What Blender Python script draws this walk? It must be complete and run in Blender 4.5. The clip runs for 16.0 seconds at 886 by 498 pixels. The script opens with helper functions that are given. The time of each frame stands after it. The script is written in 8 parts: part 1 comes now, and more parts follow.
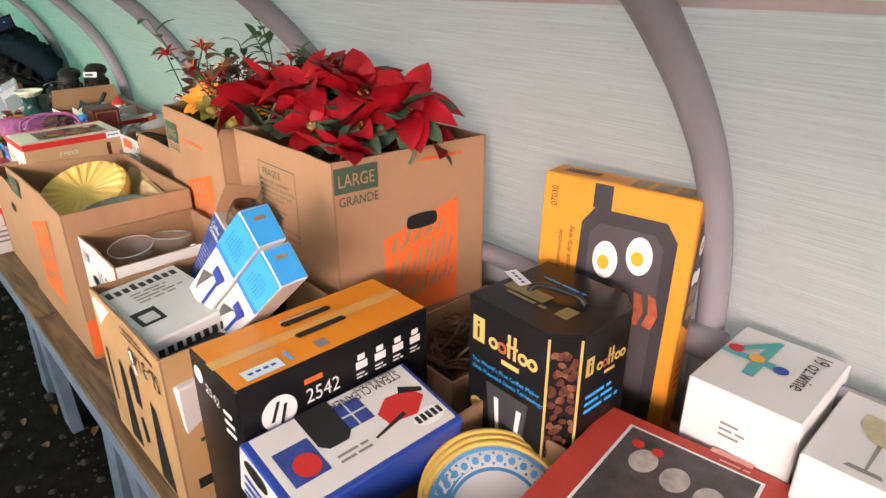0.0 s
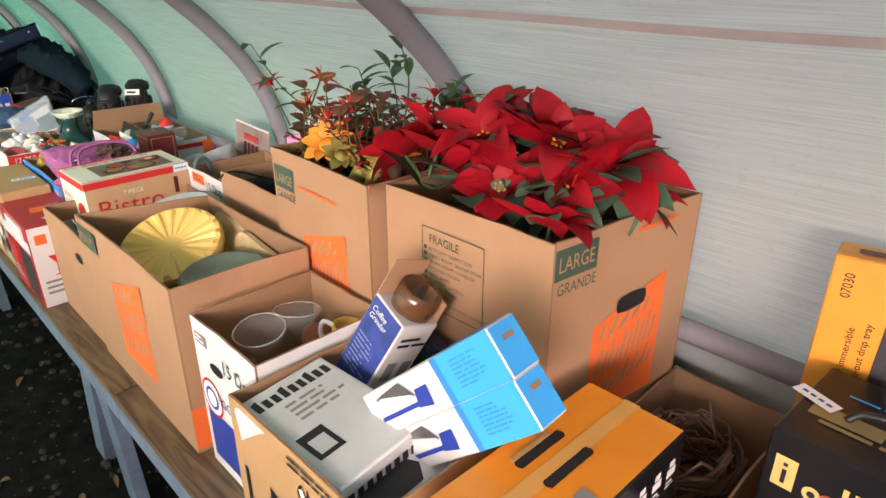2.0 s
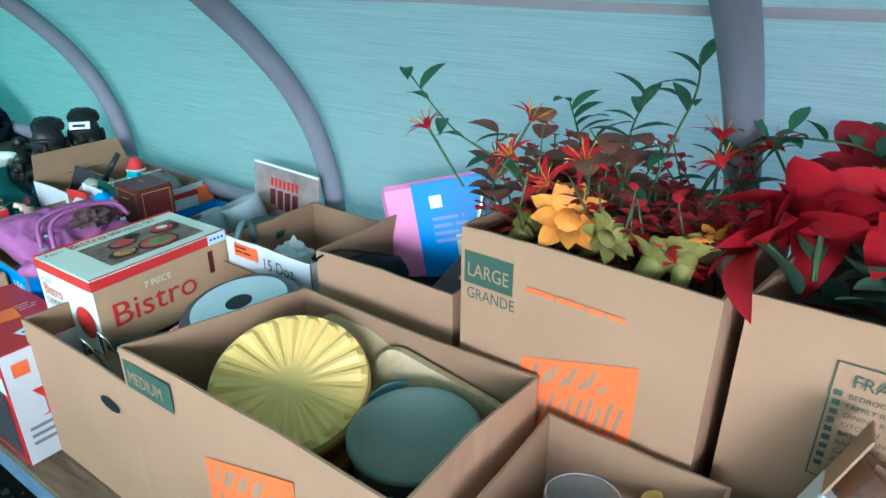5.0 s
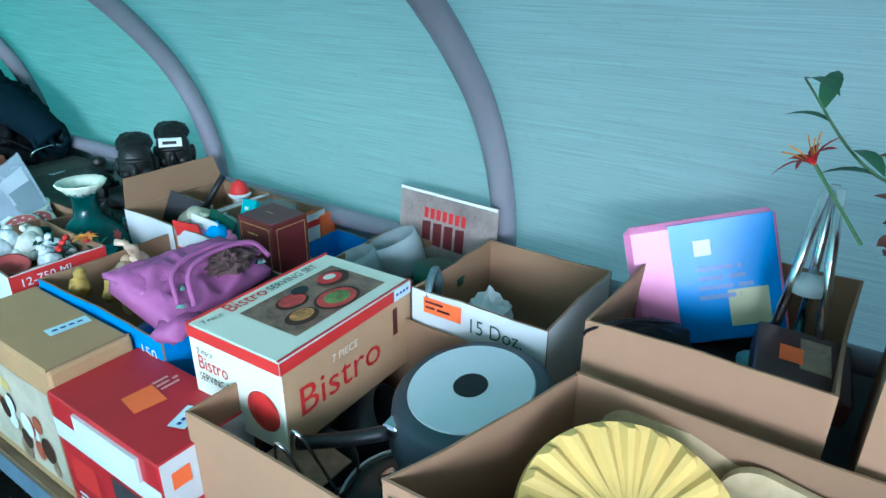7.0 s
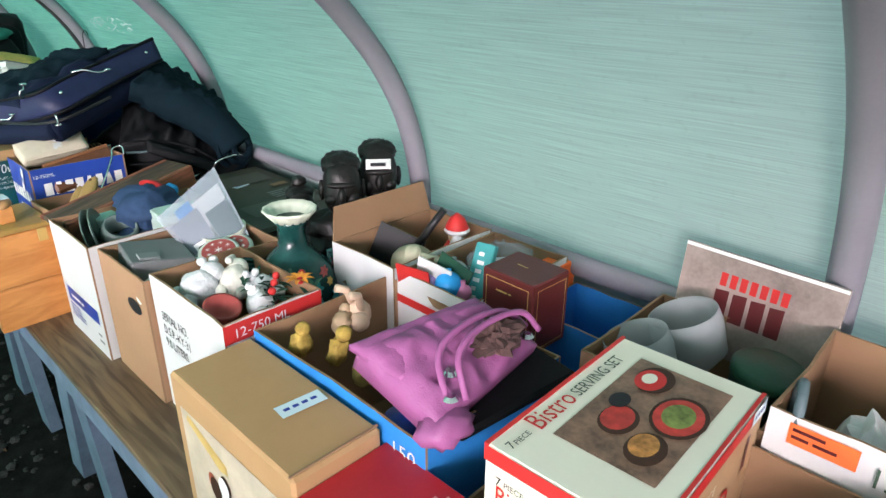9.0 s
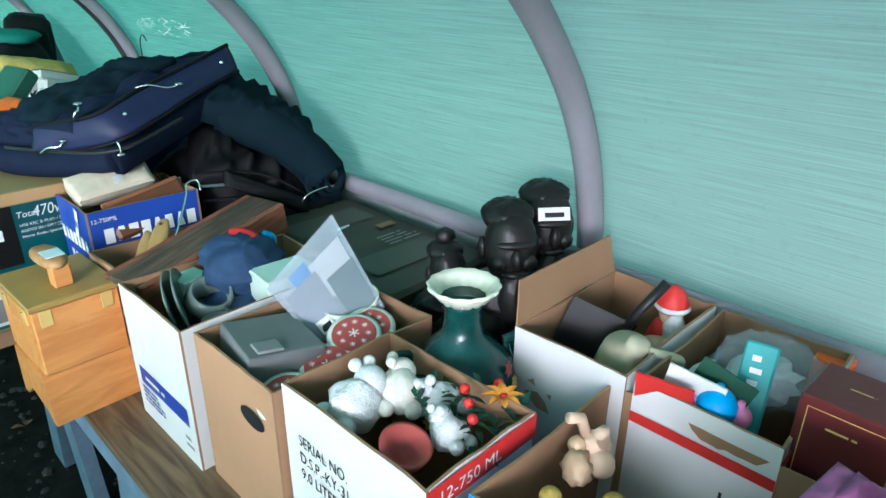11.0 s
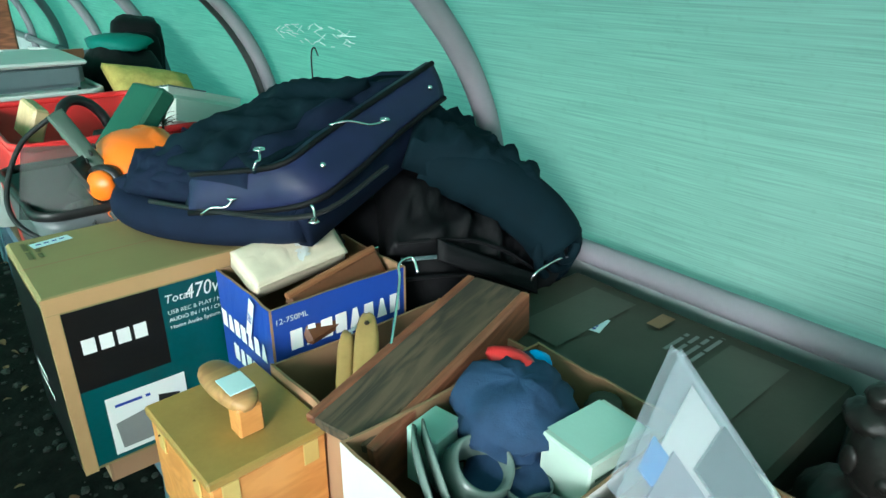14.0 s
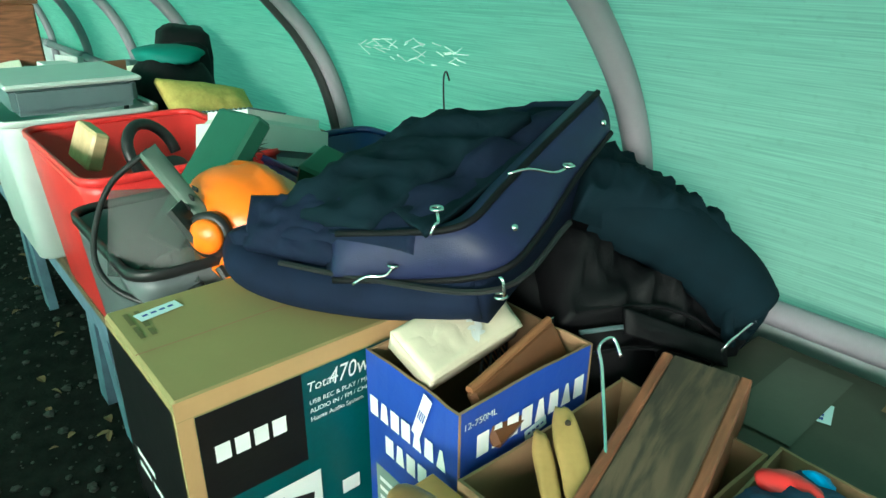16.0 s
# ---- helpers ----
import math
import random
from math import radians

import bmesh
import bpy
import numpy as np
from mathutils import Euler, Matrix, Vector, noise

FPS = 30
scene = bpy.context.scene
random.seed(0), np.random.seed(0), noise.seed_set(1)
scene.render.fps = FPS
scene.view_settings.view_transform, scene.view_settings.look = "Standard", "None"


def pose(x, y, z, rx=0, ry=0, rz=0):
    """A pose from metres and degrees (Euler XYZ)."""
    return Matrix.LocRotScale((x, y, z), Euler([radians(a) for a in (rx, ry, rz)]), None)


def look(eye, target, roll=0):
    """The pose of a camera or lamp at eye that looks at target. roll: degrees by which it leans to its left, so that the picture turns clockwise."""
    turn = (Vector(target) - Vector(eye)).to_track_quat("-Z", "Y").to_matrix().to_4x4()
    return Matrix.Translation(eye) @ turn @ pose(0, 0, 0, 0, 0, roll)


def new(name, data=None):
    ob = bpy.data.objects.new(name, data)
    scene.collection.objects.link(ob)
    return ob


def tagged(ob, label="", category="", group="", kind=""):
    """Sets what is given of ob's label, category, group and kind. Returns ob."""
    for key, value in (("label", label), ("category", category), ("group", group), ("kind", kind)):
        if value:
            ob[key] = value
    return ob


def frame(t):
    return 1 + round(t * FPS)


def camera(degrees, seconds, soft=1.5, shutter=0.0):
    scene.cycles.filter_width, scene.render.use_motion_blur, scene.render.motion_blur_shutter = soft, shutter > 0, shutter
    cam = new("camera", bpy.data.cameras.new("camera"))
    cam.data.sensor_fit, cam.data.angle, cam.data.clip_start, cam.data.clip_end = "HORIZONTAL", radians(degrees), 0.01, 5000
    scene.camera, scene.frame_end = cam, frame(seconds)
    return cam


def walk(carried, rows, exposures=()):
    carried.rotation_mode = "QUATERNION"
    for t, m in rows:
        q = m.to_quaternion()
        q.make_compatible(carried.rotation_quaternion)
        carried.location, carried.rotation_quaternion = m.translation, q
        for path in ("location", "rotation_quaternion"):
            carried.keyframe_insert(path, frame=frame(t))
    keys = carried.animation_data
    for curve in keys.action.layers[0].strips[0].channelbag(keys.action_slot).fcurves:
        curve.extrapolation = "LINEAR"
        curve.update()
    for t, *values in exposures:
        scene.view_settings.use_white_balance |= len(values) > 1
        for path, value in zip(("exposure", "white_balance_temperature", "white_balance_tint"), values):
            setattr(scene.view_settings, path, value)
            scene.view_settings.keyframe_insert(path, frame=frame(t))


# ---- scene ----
cam = camera(68.8, 16.0)
METRES, EYE, TILT, LEAN, TURN = 4.5, 1.65, -24.0, 0.0, -43.0
ROWS = [
    (0.0, 0.0, 0.0, 0.0, -0.0, 0.0, -0.0),
    (0.5, -0.015, 0.0144, 0.0089, 0.44, 0.0, -0.31),
    (1.0, -0.0461, 0.0296, 0.0198, 0.46, 0.0, -0.42),
    (1.5, -0.0734, 0.0434, 0.0284, 0.13, -0.02, -0.19),
    (2.0, -0.0993, 0.0688, 0.0403, -0.88, -0.22, 0.29),
    (2.5, -0.1238, 0.09, 0.0461, -4.2, -0.1, 1.85),
    (3.0, -0.1574, 0.1032, 0.0514, -7.44, -0.27, 3.22),
    (3.5, -0.1776, 0.1242, 0.058, -10.18, -0.63, 4.6),
    (4.0, -0.1974, 0.1562, 0.0711, -10.38, -0.73, 4.56),
    (6.5, -0.3128, 0.2771, 0.1162, -11.52, -0.42, 4.66),
    (7.0, -0.3387, 0.303, 0.1239, -11.34, -0.32, 4.77),
    (7.5, -0.3522, 0.3309, 0.1368, -9.69, -0.2, 4.11),
    (8.0, -0.3672, 0.3541, 0.1454, -4.37, 0.38, 1.58),
    (8.5, -0.3884, 0.3743, 0.1513, -2.85, 0.53, 0.78),
    (9.0, -0.4113, 0.3891, 0.1564, -2.7, 0.5, 0.72),
    (9.5, -0.432, 0.4176, 0.1678, -2.44, 0.44, 0.51),
    (12.0, -0.5352, 0.528, 0.2095, -2.35, 0.64, 0.57),
    (12.5, -0.555, 0.5427, 0.2152, -2.3, 0.75, 0.49),
    (13.0, -0.572, 0.5562, 0.2185, -2.43, 0.79, 0.57),
    (13.5, -0.59, 0.5853, 0.233, -2.19, 0.48, 0.53),
    (14.0, -0.6047, 0.6095, 0.2413, 2.0, 0.62, -1.41),
    (14.5, -0.6194, 0.6232, 0.2476, 3.42, 0.78, -2.11),
    (15.0, -0.6426, 0.6297, 0.2525, 3.29, 0.86, -2.06),
    (15.5, -0.6592, 0.6403, 0.2565, 2.39, 0.77, -1.55),
    (16.0, -0.6782, 0.6568, 0.2665, 1.99, 0.69, -1.43),
]
# seconds, stops, kelvin, tint
LIGHTING = [(0.0, 1.1, 7100, 30), (3.5, 1.1, 6700, 30), (4.0, 1.15, 5300, 8), (6.5, 1.0, 4500, 2), (7.6, 1.0, 4550, 4), (8.0, 1.05, 4600, 4),
            (8.5, 1.15, 5900, 20), (9.7, 1.2, 6200, 30), (12.0, 1.15, 4900, 6), (13.0, 1.2, 4900, 8), (13.6, 1.2, 5300, 6), (14.2, 1.25, 5800, 0), (16.0, 1.35, 6100, -6)]
walk(cam, [(t, pose(0, 0, EYE, TILT, LEAN, TURN) @ pose(METRES * x, METRES * y, METRES * z, 90 + pitch, roll, yaw)) for t, x, y, z, yaw, pitch, roll in ROWS], LIGHTING)

# ---- daylight: overcast sky, brightest towards the open side of the tunnel ----
SUN_EL, SUN_AZ = radians(13), radians(238)
world = bpy.data.worlds.new("sky")
scene.world = world
world.use_nodes = True
wn = world.node_tree
sky = wn.nodes.new("ShaderNodeTexSky")
sky.sky_type, sky.sun_disc, sky.sun_elevation, sky.sun_rotation = "NISHITA", False, SUN_EL, SUN_AZ
sky.dust_density, sky.air_density, sky.ozone_density = 4.0, 0.7, 0.6
hsv = wn.nodes.new("ShaderNodeHueSaturation")
hsv.inputs["Saturation"].default_value = 0.35
wn.links.new(sky.outputs[0], hsv.inputs["Color"])
wn.links.new(hsv.outputs[0], wn.nodes["Background"].inputs[0])
wn.nodes["Background"].inputs[1].default_value = 0.15
sun = new("sun", bpy.data.lights.new("sun", "SUN"))
sun.data.energy, sun.data.angle, sun.data.color = 1.1, radians(22), (1.0, 0.97, 0.92)
SUN_DIR = Vector((math.sin(SUN_AZ) * math.cos(SUN_EL), math.cos(SUN_AZ) * math.cos(SUN_EL), math.sin(SUN_EL)))
sun.matrix_world = look(SUN_DIR * 20, (0, 0, 0))

# ---- materials ----
MATS = {}


def mat(name, col, rough=0.6, var=0.12, scale=9.0, fine=120.0, bump=0.15, metal=0.0, spec=0.32, each=0.0):
    """A surface with stains at one scale and grain at another."""
    if name in MATS:
        return MATS[name]
    m = bpy.data.materials.new(name)
    m.use_nodes = True
    nt = m.node_tree
    b = nt.nodes["Principled BSDF"]
    b.inputs["Roughness"].default_value, b.inputs["Metallic"].default_value = rough, metal
    b.inputs["Specular IOR Level"].default_value = spec
    tc = nt.nodes.new("ShaderNodeTexCoord")
    n1, n2 = nt.nodes.new("ShaderNodeTexNoise"), nt.nodes.new("ShaderNodeTexNoise")
    n1.inputs["Scale"].default_value, n2.inputs["Scale"].default_value = scale, fine
    n1.inputs["Detail"].default_value = 5
    mix = nt.nodes.new("ShaderNodeMix")
    mix.data_type = "RGBA"
    mix.inputs[6].default_value = (*[c * (1 - var) for c in col], 1)
    mix.inputs[7].default_value = (*[min(1, c * (1 + var)) for c in col], 1)
    add = nt.nodes.new("ShaderNodeMath")
    add.operation = "MULTIPLY_ADD"
    add.inputs[1].default_value = 0.35
    for n in (n1, n2):
        nt.links.new(tc.outputs["Object"], n.inputs["Vector"])
    nt.links.new(n2.outputs["Fac"], add.inputs[0])
    sub = nt.nodes.new("ShaderNodeMath")
    sub.operation = "MULTIPLY_ADD"
    sub.inputs[1].default_value, sub.inputs[2].default_value = 1.6, -0.47
    nt.links.new(n1.outputs["Fac"], sub.inputs[0])
    nt.links.new(sub.outputs[0], add.inputs[2])
    nt.links.new(add.outputs[0], mix.inputs[0])
    out = mix.outputs[2]
    if each:
        oi = nt.nodes.new("ShaderNodeObjectInfo")
        h = nt.nodes.new("ShaderNodeHueSaturation")
        mr = nt.nodes.new("ShaderNodeMapRange")
        mr.inputs[3].default_value, mr.inputs[4].default_value = 1 - each, 1 + each
        nt.links.new(oi.outputs["Random"], mr.inputs[0])
        nt.links.new(mr.outputs[0], h.inputs["Value"])
        nt.links.new(out, h.inputs["Color"])
        out = h.outputs[0]
    nt.links.new(out, b.inputs["Base Color"])
    if bump:
        bp = nt.nodes.new("ShaderNodeBump")
        bp.inputs["Strength"].default_value, bp.inputs["Distance"].default_value = bump, 0.004
        nt.links.new(add.outputs[0], bp.inputs["Height"])
        nt.links.new(bp.outputs[0], b.inputs["Normal"])
    MATS[name] = m
    return m


def tarp_material():
    """Woven polythene sheet: scatters daylight back and lets it through green."""
    m = bpy.data.materials.new("green woven tarp")
    m.use_nodes = True
    nt = m.node_tree
    nt.nodes.clear()
    out = nt.nodes.new("ShaderNodeOutputMaterial")
    geo = nt.nodes.new("ShaderNodeNewGeometry")
    mp = nt.nodes.new("ShaderNodeMapping")
    mp.inputs["Scale"].default_value = (8, 5.0, 420)
    nt.links.new(geo.outputs["Position"], mp.inputs["Vector"])
    weave = nt.nodes.new("ShaderNodeTexNoise")
    weave.inputs["Scale"].default_value, weave.inputs["Detail"].default_value = 1.0, 4
    nt.links.new(mp.outputs[0], weave.inputs["Vector"])
    stain = nt.nodes.new("ShaderNodeTexNoise")
    stain.inputs["Scale"].default_value, stain.inputs["Detail"].default_value = 48, 4
    nt.links.new(geo.outputs["Position"], stain.inputs["Vector"])
    big = nt.nodes.new("ShaderNodeTexNoise")
    big.inputs["Scale"].default_value = 0.8
    nt.links.new(geo.outputs["Position"], big.inputs["Vector"])
    # the sheet's colour runs from pale by the entrance to green farther in
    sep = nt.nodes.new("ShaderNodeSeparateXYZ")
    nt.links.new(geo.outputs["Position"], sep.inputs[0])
    pale_to_green = nt.nodes.new("ShaderNodeMapRange")
    pale_to_green.inputs[1].default_value, pale_to_green.inputs[2].default_value = 1.0, 6.0
    nt.links.new(sep.outputs["Y"], pale_to_green.inputs[0])
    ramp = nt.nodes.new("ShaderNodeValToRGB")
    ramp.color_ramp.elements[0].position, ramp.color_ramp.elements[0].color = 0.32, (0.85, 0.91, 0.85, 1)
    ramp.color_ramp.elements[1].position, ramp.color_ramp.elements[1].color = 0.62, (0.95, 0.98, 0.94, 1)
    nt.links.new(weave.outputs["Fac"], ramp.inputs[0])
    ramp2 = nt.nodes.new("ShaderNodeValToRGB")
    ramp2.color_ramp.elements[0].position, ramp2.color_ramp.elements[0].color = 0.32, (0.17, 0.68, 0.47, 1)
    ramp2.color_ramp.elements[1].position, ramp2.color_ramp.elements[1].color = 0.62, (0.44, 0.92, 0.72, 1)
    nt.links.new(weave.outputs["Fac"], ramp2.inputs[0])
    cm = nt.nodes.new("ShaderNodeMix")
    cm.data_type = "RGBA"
    nt.links.new(pale_to_green.outputs[0], cm.inputs[0])
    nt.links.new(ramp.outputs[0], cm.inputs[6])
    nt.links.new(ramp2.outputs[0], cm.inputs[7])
    spots = nt.nodes.new("ShaderNodeValToRGB")
    spots.color_ramp.elements[0].position, spots.color_ramp.elements[0].color = 0.30, (0.55, 0.6, 0.52, 1)
    spots.color_ramp.elements[1].position, spots.color_ramp.elements[1].color = 0.40, (1, 1, 1, 1)
    nt.links.new(stain.outputs["Fac"], spots.inputs[0])
    mul = nt.nodes.new("ShaderNodeMix")
    mul.data_type, mul.blend_type = "RGBA", "MULTIPLY"
    mul.inputs[0].default_value = 0.45
    nt.links.new(cm.outputs[2], mul.inputs[6])
    nt.links.new(spots.outputs[0], mul.inputs[7])
    dif, tra = nt.nodes.new("ShaderNodeBsdfDiffuse"), nt.nodes.new("ShaderNodeBsdfTranslucent")
    nt.links.new(mul.outputs[2], dif.inputs[0])
    # let-through tint follows the same run, pale to green along y
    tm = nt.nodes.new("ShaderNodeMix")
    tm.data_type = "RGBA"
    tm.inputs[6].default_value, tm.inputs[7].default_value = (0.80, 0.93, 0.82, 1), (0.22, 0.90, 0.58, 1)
    nt.links.new(pale_to_green.outputs[0], tm.inputs[0])
    tw = nt.nodes.new("ShaderNodeMix")
    tw.data_type, tw.blend_type = "RGBA", "MULTIPLY"
    tw.inputs[0].default_value = 1.0
    shade = nt.nodes.new("ShaderNodeMapRange")
    shade.inputs[1].default_value, shade.inputs[2].default_value, shade.inputs[3].default_value = 0.3, 0.7, 0.75
    nt.links.new(weave.outputs["Fac"], shade.inputs[0])
    nt.links.new(tm.outputs[2], tw.inputs[6])
    nt.links.new(shade.outputs[0], tw.inputs[7])
    nt.links.new(tw.outputs[2], tra.inputs[0])
    mix = nt.nodes.new("ShaderNodeMixShader")
    mix.inputs[0].default_value = 0.74
    nt.links.new(dif.outputs[0], mix.inputs[1])
    nt.links.new(tra.outputs[0], mix.inputs[2])
    gl = nt.nodes.new("ShaderNodeBsdfGlossy")
    gl.inputs["Roughness"].default_value = 0.45
    mix2 = nt.nodes.new("ShaderNodeMixShader")
    mix2.inputs[0].default_value = 0.05
    nt.links.new(mix.outputs[0], mix2.inputs[1])
    nt.links.new(gl.outputs[0], mix2.inputs[2])
    bp = nt.nodes.new("ShaderNodeBump")
    bp.inputs["Strength"].default_value, bp.inputs["Distance"].default_value = 0.35, 0.002
    nt.links.new(weave.outputs["Fac"], bp.inputs["Height"])
    nt.links.new(bp.outputs[0], dif.inputs["Normal"])
    nt.links.new(mix2.outputs[0], out.inputs[0])
    return m


def wood_material(name, a, b, scale=(1, 18, 18), rough=0.6):
    m = bpy.data.materials.new(name)
    m.use_nodes = True
    nt = m.node_tree
    p = nt.nodes["Principled BSDF"]
    p.inputs["Roughness"].default_value = rough
    tc = nt.nodes.new("ShaderNodeTexCoord")
    mp = nt.nodes.new("ShaderNodeMapping")
    mp.inputs["Scale"].default_value = scale
    nt.links.new(tc.outputs["Object"], mp.inputs["Vector"])
    n = nt.nodes.new("ShaderNodeTexNoise")
    n.inputs["Scale"].default_value, n.inputs["Detail"].default_value, n.inputs["Distortion"].default_value = 1.6, 6, 2.2
    nt.links.new(mp.outputs[0], n.inputs["Vector"])
    r = nt.nodes.new("ShaderNodeValToRGB")
    r.color_ramp.elements[0].position, r.color_ramp.elements[0].color = 0.36, (*a, 1)
    r.color_ramp.elements[1].position, r.color_ramp.elements[1].color = 0.64, (*b, 1)
    nt.links.new(n.outputs["Fac"], r.inputs[0])
    nt.links.new(r.outputs[0], p.inputs["Base Color"])
    bp = nt.nodes.new("ShaderNodeBump")
    bp.inputs["Strength"].default_value, bp.inputs["Distance"].default_value = 0.3, 0.003
    nt.links.new(n.outputs["Fac"], bp.inputs["Height"])
    nt.links.new(bp.outputs[0], p.inputs["Normal"])
    MATS[name] = m
    return m


def glass_material(name, col, rough=0.03, alpha=0.25):
    """Thin clear plastic or glass: mostly lets light straight through, with real gloss."""
    m = bpy.data.materials.new(name)
    m.use_nodes = True
    p = m.node_tree.nodes["Principled BSDF"]
    p.inputs["Base Color"].default_value = (*col, 1)
    p.inputs["Roughness"].default_value = rough
    p.inputs["Alpha"].default_value = alpha
    p.inputs["Specular IOR Level"].default_value = 0.8
    MATS[name] = m
    return m


TARP = tarp_material()
PIPE = mat("grey plastic pipe", (0.23, 0.22, 0.25), 0.45, 0.12, 6)
BLACKPIPE = mat("black pipe wrap", (0.03, 0.035, 0.035), 0.4)
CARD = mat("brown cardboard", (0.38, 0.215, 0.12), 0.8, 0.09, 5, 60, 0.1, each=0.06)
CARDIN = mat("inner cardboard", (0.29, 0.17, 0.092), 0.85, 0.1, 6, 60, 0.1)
CARDEDGE = mat("carton edge", (0.30, 0.18, 0.10), 0.9)
TANCARD = mat("tan cardboard", (0.43, 0.26, 0.12), 0.7, 0.07)
WHITECARD = mat("white printed card", (0.63, 0.63, 0.62), 0.55, 0.05, 7, 90, 0.05)
ORANGE = mat("orange print", (0.85, 0.16, 0.035), 0.7, 0.08)
GREENINK = mat("dark green print", (0.05, 0.09, 0.06), 0.7, 0.1)
BLACKINK = mat("black print", (0.015, 0.015, 0.017), 0.5, 0.2)
GREYINK = mat("grey print", (0.22, 0.22, 0.22), 0.6, 0.1)
WHITEINK = mat("white print", (0.78, 0.78, 0.77), 0.5, 0.03)
REDINK = mat("red print", (0.55, 0.03, 0.025), 0.5, 0.08)
BLUEINK = mat("blue print", (0.02, 0.05, 0.30), 0.45, 0.1)
SKYINK = mat("sky blue print", (0.02, 0.36, 0.80), 0.4, 0.05)
TEALINK = mat("teal print", (0.05, 0.34, 0.34), 0.45, 0.08)
DARKTEAL = mat("dark teal print", (0.005, 0.075, 0.085), 0.35, 0.3, 4)
GOLDINK = mat("gold print", (0.60, 0.42, 0.14), 0.4, 0.1)
YELLOWINK = mat("yellow print", (0.72, 0.28, 0.03), 0.4, 0.08)
HPORANGE = mat("printer orange", (0.82, 0.27, 0.02), 0.4, 0.1)
BLACKCARD = mat("black glossy card", (0.008, 0.008, 0.009), 0.3, 0.2, spec=0.25)
CREAM = mat("cream print", (0.74, 0.74, 0.60), 0.5, 0.05)
MAROON = mat("maroon card", (0.10, 0.018, 0.018), 0.35, 0.12)
REDCARD = mat("red glossy card", (0.42, 0.02, 0.025), 0.35, 0.12)
GOREDCARD = mat("brick red card", (0.46, 0.05, 0.035), 0.4, 0.08)
LABEL = mat("pale price label", (0.62, 0.76, 0.80), 0.5, 0.05)
PLY = wood_material("worn plywood", (0.075, 0.045, 0.024), (0.20, 0.13, 0.07), (14, 1.2, 14))
BLUEWOOD = mat("pale blue paint", (0.16, 0.22, 0.31), 0.6, 0.25, 14, 60, 0.3)
SHOEWOOD = wood_material("varnished pine", (0.56, 0.22, 0.055), (0.70, 0.31, 0.09), (2, 12, 12), 0.4)
OLDWOOD = wood_material("old dark wood", (0.035, 0.028, 0.018), (0.11, 0.075, 0.045), (2, 14, 14), 0.8)
REDWOOD = wood_material("red brown wood", (0.14, 0.05, 0.025), (0.28, 0.10, 0.05), (2, 14, 14), 0.5)
GROUND = mat("dark gravel soil", (0.014, 0.012, 0.011), 0.95, 0.6, 14, 90, 0.9, spec=0.1)
STONE = mat("grey pebble", (0.12, 0.115, 0.11), 0.8, 0.3, each=0.5)
DEADLEAF = mat("dead leaf", (0.22, 0.12, 0.06), 0.8, 0.3, each=0.4)
SKIRT = mat("grey tarp hem", (0.42, 0.47, 0.48), 0.6, 0.1)
REDPETAL = mat("red cloth petal", (0.36, 0.005, 0.012), 0.6, 0.35, 20, 250, 0.3)
LEAFGREEN = mat("dark cloth leaf", (0.055, 0.105, 0.06), 0.6, 0.35, 25)
PALELEAF = mat("grey green leaf", (0.15, 0.22, 0.14), 0.6, 0.3, 25)
YELLOWPETAL = mat("yellow petal", (0.80, 0.30, 0.035), 0.6, 0.3, 25)
LIMEPETAL = mat("lime hydrangea", (0.26, 0.22, 0.05), 0.6, 0.3, 25)
RUSTLEAF = mat("rust leaf", (0.20, 0.075, 0.04), 0.6, 0.3, 25)
STEM = mat("green stem", (0.07, 0.13, 0.05), 0.6)
DARKBROWN = mat("dark brown", (0.05, 0.022, 0.012), 0.6, 0.3)
YELLOWPLASTIC = mat("yellow plastic", (0.66, 0.43, 0.10), 0.35, 0.05)
GREENPOT = mat("grey green enamel", (0.15, 0.19, 0.15), 0.35, 0.15)
TEALGLAZE = mat("pale teal glaze", (0.18, 0.36, 0.36), 0.3, 0.1)
BREADWOOD = wood_material("pale board wood", (0.48, 0.36, 0.19), (0.60, 0.46, 0.25), (3, 10, 10), 0.5)
GLASS = glass_material("clear glass", (0.8, 0.83, 0.82), 0.03, 0.045)
GLASSRIM = glass_material("glass rim", (0.6, 0.62, 0.60), 0.05, 0.28)
FROST = glass_material("frosted glass", (0.44, 0.48, 0.48), 0.5, 0.62)
PLASTIC = glass_material("clear plastic bag", (0.6, 0.66, 0.74), 0.12, 0.22)
CHROME = mat("chrome", (0.75, 0.75, 0.76), 0.18, 0.05, metal=1.0)
NONSTICK = mat("black nonstick", (0.02, 0.021, 0.024), 0.3, 0.2)
PANGREY = mat("slate enamel", (0.05, 0.07, 0.085), 0.35, 0.1)
STEEL = mat("brushed steel", (0.72, 0.76, 0.78), 0.4, 0.05, metal=0.25)
BLACKPLASTIC = mat("black plastic", (0.015, 0.015, 0.016), 0.4, 0.2)
PURPLE = mat("mauve leather", (0.33, 0.10, 0.25), 0.45, 0.15, 18, 300, 0.4)
NAVY = mat("navy nylon", (0.006, 0.011, 0.028), 0.8, 0.25, 20, 500, 0.3, spec=0.12)
DKGREEN = mat("dark teal cloth", (0.004, 0.012, 0.018), 0.85, 0.25, 20, 500, 0.3, spec=0.08)
BLACKCLOTH = mat("black nylon", (0.005, 0.005, 0.006), 0.6, 0.3, 20, 500, 0.4, spec=0.15)
BRONZE = mat("dark bronze resin", (0.010, 0.009, 0.008), 0.42, 0.5, 25, 120, 0.5)
BRONZEFACE = mat("brown bronze", (0.07, 0.02, 0.014), 0.25, 0.4)
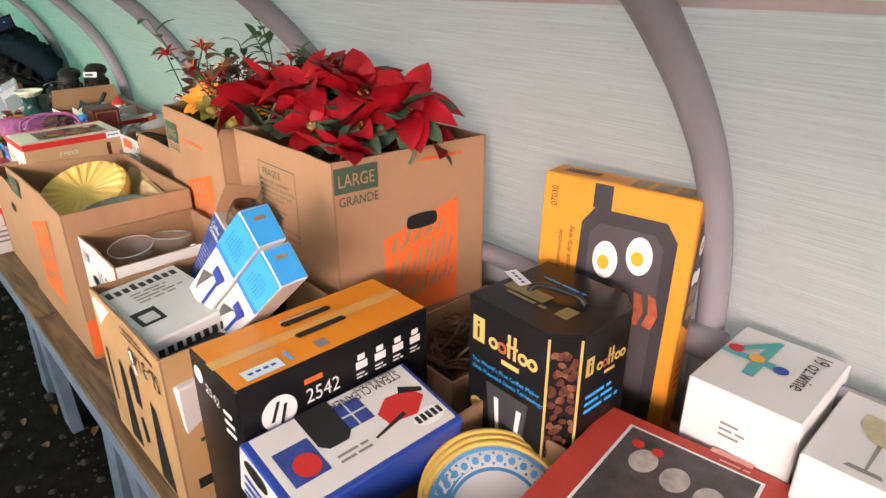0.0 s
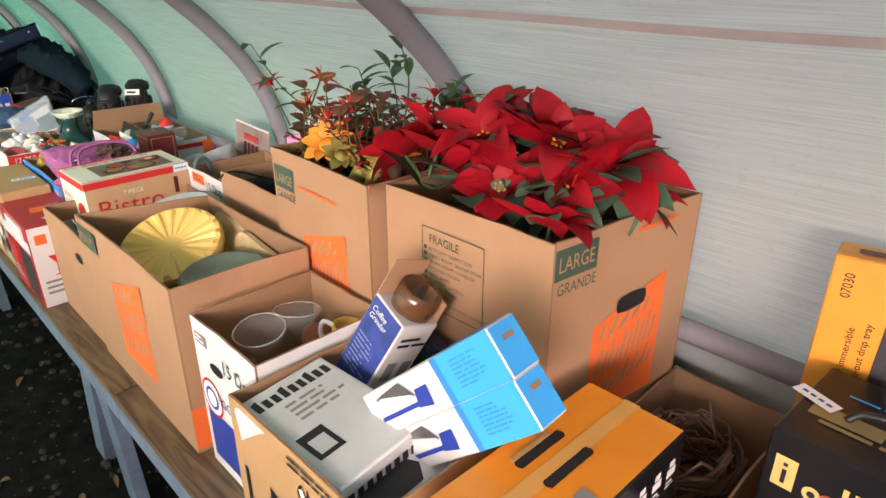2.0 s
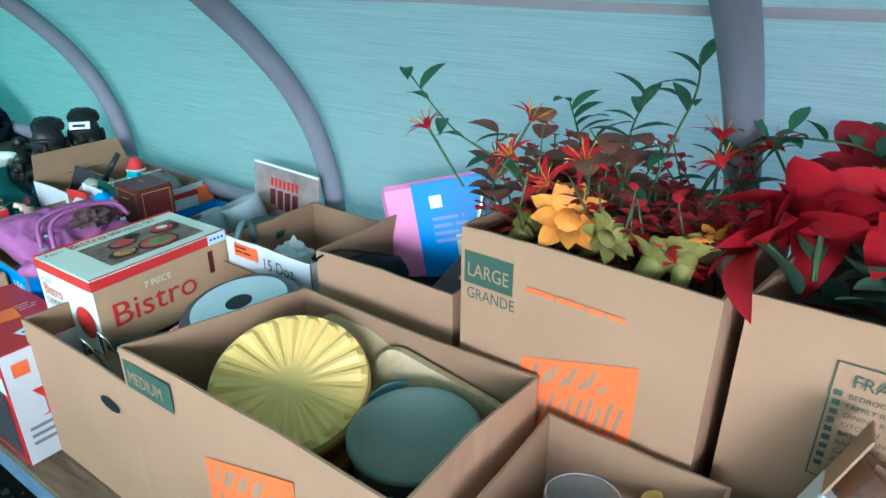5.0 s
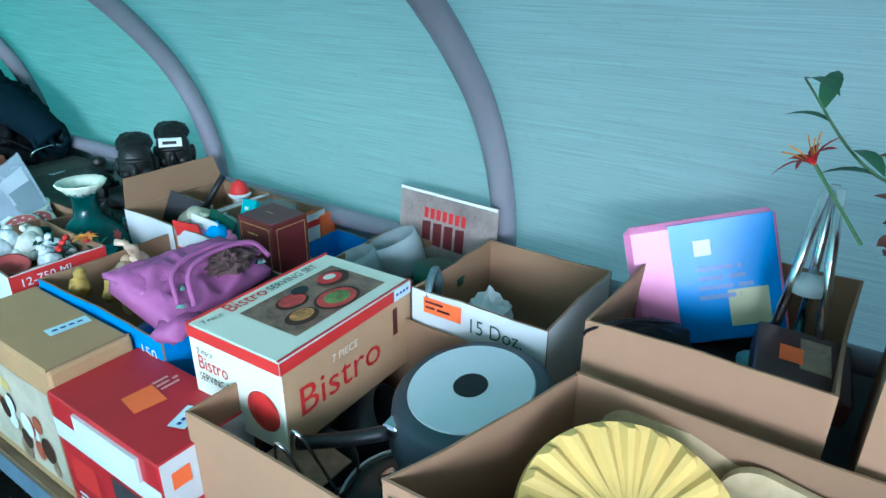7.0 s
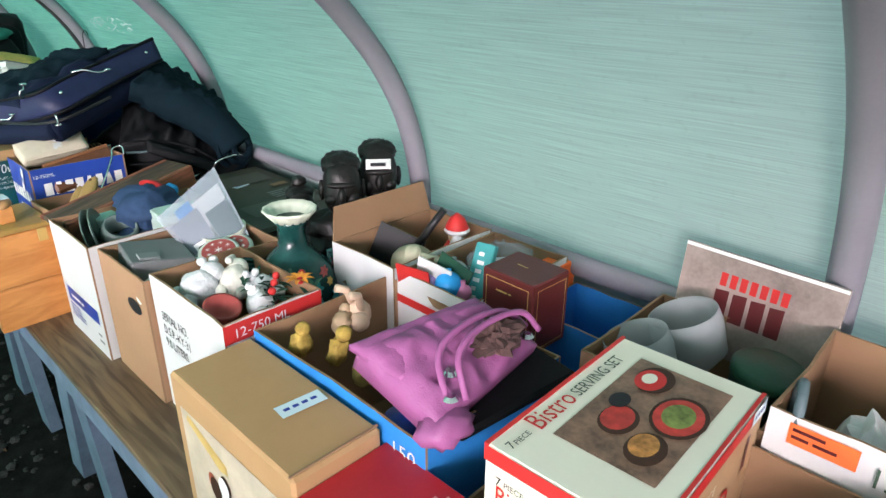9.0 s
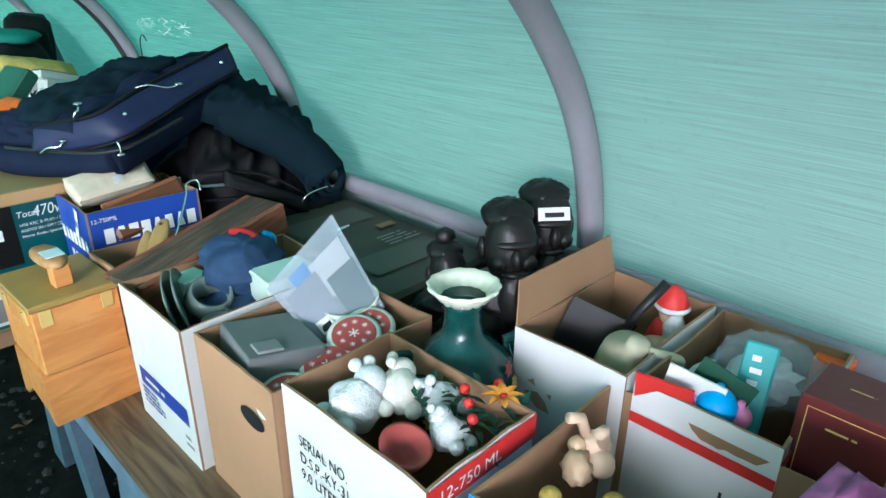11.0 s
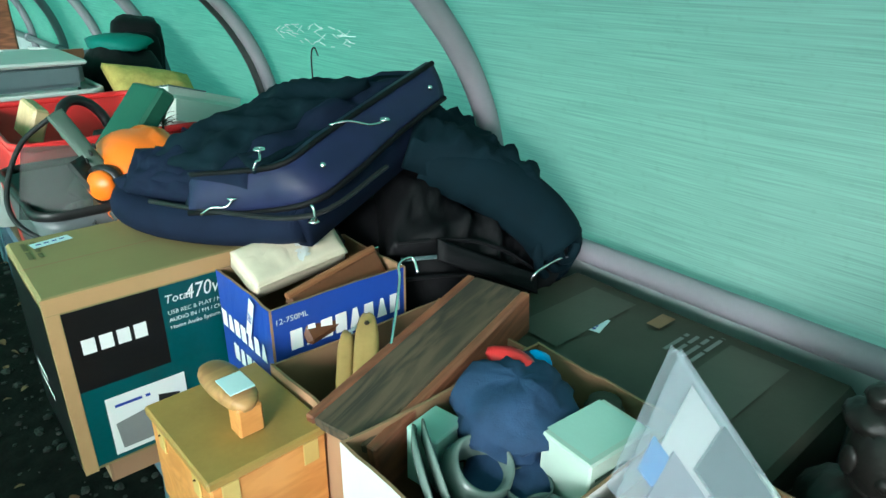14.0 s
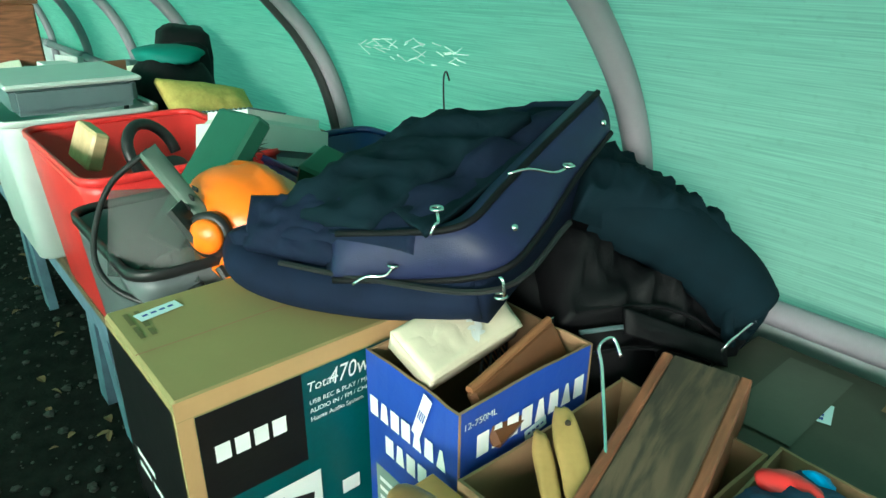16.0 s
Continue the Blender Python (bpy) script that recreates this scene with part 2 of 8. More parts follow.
VASEGREEN = mat("dark green glaze", (0.008, 0.05, 0.045), 0.2, 0.5, 22)
IVORY = mat("ivory ceramic", (0.72, 0.74, 0.60), 0.25, 0.04)
OLIVE = mat("olive drab paint", (0.05, 0.05, 0.036), 0.55, 0.2, 8)
REDPLASTIC = mat("red plastic", (0.60, 0.03, 0.03), 0.35, 0.08)
GREYPLASTIC = mat("grey plastic", (0.42, 0.47, 0.45), 0.4, 0.06)
SLATE = mat("slate plastic", (0.09, 0.13, 0.14), 0.4, 0.1)
BLUEPLASTIC = mat("dark blue plastic", (0.006, 0.02, 0.08), 0.35, 0.1)
HELMET = mat("orange plastic", (0.90, 0.17, 0.01), 0.3, 0.06)
GREENCASE = mat("dark green plastic", (0.012, 0.06, 0.035), 0.4, 0.2)
PILLOW = mat("yellow patterned cloth", (0.36, 0.30, 0.08), 0.8, 0.2, 60)
DENIM = mat("blue cap cloth", (0.02, 0.05, 0.11), 0.8, 0.3, 30, 500, 0.4)
MINT = mat("mint print", (0.45, 0.66, 0.58), 0.5, 0.05)
WHITEFUR = mat("white plush", (0.62, 0.64, 0.64), 0.9, 0.15, 60, 400, 0.8)
SKIN = mat("beige ceramic", (0.50, 0.35, 0.22), 0.4, 0.1)
TWIG = mat("brown twig", (0.10, 0.055, 0.035), 0.8, 0.3, each=0.3)
ROPE = mat("mauve yarn", (0.16, 0.09, 0.08), 0.9)
PINK = mat("pink plastic film", (0.75, 0.25, 0.45), 0.3, 0.1)
YOLK = mat("egg yolk print", (0.85, 0.36, 0.03), 0.4, 0.05)
BACON = mat("bacon print", (0.40, 0.10, 0.05), 0.4, 0.3, 60)
FOODRED = mat("food photo red", (0.45, 0.04, 0.03), 0.4, 0.5, 50)
FOODTAN = mat("photo brown", (0.28, 0.19, 0.12), 0.4, 0.4, 40)
CLAYRED = mat("red lid", (0.36, 0.07, 0.06), 0.5, 0.15)
BLUEPLATE = mat("blue plate glaze", (0.06, 0.25, 0.48), 0.25, 0.1)

# ---- building helpers ----
T = 0.57      # table top
FLOOR = -0.05


def part(name, bm, material, parent=None, label="", smooth=False):
    """Links a bmesh as one mesh object, under a thing or a part."""
    me = bpy.data.meshes.new(name)
    bmesh.ops.recalc_face_normals(bm, faces=bm.faces) if len(bm.faces) < 4000 and not name.startswith(("printed", "lettering")) else None
    bm.to_mesh(me)
    bm.free()
    for m in (material if isinstance(material, (list, tuple)) else [material]):
        me.materials.append(m)
    if smooth:
        for p in me.polygons:
            p.use_smooth = True
    ob = new(name, me)
    if parent is not None:
        ob.parent = parent
    if label:
        ob["label"] = label
    return ob


def thing(name, label, category, x, y, z, rx=0, ry=0, rz=0, group="", kind=""):
    ob = new(name)
    ob.matrix_basis = pose(x, y, z, rx, ry, rz)
    return tagged(ob, label, category, group, kind)


def box_bm(w, d, h, bevel=0.004, at=(0, 0, 0), seg=1):
    """A box that stands on at, centred in x and y."""
    bm = bmesh.new()
    bmesh.ops.create_cube(bm, size=1)
    for v in bm.verts:
        v.co = Vector((v.co.x * w + at[0], v.co.y * d + at[1], (v.co.z + 0.5) * h + at[2]))
    if bevel:
        bmesh.ops.bevel(bm, geom=bm.edges[:], offset=bevel, segments=seg, affect="EDGES")
    return bm


def lathe_bm(profile, n=32, at=(0, 0, 0), wave=0.0, waves=12):
    """Turns (radius, height) points about the upright axis."""
    bm = bmesh.new()
    rings = []
    for k, (r, z) in enumerate(profile):
        ring = []
        for i in range(n):
            a = 2 * math.pi * i / n
            rr = r * (1 + wave * math.cos(waves * a))
            ring.append(bm.verts.new((at[0] + rr * math.cos(a), at[1] + rr * math.sin(a), at[2] + z)))
        rings.append(ring)
    for a, b in zip(rings, rings[1:]):
        for i in range(n):
            bm.faces.new((a[i], a[(i + 1) % n], b[(i + 1) % n], b[i]))
    (r0, z0), (r1, z1) = profile[0], profile[-1]
    if abs(r0 - r1) < 0.02 and abs(z0 - z1) < 0.012 and min(r0, r1) > 0.004:
        for i in range(n):
            bm.faces.new((rings[-1][i], rings[-1][(i + 1) % n], rings[0][(i + 1) % n], rings[0][i]))
        return bm
    if profile[0][0] > 1e-4:
        bm.faces.new(rings[0][::-1])
    if profile[-1][0] > 1e-4:
        bm.faces.new(rings[-1])
    return bm


def tube_bm(points, r, n=8, bm=None, taper=1.0):
    """A round rod along points."""
    bm = bm or bmesh.new()
    pts = [Vector(p) for p in points]
    rings, last = [], None
    for i, p in enumerate(pts):
        d = (pts[min(i + 1, len(pts) - 1)] - pts[max(i - 1, 0)]).normalized()
        u = last if last is not None else (Vector((0, 0, 1)) if abs(d.z) < 0.9 else Vector((1, 0, 0)))
        u = (u - d * u.dot(d)).normalized()
        last = u
        w = d.cross(u)
        rr = r * (1 + (taper - 1) * i / max(1, len(pts) - 1))
        rings.append([bm.verts.new(p + (u * math.cos(2 * math.pi * k / n) + w * math.sin(2 * math.pi * k / n)) * rr) for k in range(n)])
    for a, b in zip(rings, rings[1:]):
        for k in range(n):
            bm.faces.new((a[k], a[(k + 1) % n], b[(k + 1) % n], b[k]))
    bm.faces.new(rings[0][::-1])
    bm.faces.new(rings[-1])
    return bm


def smooth_path(points, steps=6):
    """A rounded line through points."""
    pts = [Vector(p) for p in points]
    pts = [pts[0] * 2 - pts[1]] + pts + [pts[-1] * 2 - pts[-2]]
    out = []
    for i in range(1, len(pts) - 2):
        a, b, c, d = pts[i - 1:i + 3]
        for k in range(steps):
            t = k / steps
            out.append(0.5 * (2 * b + (c - a) * t + (2 * a - 5 * b + 4 * c - d) * t * t + (3 * b - a - 3 * c + d) * t ** 3))
    return out + [pts[-2]]


def blob_bm(w, d, h, seed=0, amp=0.1, freq=6.0, n=28, power=2.6, at=(0, 0, 0), folds=0.0):
    """A soft rounded body with uneven creases, standing on at."""
    bm = bmesh.new()
    bmesh.ops.create_uvsphere(bm, u_segments=n, v_segments=n // 2, radius=1)
    for v in bm.verts:
        p = v.co.copy()
        s = (abs(p.x) ** power + abs(p.y) ** power + abs(p.z) ** power) ** (-1 / power)
        q = p * s
        k = 1 + amp * noise.noise(q * freq * 0.3 + Vector((seed * 7.1, seed * 3.3, 0)))
        k += folds * (abs(noise.noise(Vector((q.x * freq, q.y * freq * 0.35, q.z * freq * 0.6 + seed)))) - 0.25)
        q *= k
        v.co = Vector((q.x * w / 2 + at[0], q.y * d / 2 + at[1], max(0, (q.z + 1) * h / 2) + at[2]))
    return bm


def pad_bm(p0, p1, p2, p3, thick, bulge=0.03, seed=0, crease=0.015, n=22):
    """A soft slab over the quad p0..p3, with creases."""
    bm = bmesh.new()
    p0, p1, p2, p3 = (Vector(p) for p in (p0, p1, p2, p3))
    nrm = (p1 - p0).cross(p3 - p0).normalized()
    top, bot = [], []
    for j in range(n + 1):
        for i in range(n + 1):
            u, v = i / n, j / n
            c = (p0 * (1 - u) + p1 * u) * (1 - v) + (p3 * (1 - u) + p2 * u) * v
            k = (16 * u * (1 - u) * v * (1 - v)) ** 0.5
            f = noise.noise(Vector((u * 7 + seed, v * 3, seed * 2.0))) + 0.6 * noise.noise(Vector((u * 15, v * 6 + seed, 1.0)))
            top.append(bm.verts.new(c + nrm * (thick / 2 + bulge * k + crease * f * min(1, k * 2))))
            bot.append(bm.verts.new(c - nrm * (thick / 2 + 0.2 * bulge * k)))
    m = n + 1
    for j in range(n):
        for i in range(n):
            a = j * m + i
            bm.faces.new((top[a], top[a + 1], top[a + m + 1], top[a + m]))
            bm.faces.new((bot[a], bot[a + m], bot[a + m + 1], bot[a + 1]))
    for i in range(n):
        for a, b in ((i, i + 1), (n * m + i + 1, n * m + i), ((i + 1) * m, i * m), (i * m + n, (i + 1) * m + n)):
            bm.faces.new((top[b], top[a], bot[a], bot[b]))
    return bm


FACES = {"-x": lambda w, d, h: (Vector((-w / 2, d / 2, 0)), Vector((0, -1, 0)), Vector((0, 0, 1))),
         "-y": lambda w, d, h: (Vector((-w / 2, -d / 2, 0)), Vector((1, 0, 0)), Vector((0, 0, 1))),
         "+y": lambda w, d, h: (Vector((w / 2, d / 2, 0)), Vector((-1, 0, 0)), Vector((0, 0, 1))),
         "top": lambda w, d, h: (Vector((-w / 2, -d / 2, h)), Vector((1, 0, 0)), Vector((0, 1, 0))),
         "top_l": lambda w, d, h: (Vector((-w / 2, d / 2, h)), Vector((0, -1, 0)), Vector((1, 0, 0))),
         "top_b": lambda w, d, h: (Vector((w / 2, d / 2, h)), Vector((-1, 0, 0)), Vector((0, -1, 0)))}


class Print:
    """What is printed on a box: u runs to the right and v upwards on a face seen from outside."""

    def __init__(self, ob, w, d, h):
        self.ob, self.size = ob, (w, d, h)

    def at(self, face, u, v, lift=0.0012):
        o, a, b = FACES[face](*self.size)
        return o + a * u + b * v + a.cross(b) * lift

    def poly(self, face, polys, material, name="printed_patch", lift=0.0012, label=""):
        bm = bmesh.new()
        for pts in polys:
            bm.faces.new([bm.verts.new(self.at(face, u, v, lift)) for u, v in pts])
        return part(name, bm, material, self.ob, label)

    def rect(self, face, u0, v0, u1, v1, material, name="printed_patch", lift=0.0012, label=""):
        return self.poly(face, [[(u0, v0), (u1, v0), (u1, v1), (u0, v1)]], material, name, lift, label)

    def disc(self, face, u, v, r, material, name="printed_disc", lift=0.0016, sq=1.0, n=24):
        return self.poly(face, [[(u + r * math.cos(2 * math.pi * k / n), v + sq * r * math.sin(2 * math.pi * k / n)) for k in range(n)]], material, name, lift)

    def lines(self, face, u, v, width, rows, step, material, lift=0.0016, seed=1, thick=0.45):
        """Small writing too fine to read: broken bars."""
        rng = random.Random(seed)
        polys = []
        for k in range(rows):
            a, end = u, u + width * rng.uniform(0.6, 1.0)
            while a < end:
                b = min(end, a + step * rng.uniform(1.2, 4.0))
                y = v - k * step
                polys.append([(a, y), (b, y), (b, y + step * thick), (a, y + step * thick)])
                a = b + step * 0.45
        return self.poly(face, polys, material, "printed_lines", lift)

    def word(self, face, text, u, v, size, material, turn=0, stretch=1.0, lift=0.002, slant=0.0):
        """Lettering whose lower left corner is at u, v."""
        cu = bpy.data.curves.new("lettering", "FONT")
        cu.body, cu.size, cu.shear, cu.resolution_u = text, size, slant, 3
        tmp = bpy.data.objects.new("lettering", cu)
        me = bpy.data.meshes.new_from_object(tmp)
        bpy.data.objects.remove(tmp)
        o, a, b = FACES[face](*self.size)
        c, s = math.cos(radians(turn)), math.sin(radians(turn))
        for vert in me.vertices:
            x, y = vert.co.x * stretch, vert.co.y
            vert.co = self.at(face, u + x * c - y * s, v + x * s + y * c, lift)
        me.materials.clear()
        me.materials.append(material)
        ob = new("lettering", me)
        ob.parent = self.ob
        return ob


def panel_bm(a, b, height, inward, thick, sag, seed, n=8, rows=5):
    """A carton's wall from a to b; the rim sags inwards a little and wavers."""
    bm = bmesh.new()
    a, b, inward = Vector(a), Vector(b), Vector(inward)
    grid = [[], []]
    for side in (0, 1):
        for j in range(rows + 1):
            for i in range(n + 1):
                u, v = i / n, j / rows
                z = height * v + (0.004 * noise.noise(Vector((u * 5 + seed * 3.7, seed, 0))) if j == rows else 0)
                push = sag * max(0, (v - 0.55) / 0.45) ** 2 * math.sin(math.pi * u) * (0.6 + 0.5 * noise.noise(Vector((u * 3, seed, 2))))
                grid[side].append(bm.verts.new(a.lerp(b, u) + inward * (side * thick + push) + Vector((0, 0, z))))
    m = n + 1
    for j in range(rows):
        for i in range(n):
            k = j * m + i
            f = bm.faces.new((grid[0][k], grid[0][k + 1], grid[0][k + m + 1], grid[0][k + m]))
            g = bm.faces.new((grid[1][k + 1], grid[1][k], grid[1][k + m], grid[1][k + m + 1]))
            f.material_index, g.material_index = 0, 1
    for i in range(n):
        k = rows * m + i
        bm.faces.new((grid[0][k], grid[0][k + 1], grid[1][k + 1], grid[1][k])).material_index = 2
    for k0 in (0, n):
        for j in range(rows):
            k = j * m + k0
            bm.faces.new((grid[0][k], grid[0][k + m], grid[1][k + m], grid[1][k])).material_index = 2
    return bm


SEED = [0]


def carton(label, x0, x1, y0, y1, top, base=T, out=None, inner=None, sag=0.006, heights=None, name="cardboard_box", group="", rz=0):
    """An open box of board. Returns its Print."""
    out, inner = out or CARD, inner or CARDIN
    w, d, h = x1 - x0, y1 - y0, top - base
    ob = thing(name, label, "cardboard box", (x0 + x1) / 2, (y0 + y1) / 2, base, rz=rz, group=group)
    th = 0.005
    hs = heights or {}
    SEED[0] += 1
    for k, (face, a, b, inn) in enumerate((("-x", (-w / 2, d / 2, 0), (-w / 2, -d / 2, 0), (1, 0, 0)),
                                           ("-y", (-w / 2 + th, -d / 2, 0), (w / 2 - th, -d / 2, 0), (0, 1, 0)),
                                           ("+x", (w / 2, -d / 2, 0), (w / 2, d / 2, 0), (-1, 0, 0)),
                                           ("+y", (w / 2 - th, d / 2, 0), (-w / 2 + th, d / 2, 0), (0, -1, 0)))):
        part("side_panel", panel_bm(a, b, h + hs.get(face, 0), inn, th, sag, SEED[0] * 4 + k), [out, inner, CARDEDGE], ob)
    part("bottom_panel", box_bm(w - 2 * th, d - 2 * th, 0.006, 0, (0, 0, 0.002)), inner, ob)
    return Print(ob, w, d, h)


def skew(pr, near, far=None):
    """Racks an open carton out of square: its +x side slides along y by near at the -y end and by far at the +y end."""
    w, d, _ = pr.size
    far = near if far is None else far
    for ob in pr.ob.children:
        for v in ob.data.vertices:
            v.co.y += (near + (far - near) * (v.co.y / d + 0.5)) * (v.co.x + w / 2)


def flap(pr, face, length, lean, material=None, cut=0.02):
    """A lid flap that stands up from one rim; lean: degrees outwards from upright."""
    w, d, h = pr.size
    o, a, b = FACES[face](w, d, h)
    width = (d if face == "-x" else w)
    n = a.cross(b)
    up = b * math.cos(radians(lean)) + n * math.sin(radians(lean))
    base = o + Vector((0, 0, h))
    bm = bmesh.new()
    quad = [base + a * 0.004, base + a * (width - 0.004), base + a * (width - cut) + up * length, base + a * cut + up * length]
    nn = (quad[1] - quad[0]).cross(quad[3] - quad[0]).normalized()
    lo = [bm.verts.new(q - nn * 0.002) for q in quad]
    hi = [bm.verts.new(q + nn * 0.002) for q in quad]
    bm.faces.new(lo[::-1]), bm.faces.new(hi)
    for i in range(4):
        bm.faces.new((lo[i], lo[(i + 1) % 4], hi[(i + 1) % 4], hi[i]))
    return part("flap", bm, material or CARDIN, pr.ob)


def closed_box(label, category, w, d, h, x, y, z, rx=0, ry=0, rz=0, body=None, faces=None, name="product_box", bevel=0.003, group=""):
    """A shut box with its own colour on some faces. x, y, z: the middle of its base."""
    ob = thing(name, label, category, x, y, z, rx, ry, rz, group)
    bm = box_bm(w, d, h, bevel)
    mats = [body]
    for key, m in (faces or {}).items():
        mats.append(m)
        o, a, b = FACES[key](w, d, h) if key in FACES else (None, Vector((0, 1, 0)), Vector((0, 0, 1)))
        n = a.cross(b)
        bm.normal_update()
        for f in bm.faces:
            if f.normal.dot(n) > 0.9:
                f.material_index = len(mats) - 1
    part("carton_body", bm, mats, ob)
    return Print(ob, w, d, h)


def price_tag(pr, face, u, v, w=0.07, h=0.028, turn=0, material=None):
    c, s = math.cos(radians(turn)), math.sin(radians(turn))
    q = [(u + x * c - y * s, v + x * s + y * c) for x, y in ((0, 0), (w, 0), (w, h), (0, h))]
    pr.poly(face, [q], material or LABEL, "price_label", 0.0024, "pale handwritten price label")
    l = []
    for k in range(4):
        x = w * (0.12 + 0.2 * k)
        l.append([(u + a * c - b * s, v + a * s + b * c) for a, b in ((x, h * 0.4), (x + w * 0.13, h * 0.4), (x + w * 0.13, h * 0.62), (x, h * 0.62))])
    pr.poly(face, l, BLUEINK, "printed_lines", 0.0030)


def leaf_bm(bm, base, direction, up, length, width, curl=0.2, n=5, fold=0.15):
    """One pointed leaf, bent and folded along its rib."""
    d, up = Vector(direction).normalized(), Vector(up)
    side = d.cross(up).normalized()
    nrm = side.cross(d).normalized()
    rows = []
    for i in range(n + 1):
        t = i / n
        wdt = width * (math.sin(math.pi * min(1, t * 0.93 + 0.05)) ** 0.8) * (1 - 0.25 * t)
        c = Vector(base) + d * (length * t) + nrm * (length * curl * (t - t * t * 1.7))
        if i == n:
            rows.append([bm.verts.new(c)])
        else:
            rows.append([bm.verts.new(c - side * wdt / 2 + nrm * fold * wdt), bm.verts.new(c), bm.verts.new(c + side * wdt / 2 + nrm * fold * wdt)])
    for a, b in zip(rows, rows[1:]):
        if len(b) == 3:
            bm.faces.new((a[0], a[1], b[1], b[0]))
            bm.faces.new((a[1], a[2], b[2], b[1]))
        else:
            bm.faces.new((a[0], a[1], b[0]))
            bm.faces.new((a[1], a[2], b[0]))


# ---- the tunnel ----
PROFILE = [(1.25, FLOOR), (1.245, 0.55), (1.24, 0.90), (1.225, 1.04), (1.18, 1.19), (1.11, 1.32), (1.03, 1.42), (0.93, 1.52), (0.78, 1.64), (0.5, 1.81), (0.1, 1.97), (-0.4, 2.04),
           (-0.9, 1.97), (-1.3, 1.81), (-1.58, 1.64), (-1.73, 1.52), (-1.83, 1.42), (-1.91, 1.32), (-1.98, 1.19), (-2.025, 1.04), (-2.04, 0.90), (-2.05, FLOOR)]
CURVE = smooth_path([(x, 0, z) for x, z in PROFILE], 4)
HOOPS = [-1.9, -0.7, 0.49, 1.70, 2.855, 4.00, 5.195, 6.52, 7.75, 8.9, 10.1, 11.3, 12.5]
for k, y in enumerate(HOOPS):
    dark = k == 7
    hoop = thing("hoop", "black wrapped bent hoop of the tunnel frame" if dark else "grey plastic pipe hoop holding up the tarp", "tunnel hoop", 0, y, 0, group="tunnel hoops", kind="structure")
    part("pipe", tube_bm(CURVE, 0.031, 14), BLACKPIPE if dark else PIPE, hoop, smooth=True)
    if dark:
        part("outer_pipe", tube_bm([p + Vector((0, -0.06, 0)) for p in CURVE[:60]], 0.026, 12), PIPE, hoop, smooth=True)
rail = thing("wall_rail", "grey plastic pipe rail along the tarp wall", "rail", 1.2, 0, 0.915, kind="structure")
part("pipe", tube_bm([(0, -2, 0), (0, 2, 0), (0, 6, 0), (0, 12.5, 0)], 0.027, 12), PIPE, rail, smooth=True)
for y in HOOPS:
    part("coupling", tube_bm([(0, y - 0.05, 0), (0, y + 0.05, 0)], 0.036, 12), PIPE, rail, smooth=True)


def sheet(name, first, last, y0, y1, grow, material, label):
    """The skin stretched over the hoops, sagging slightly between them."""
    bm = bmesh.new()
    pts = []
    for i, p in enumerate(CURVE[first:last]):
        q = CURVE[min(first + i + 1, len(CURVE) - 1)] - CURVE[max(first + i - 1, 0)]
        pts.append((p, Vector((q.z, 0, -q.x)).normalized()))
    ny = int((y1 - y0) / 0.1)
    rows = []
    for j in range(ny + 1):
        y = y0 + (y1 - y0) * j / ny
        near = min(abs(y - h) for h in HOOPS)
        dent = 0.018 * min(1, near / 0.55) ** 1.5
        rows.append([bm.verts.new(p + n * (grow - dent * 0.6 + 0.004 * noise.noise(Vector((y * 2.2, p.z * 3, p.x)))) + Vector((0, y, 0))) for p, n in pts])
    for a, b in zip(rows, rows[1:]):
        for i in range(len(a) - 1):
            bm.faces.new((a[i], a[i + 1], b[i + 1], b[i]))
    return tagged(part(name, bm, material, None, smooth=True), label, "tarp wall", kind="structure")


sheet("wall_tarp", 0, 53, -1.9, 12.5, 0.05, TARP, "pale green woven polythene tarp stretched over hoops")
# Added out of view: this strip keeps low side light off the floor.
sheet("light_block_strip", len(CURVE) - 16, len(CURVE), -1.9, 12.5, 0.05, TARP, "unseen tarp strip added to block low light on the open side")
hem = sheet("trim_hem", 0, 9, -1.9, 12.5, 0.03, SKIRT, "grey folded hem of the tarp below the rail")
bm = bmesh.new()
ring = [bm.verts.new(p + Vector((0, 12.55, 0))) for p in CURVE]
bm.faces.new(ring)
tagged(part("wall_end", bm, TARP), "pale green tarp closing the far end", "tarp wall", kind="structure")
# strip of tape along the seam
bm = bmesh.new()
prev = None
for j in range(60):
    y = -1.9 + j * 0.1
    z = 1.60 - 0.008 * y + 0.006 * noise.noise(Vector((y * 1.5, 0, 0)))
    row = [bm.verts.new((0.885 - (dz + z - 1.6) * 1.25, y, z + dz)) for dz in (-0.007, 0.009)]
    if prev:
        bm.faces.new((prev[0], prev[1], row[1], row[0]))
    prev = row
tagged(part("trim_seam", bm, mat("faded mauve tape", (0.58, 0.50, 0.51), 0.6)), "faded mauve seam tape on the tarp", "seam tape", kind="structure")

# pale scuffs on the far tarp
rngs = random.Random(6)
for k in range(40):
    bm = bmesh.new()
    y, z = rngs.uniform(5.70, 6.18), 1.335 + rngs.uniform(-0.035, 0.03)
    a, l = rngs.uniform(-0.6, 0.6), rngs.uniform(0.01, 0.03)
    x = 1.125 - (z - 1.32) * 0.5
    d, e = Vector((-0.3 * math.sin(a), math.cos(a), math.sin(a))) * l, Vector((0, 0, 0.0012))
    c = Vector((x, y, z))
    bm.faces.new([bm.verts.new(p) for p in (c - d - e, c + d - e, c + d + e, c - d + e)])
    tagged(part("trim_scuff", bm, mat("pale scuff", (0.7, 0.85, 0.78), 0.6)), "pale scuff mark on the green tarp", "scuff", kind="structure")

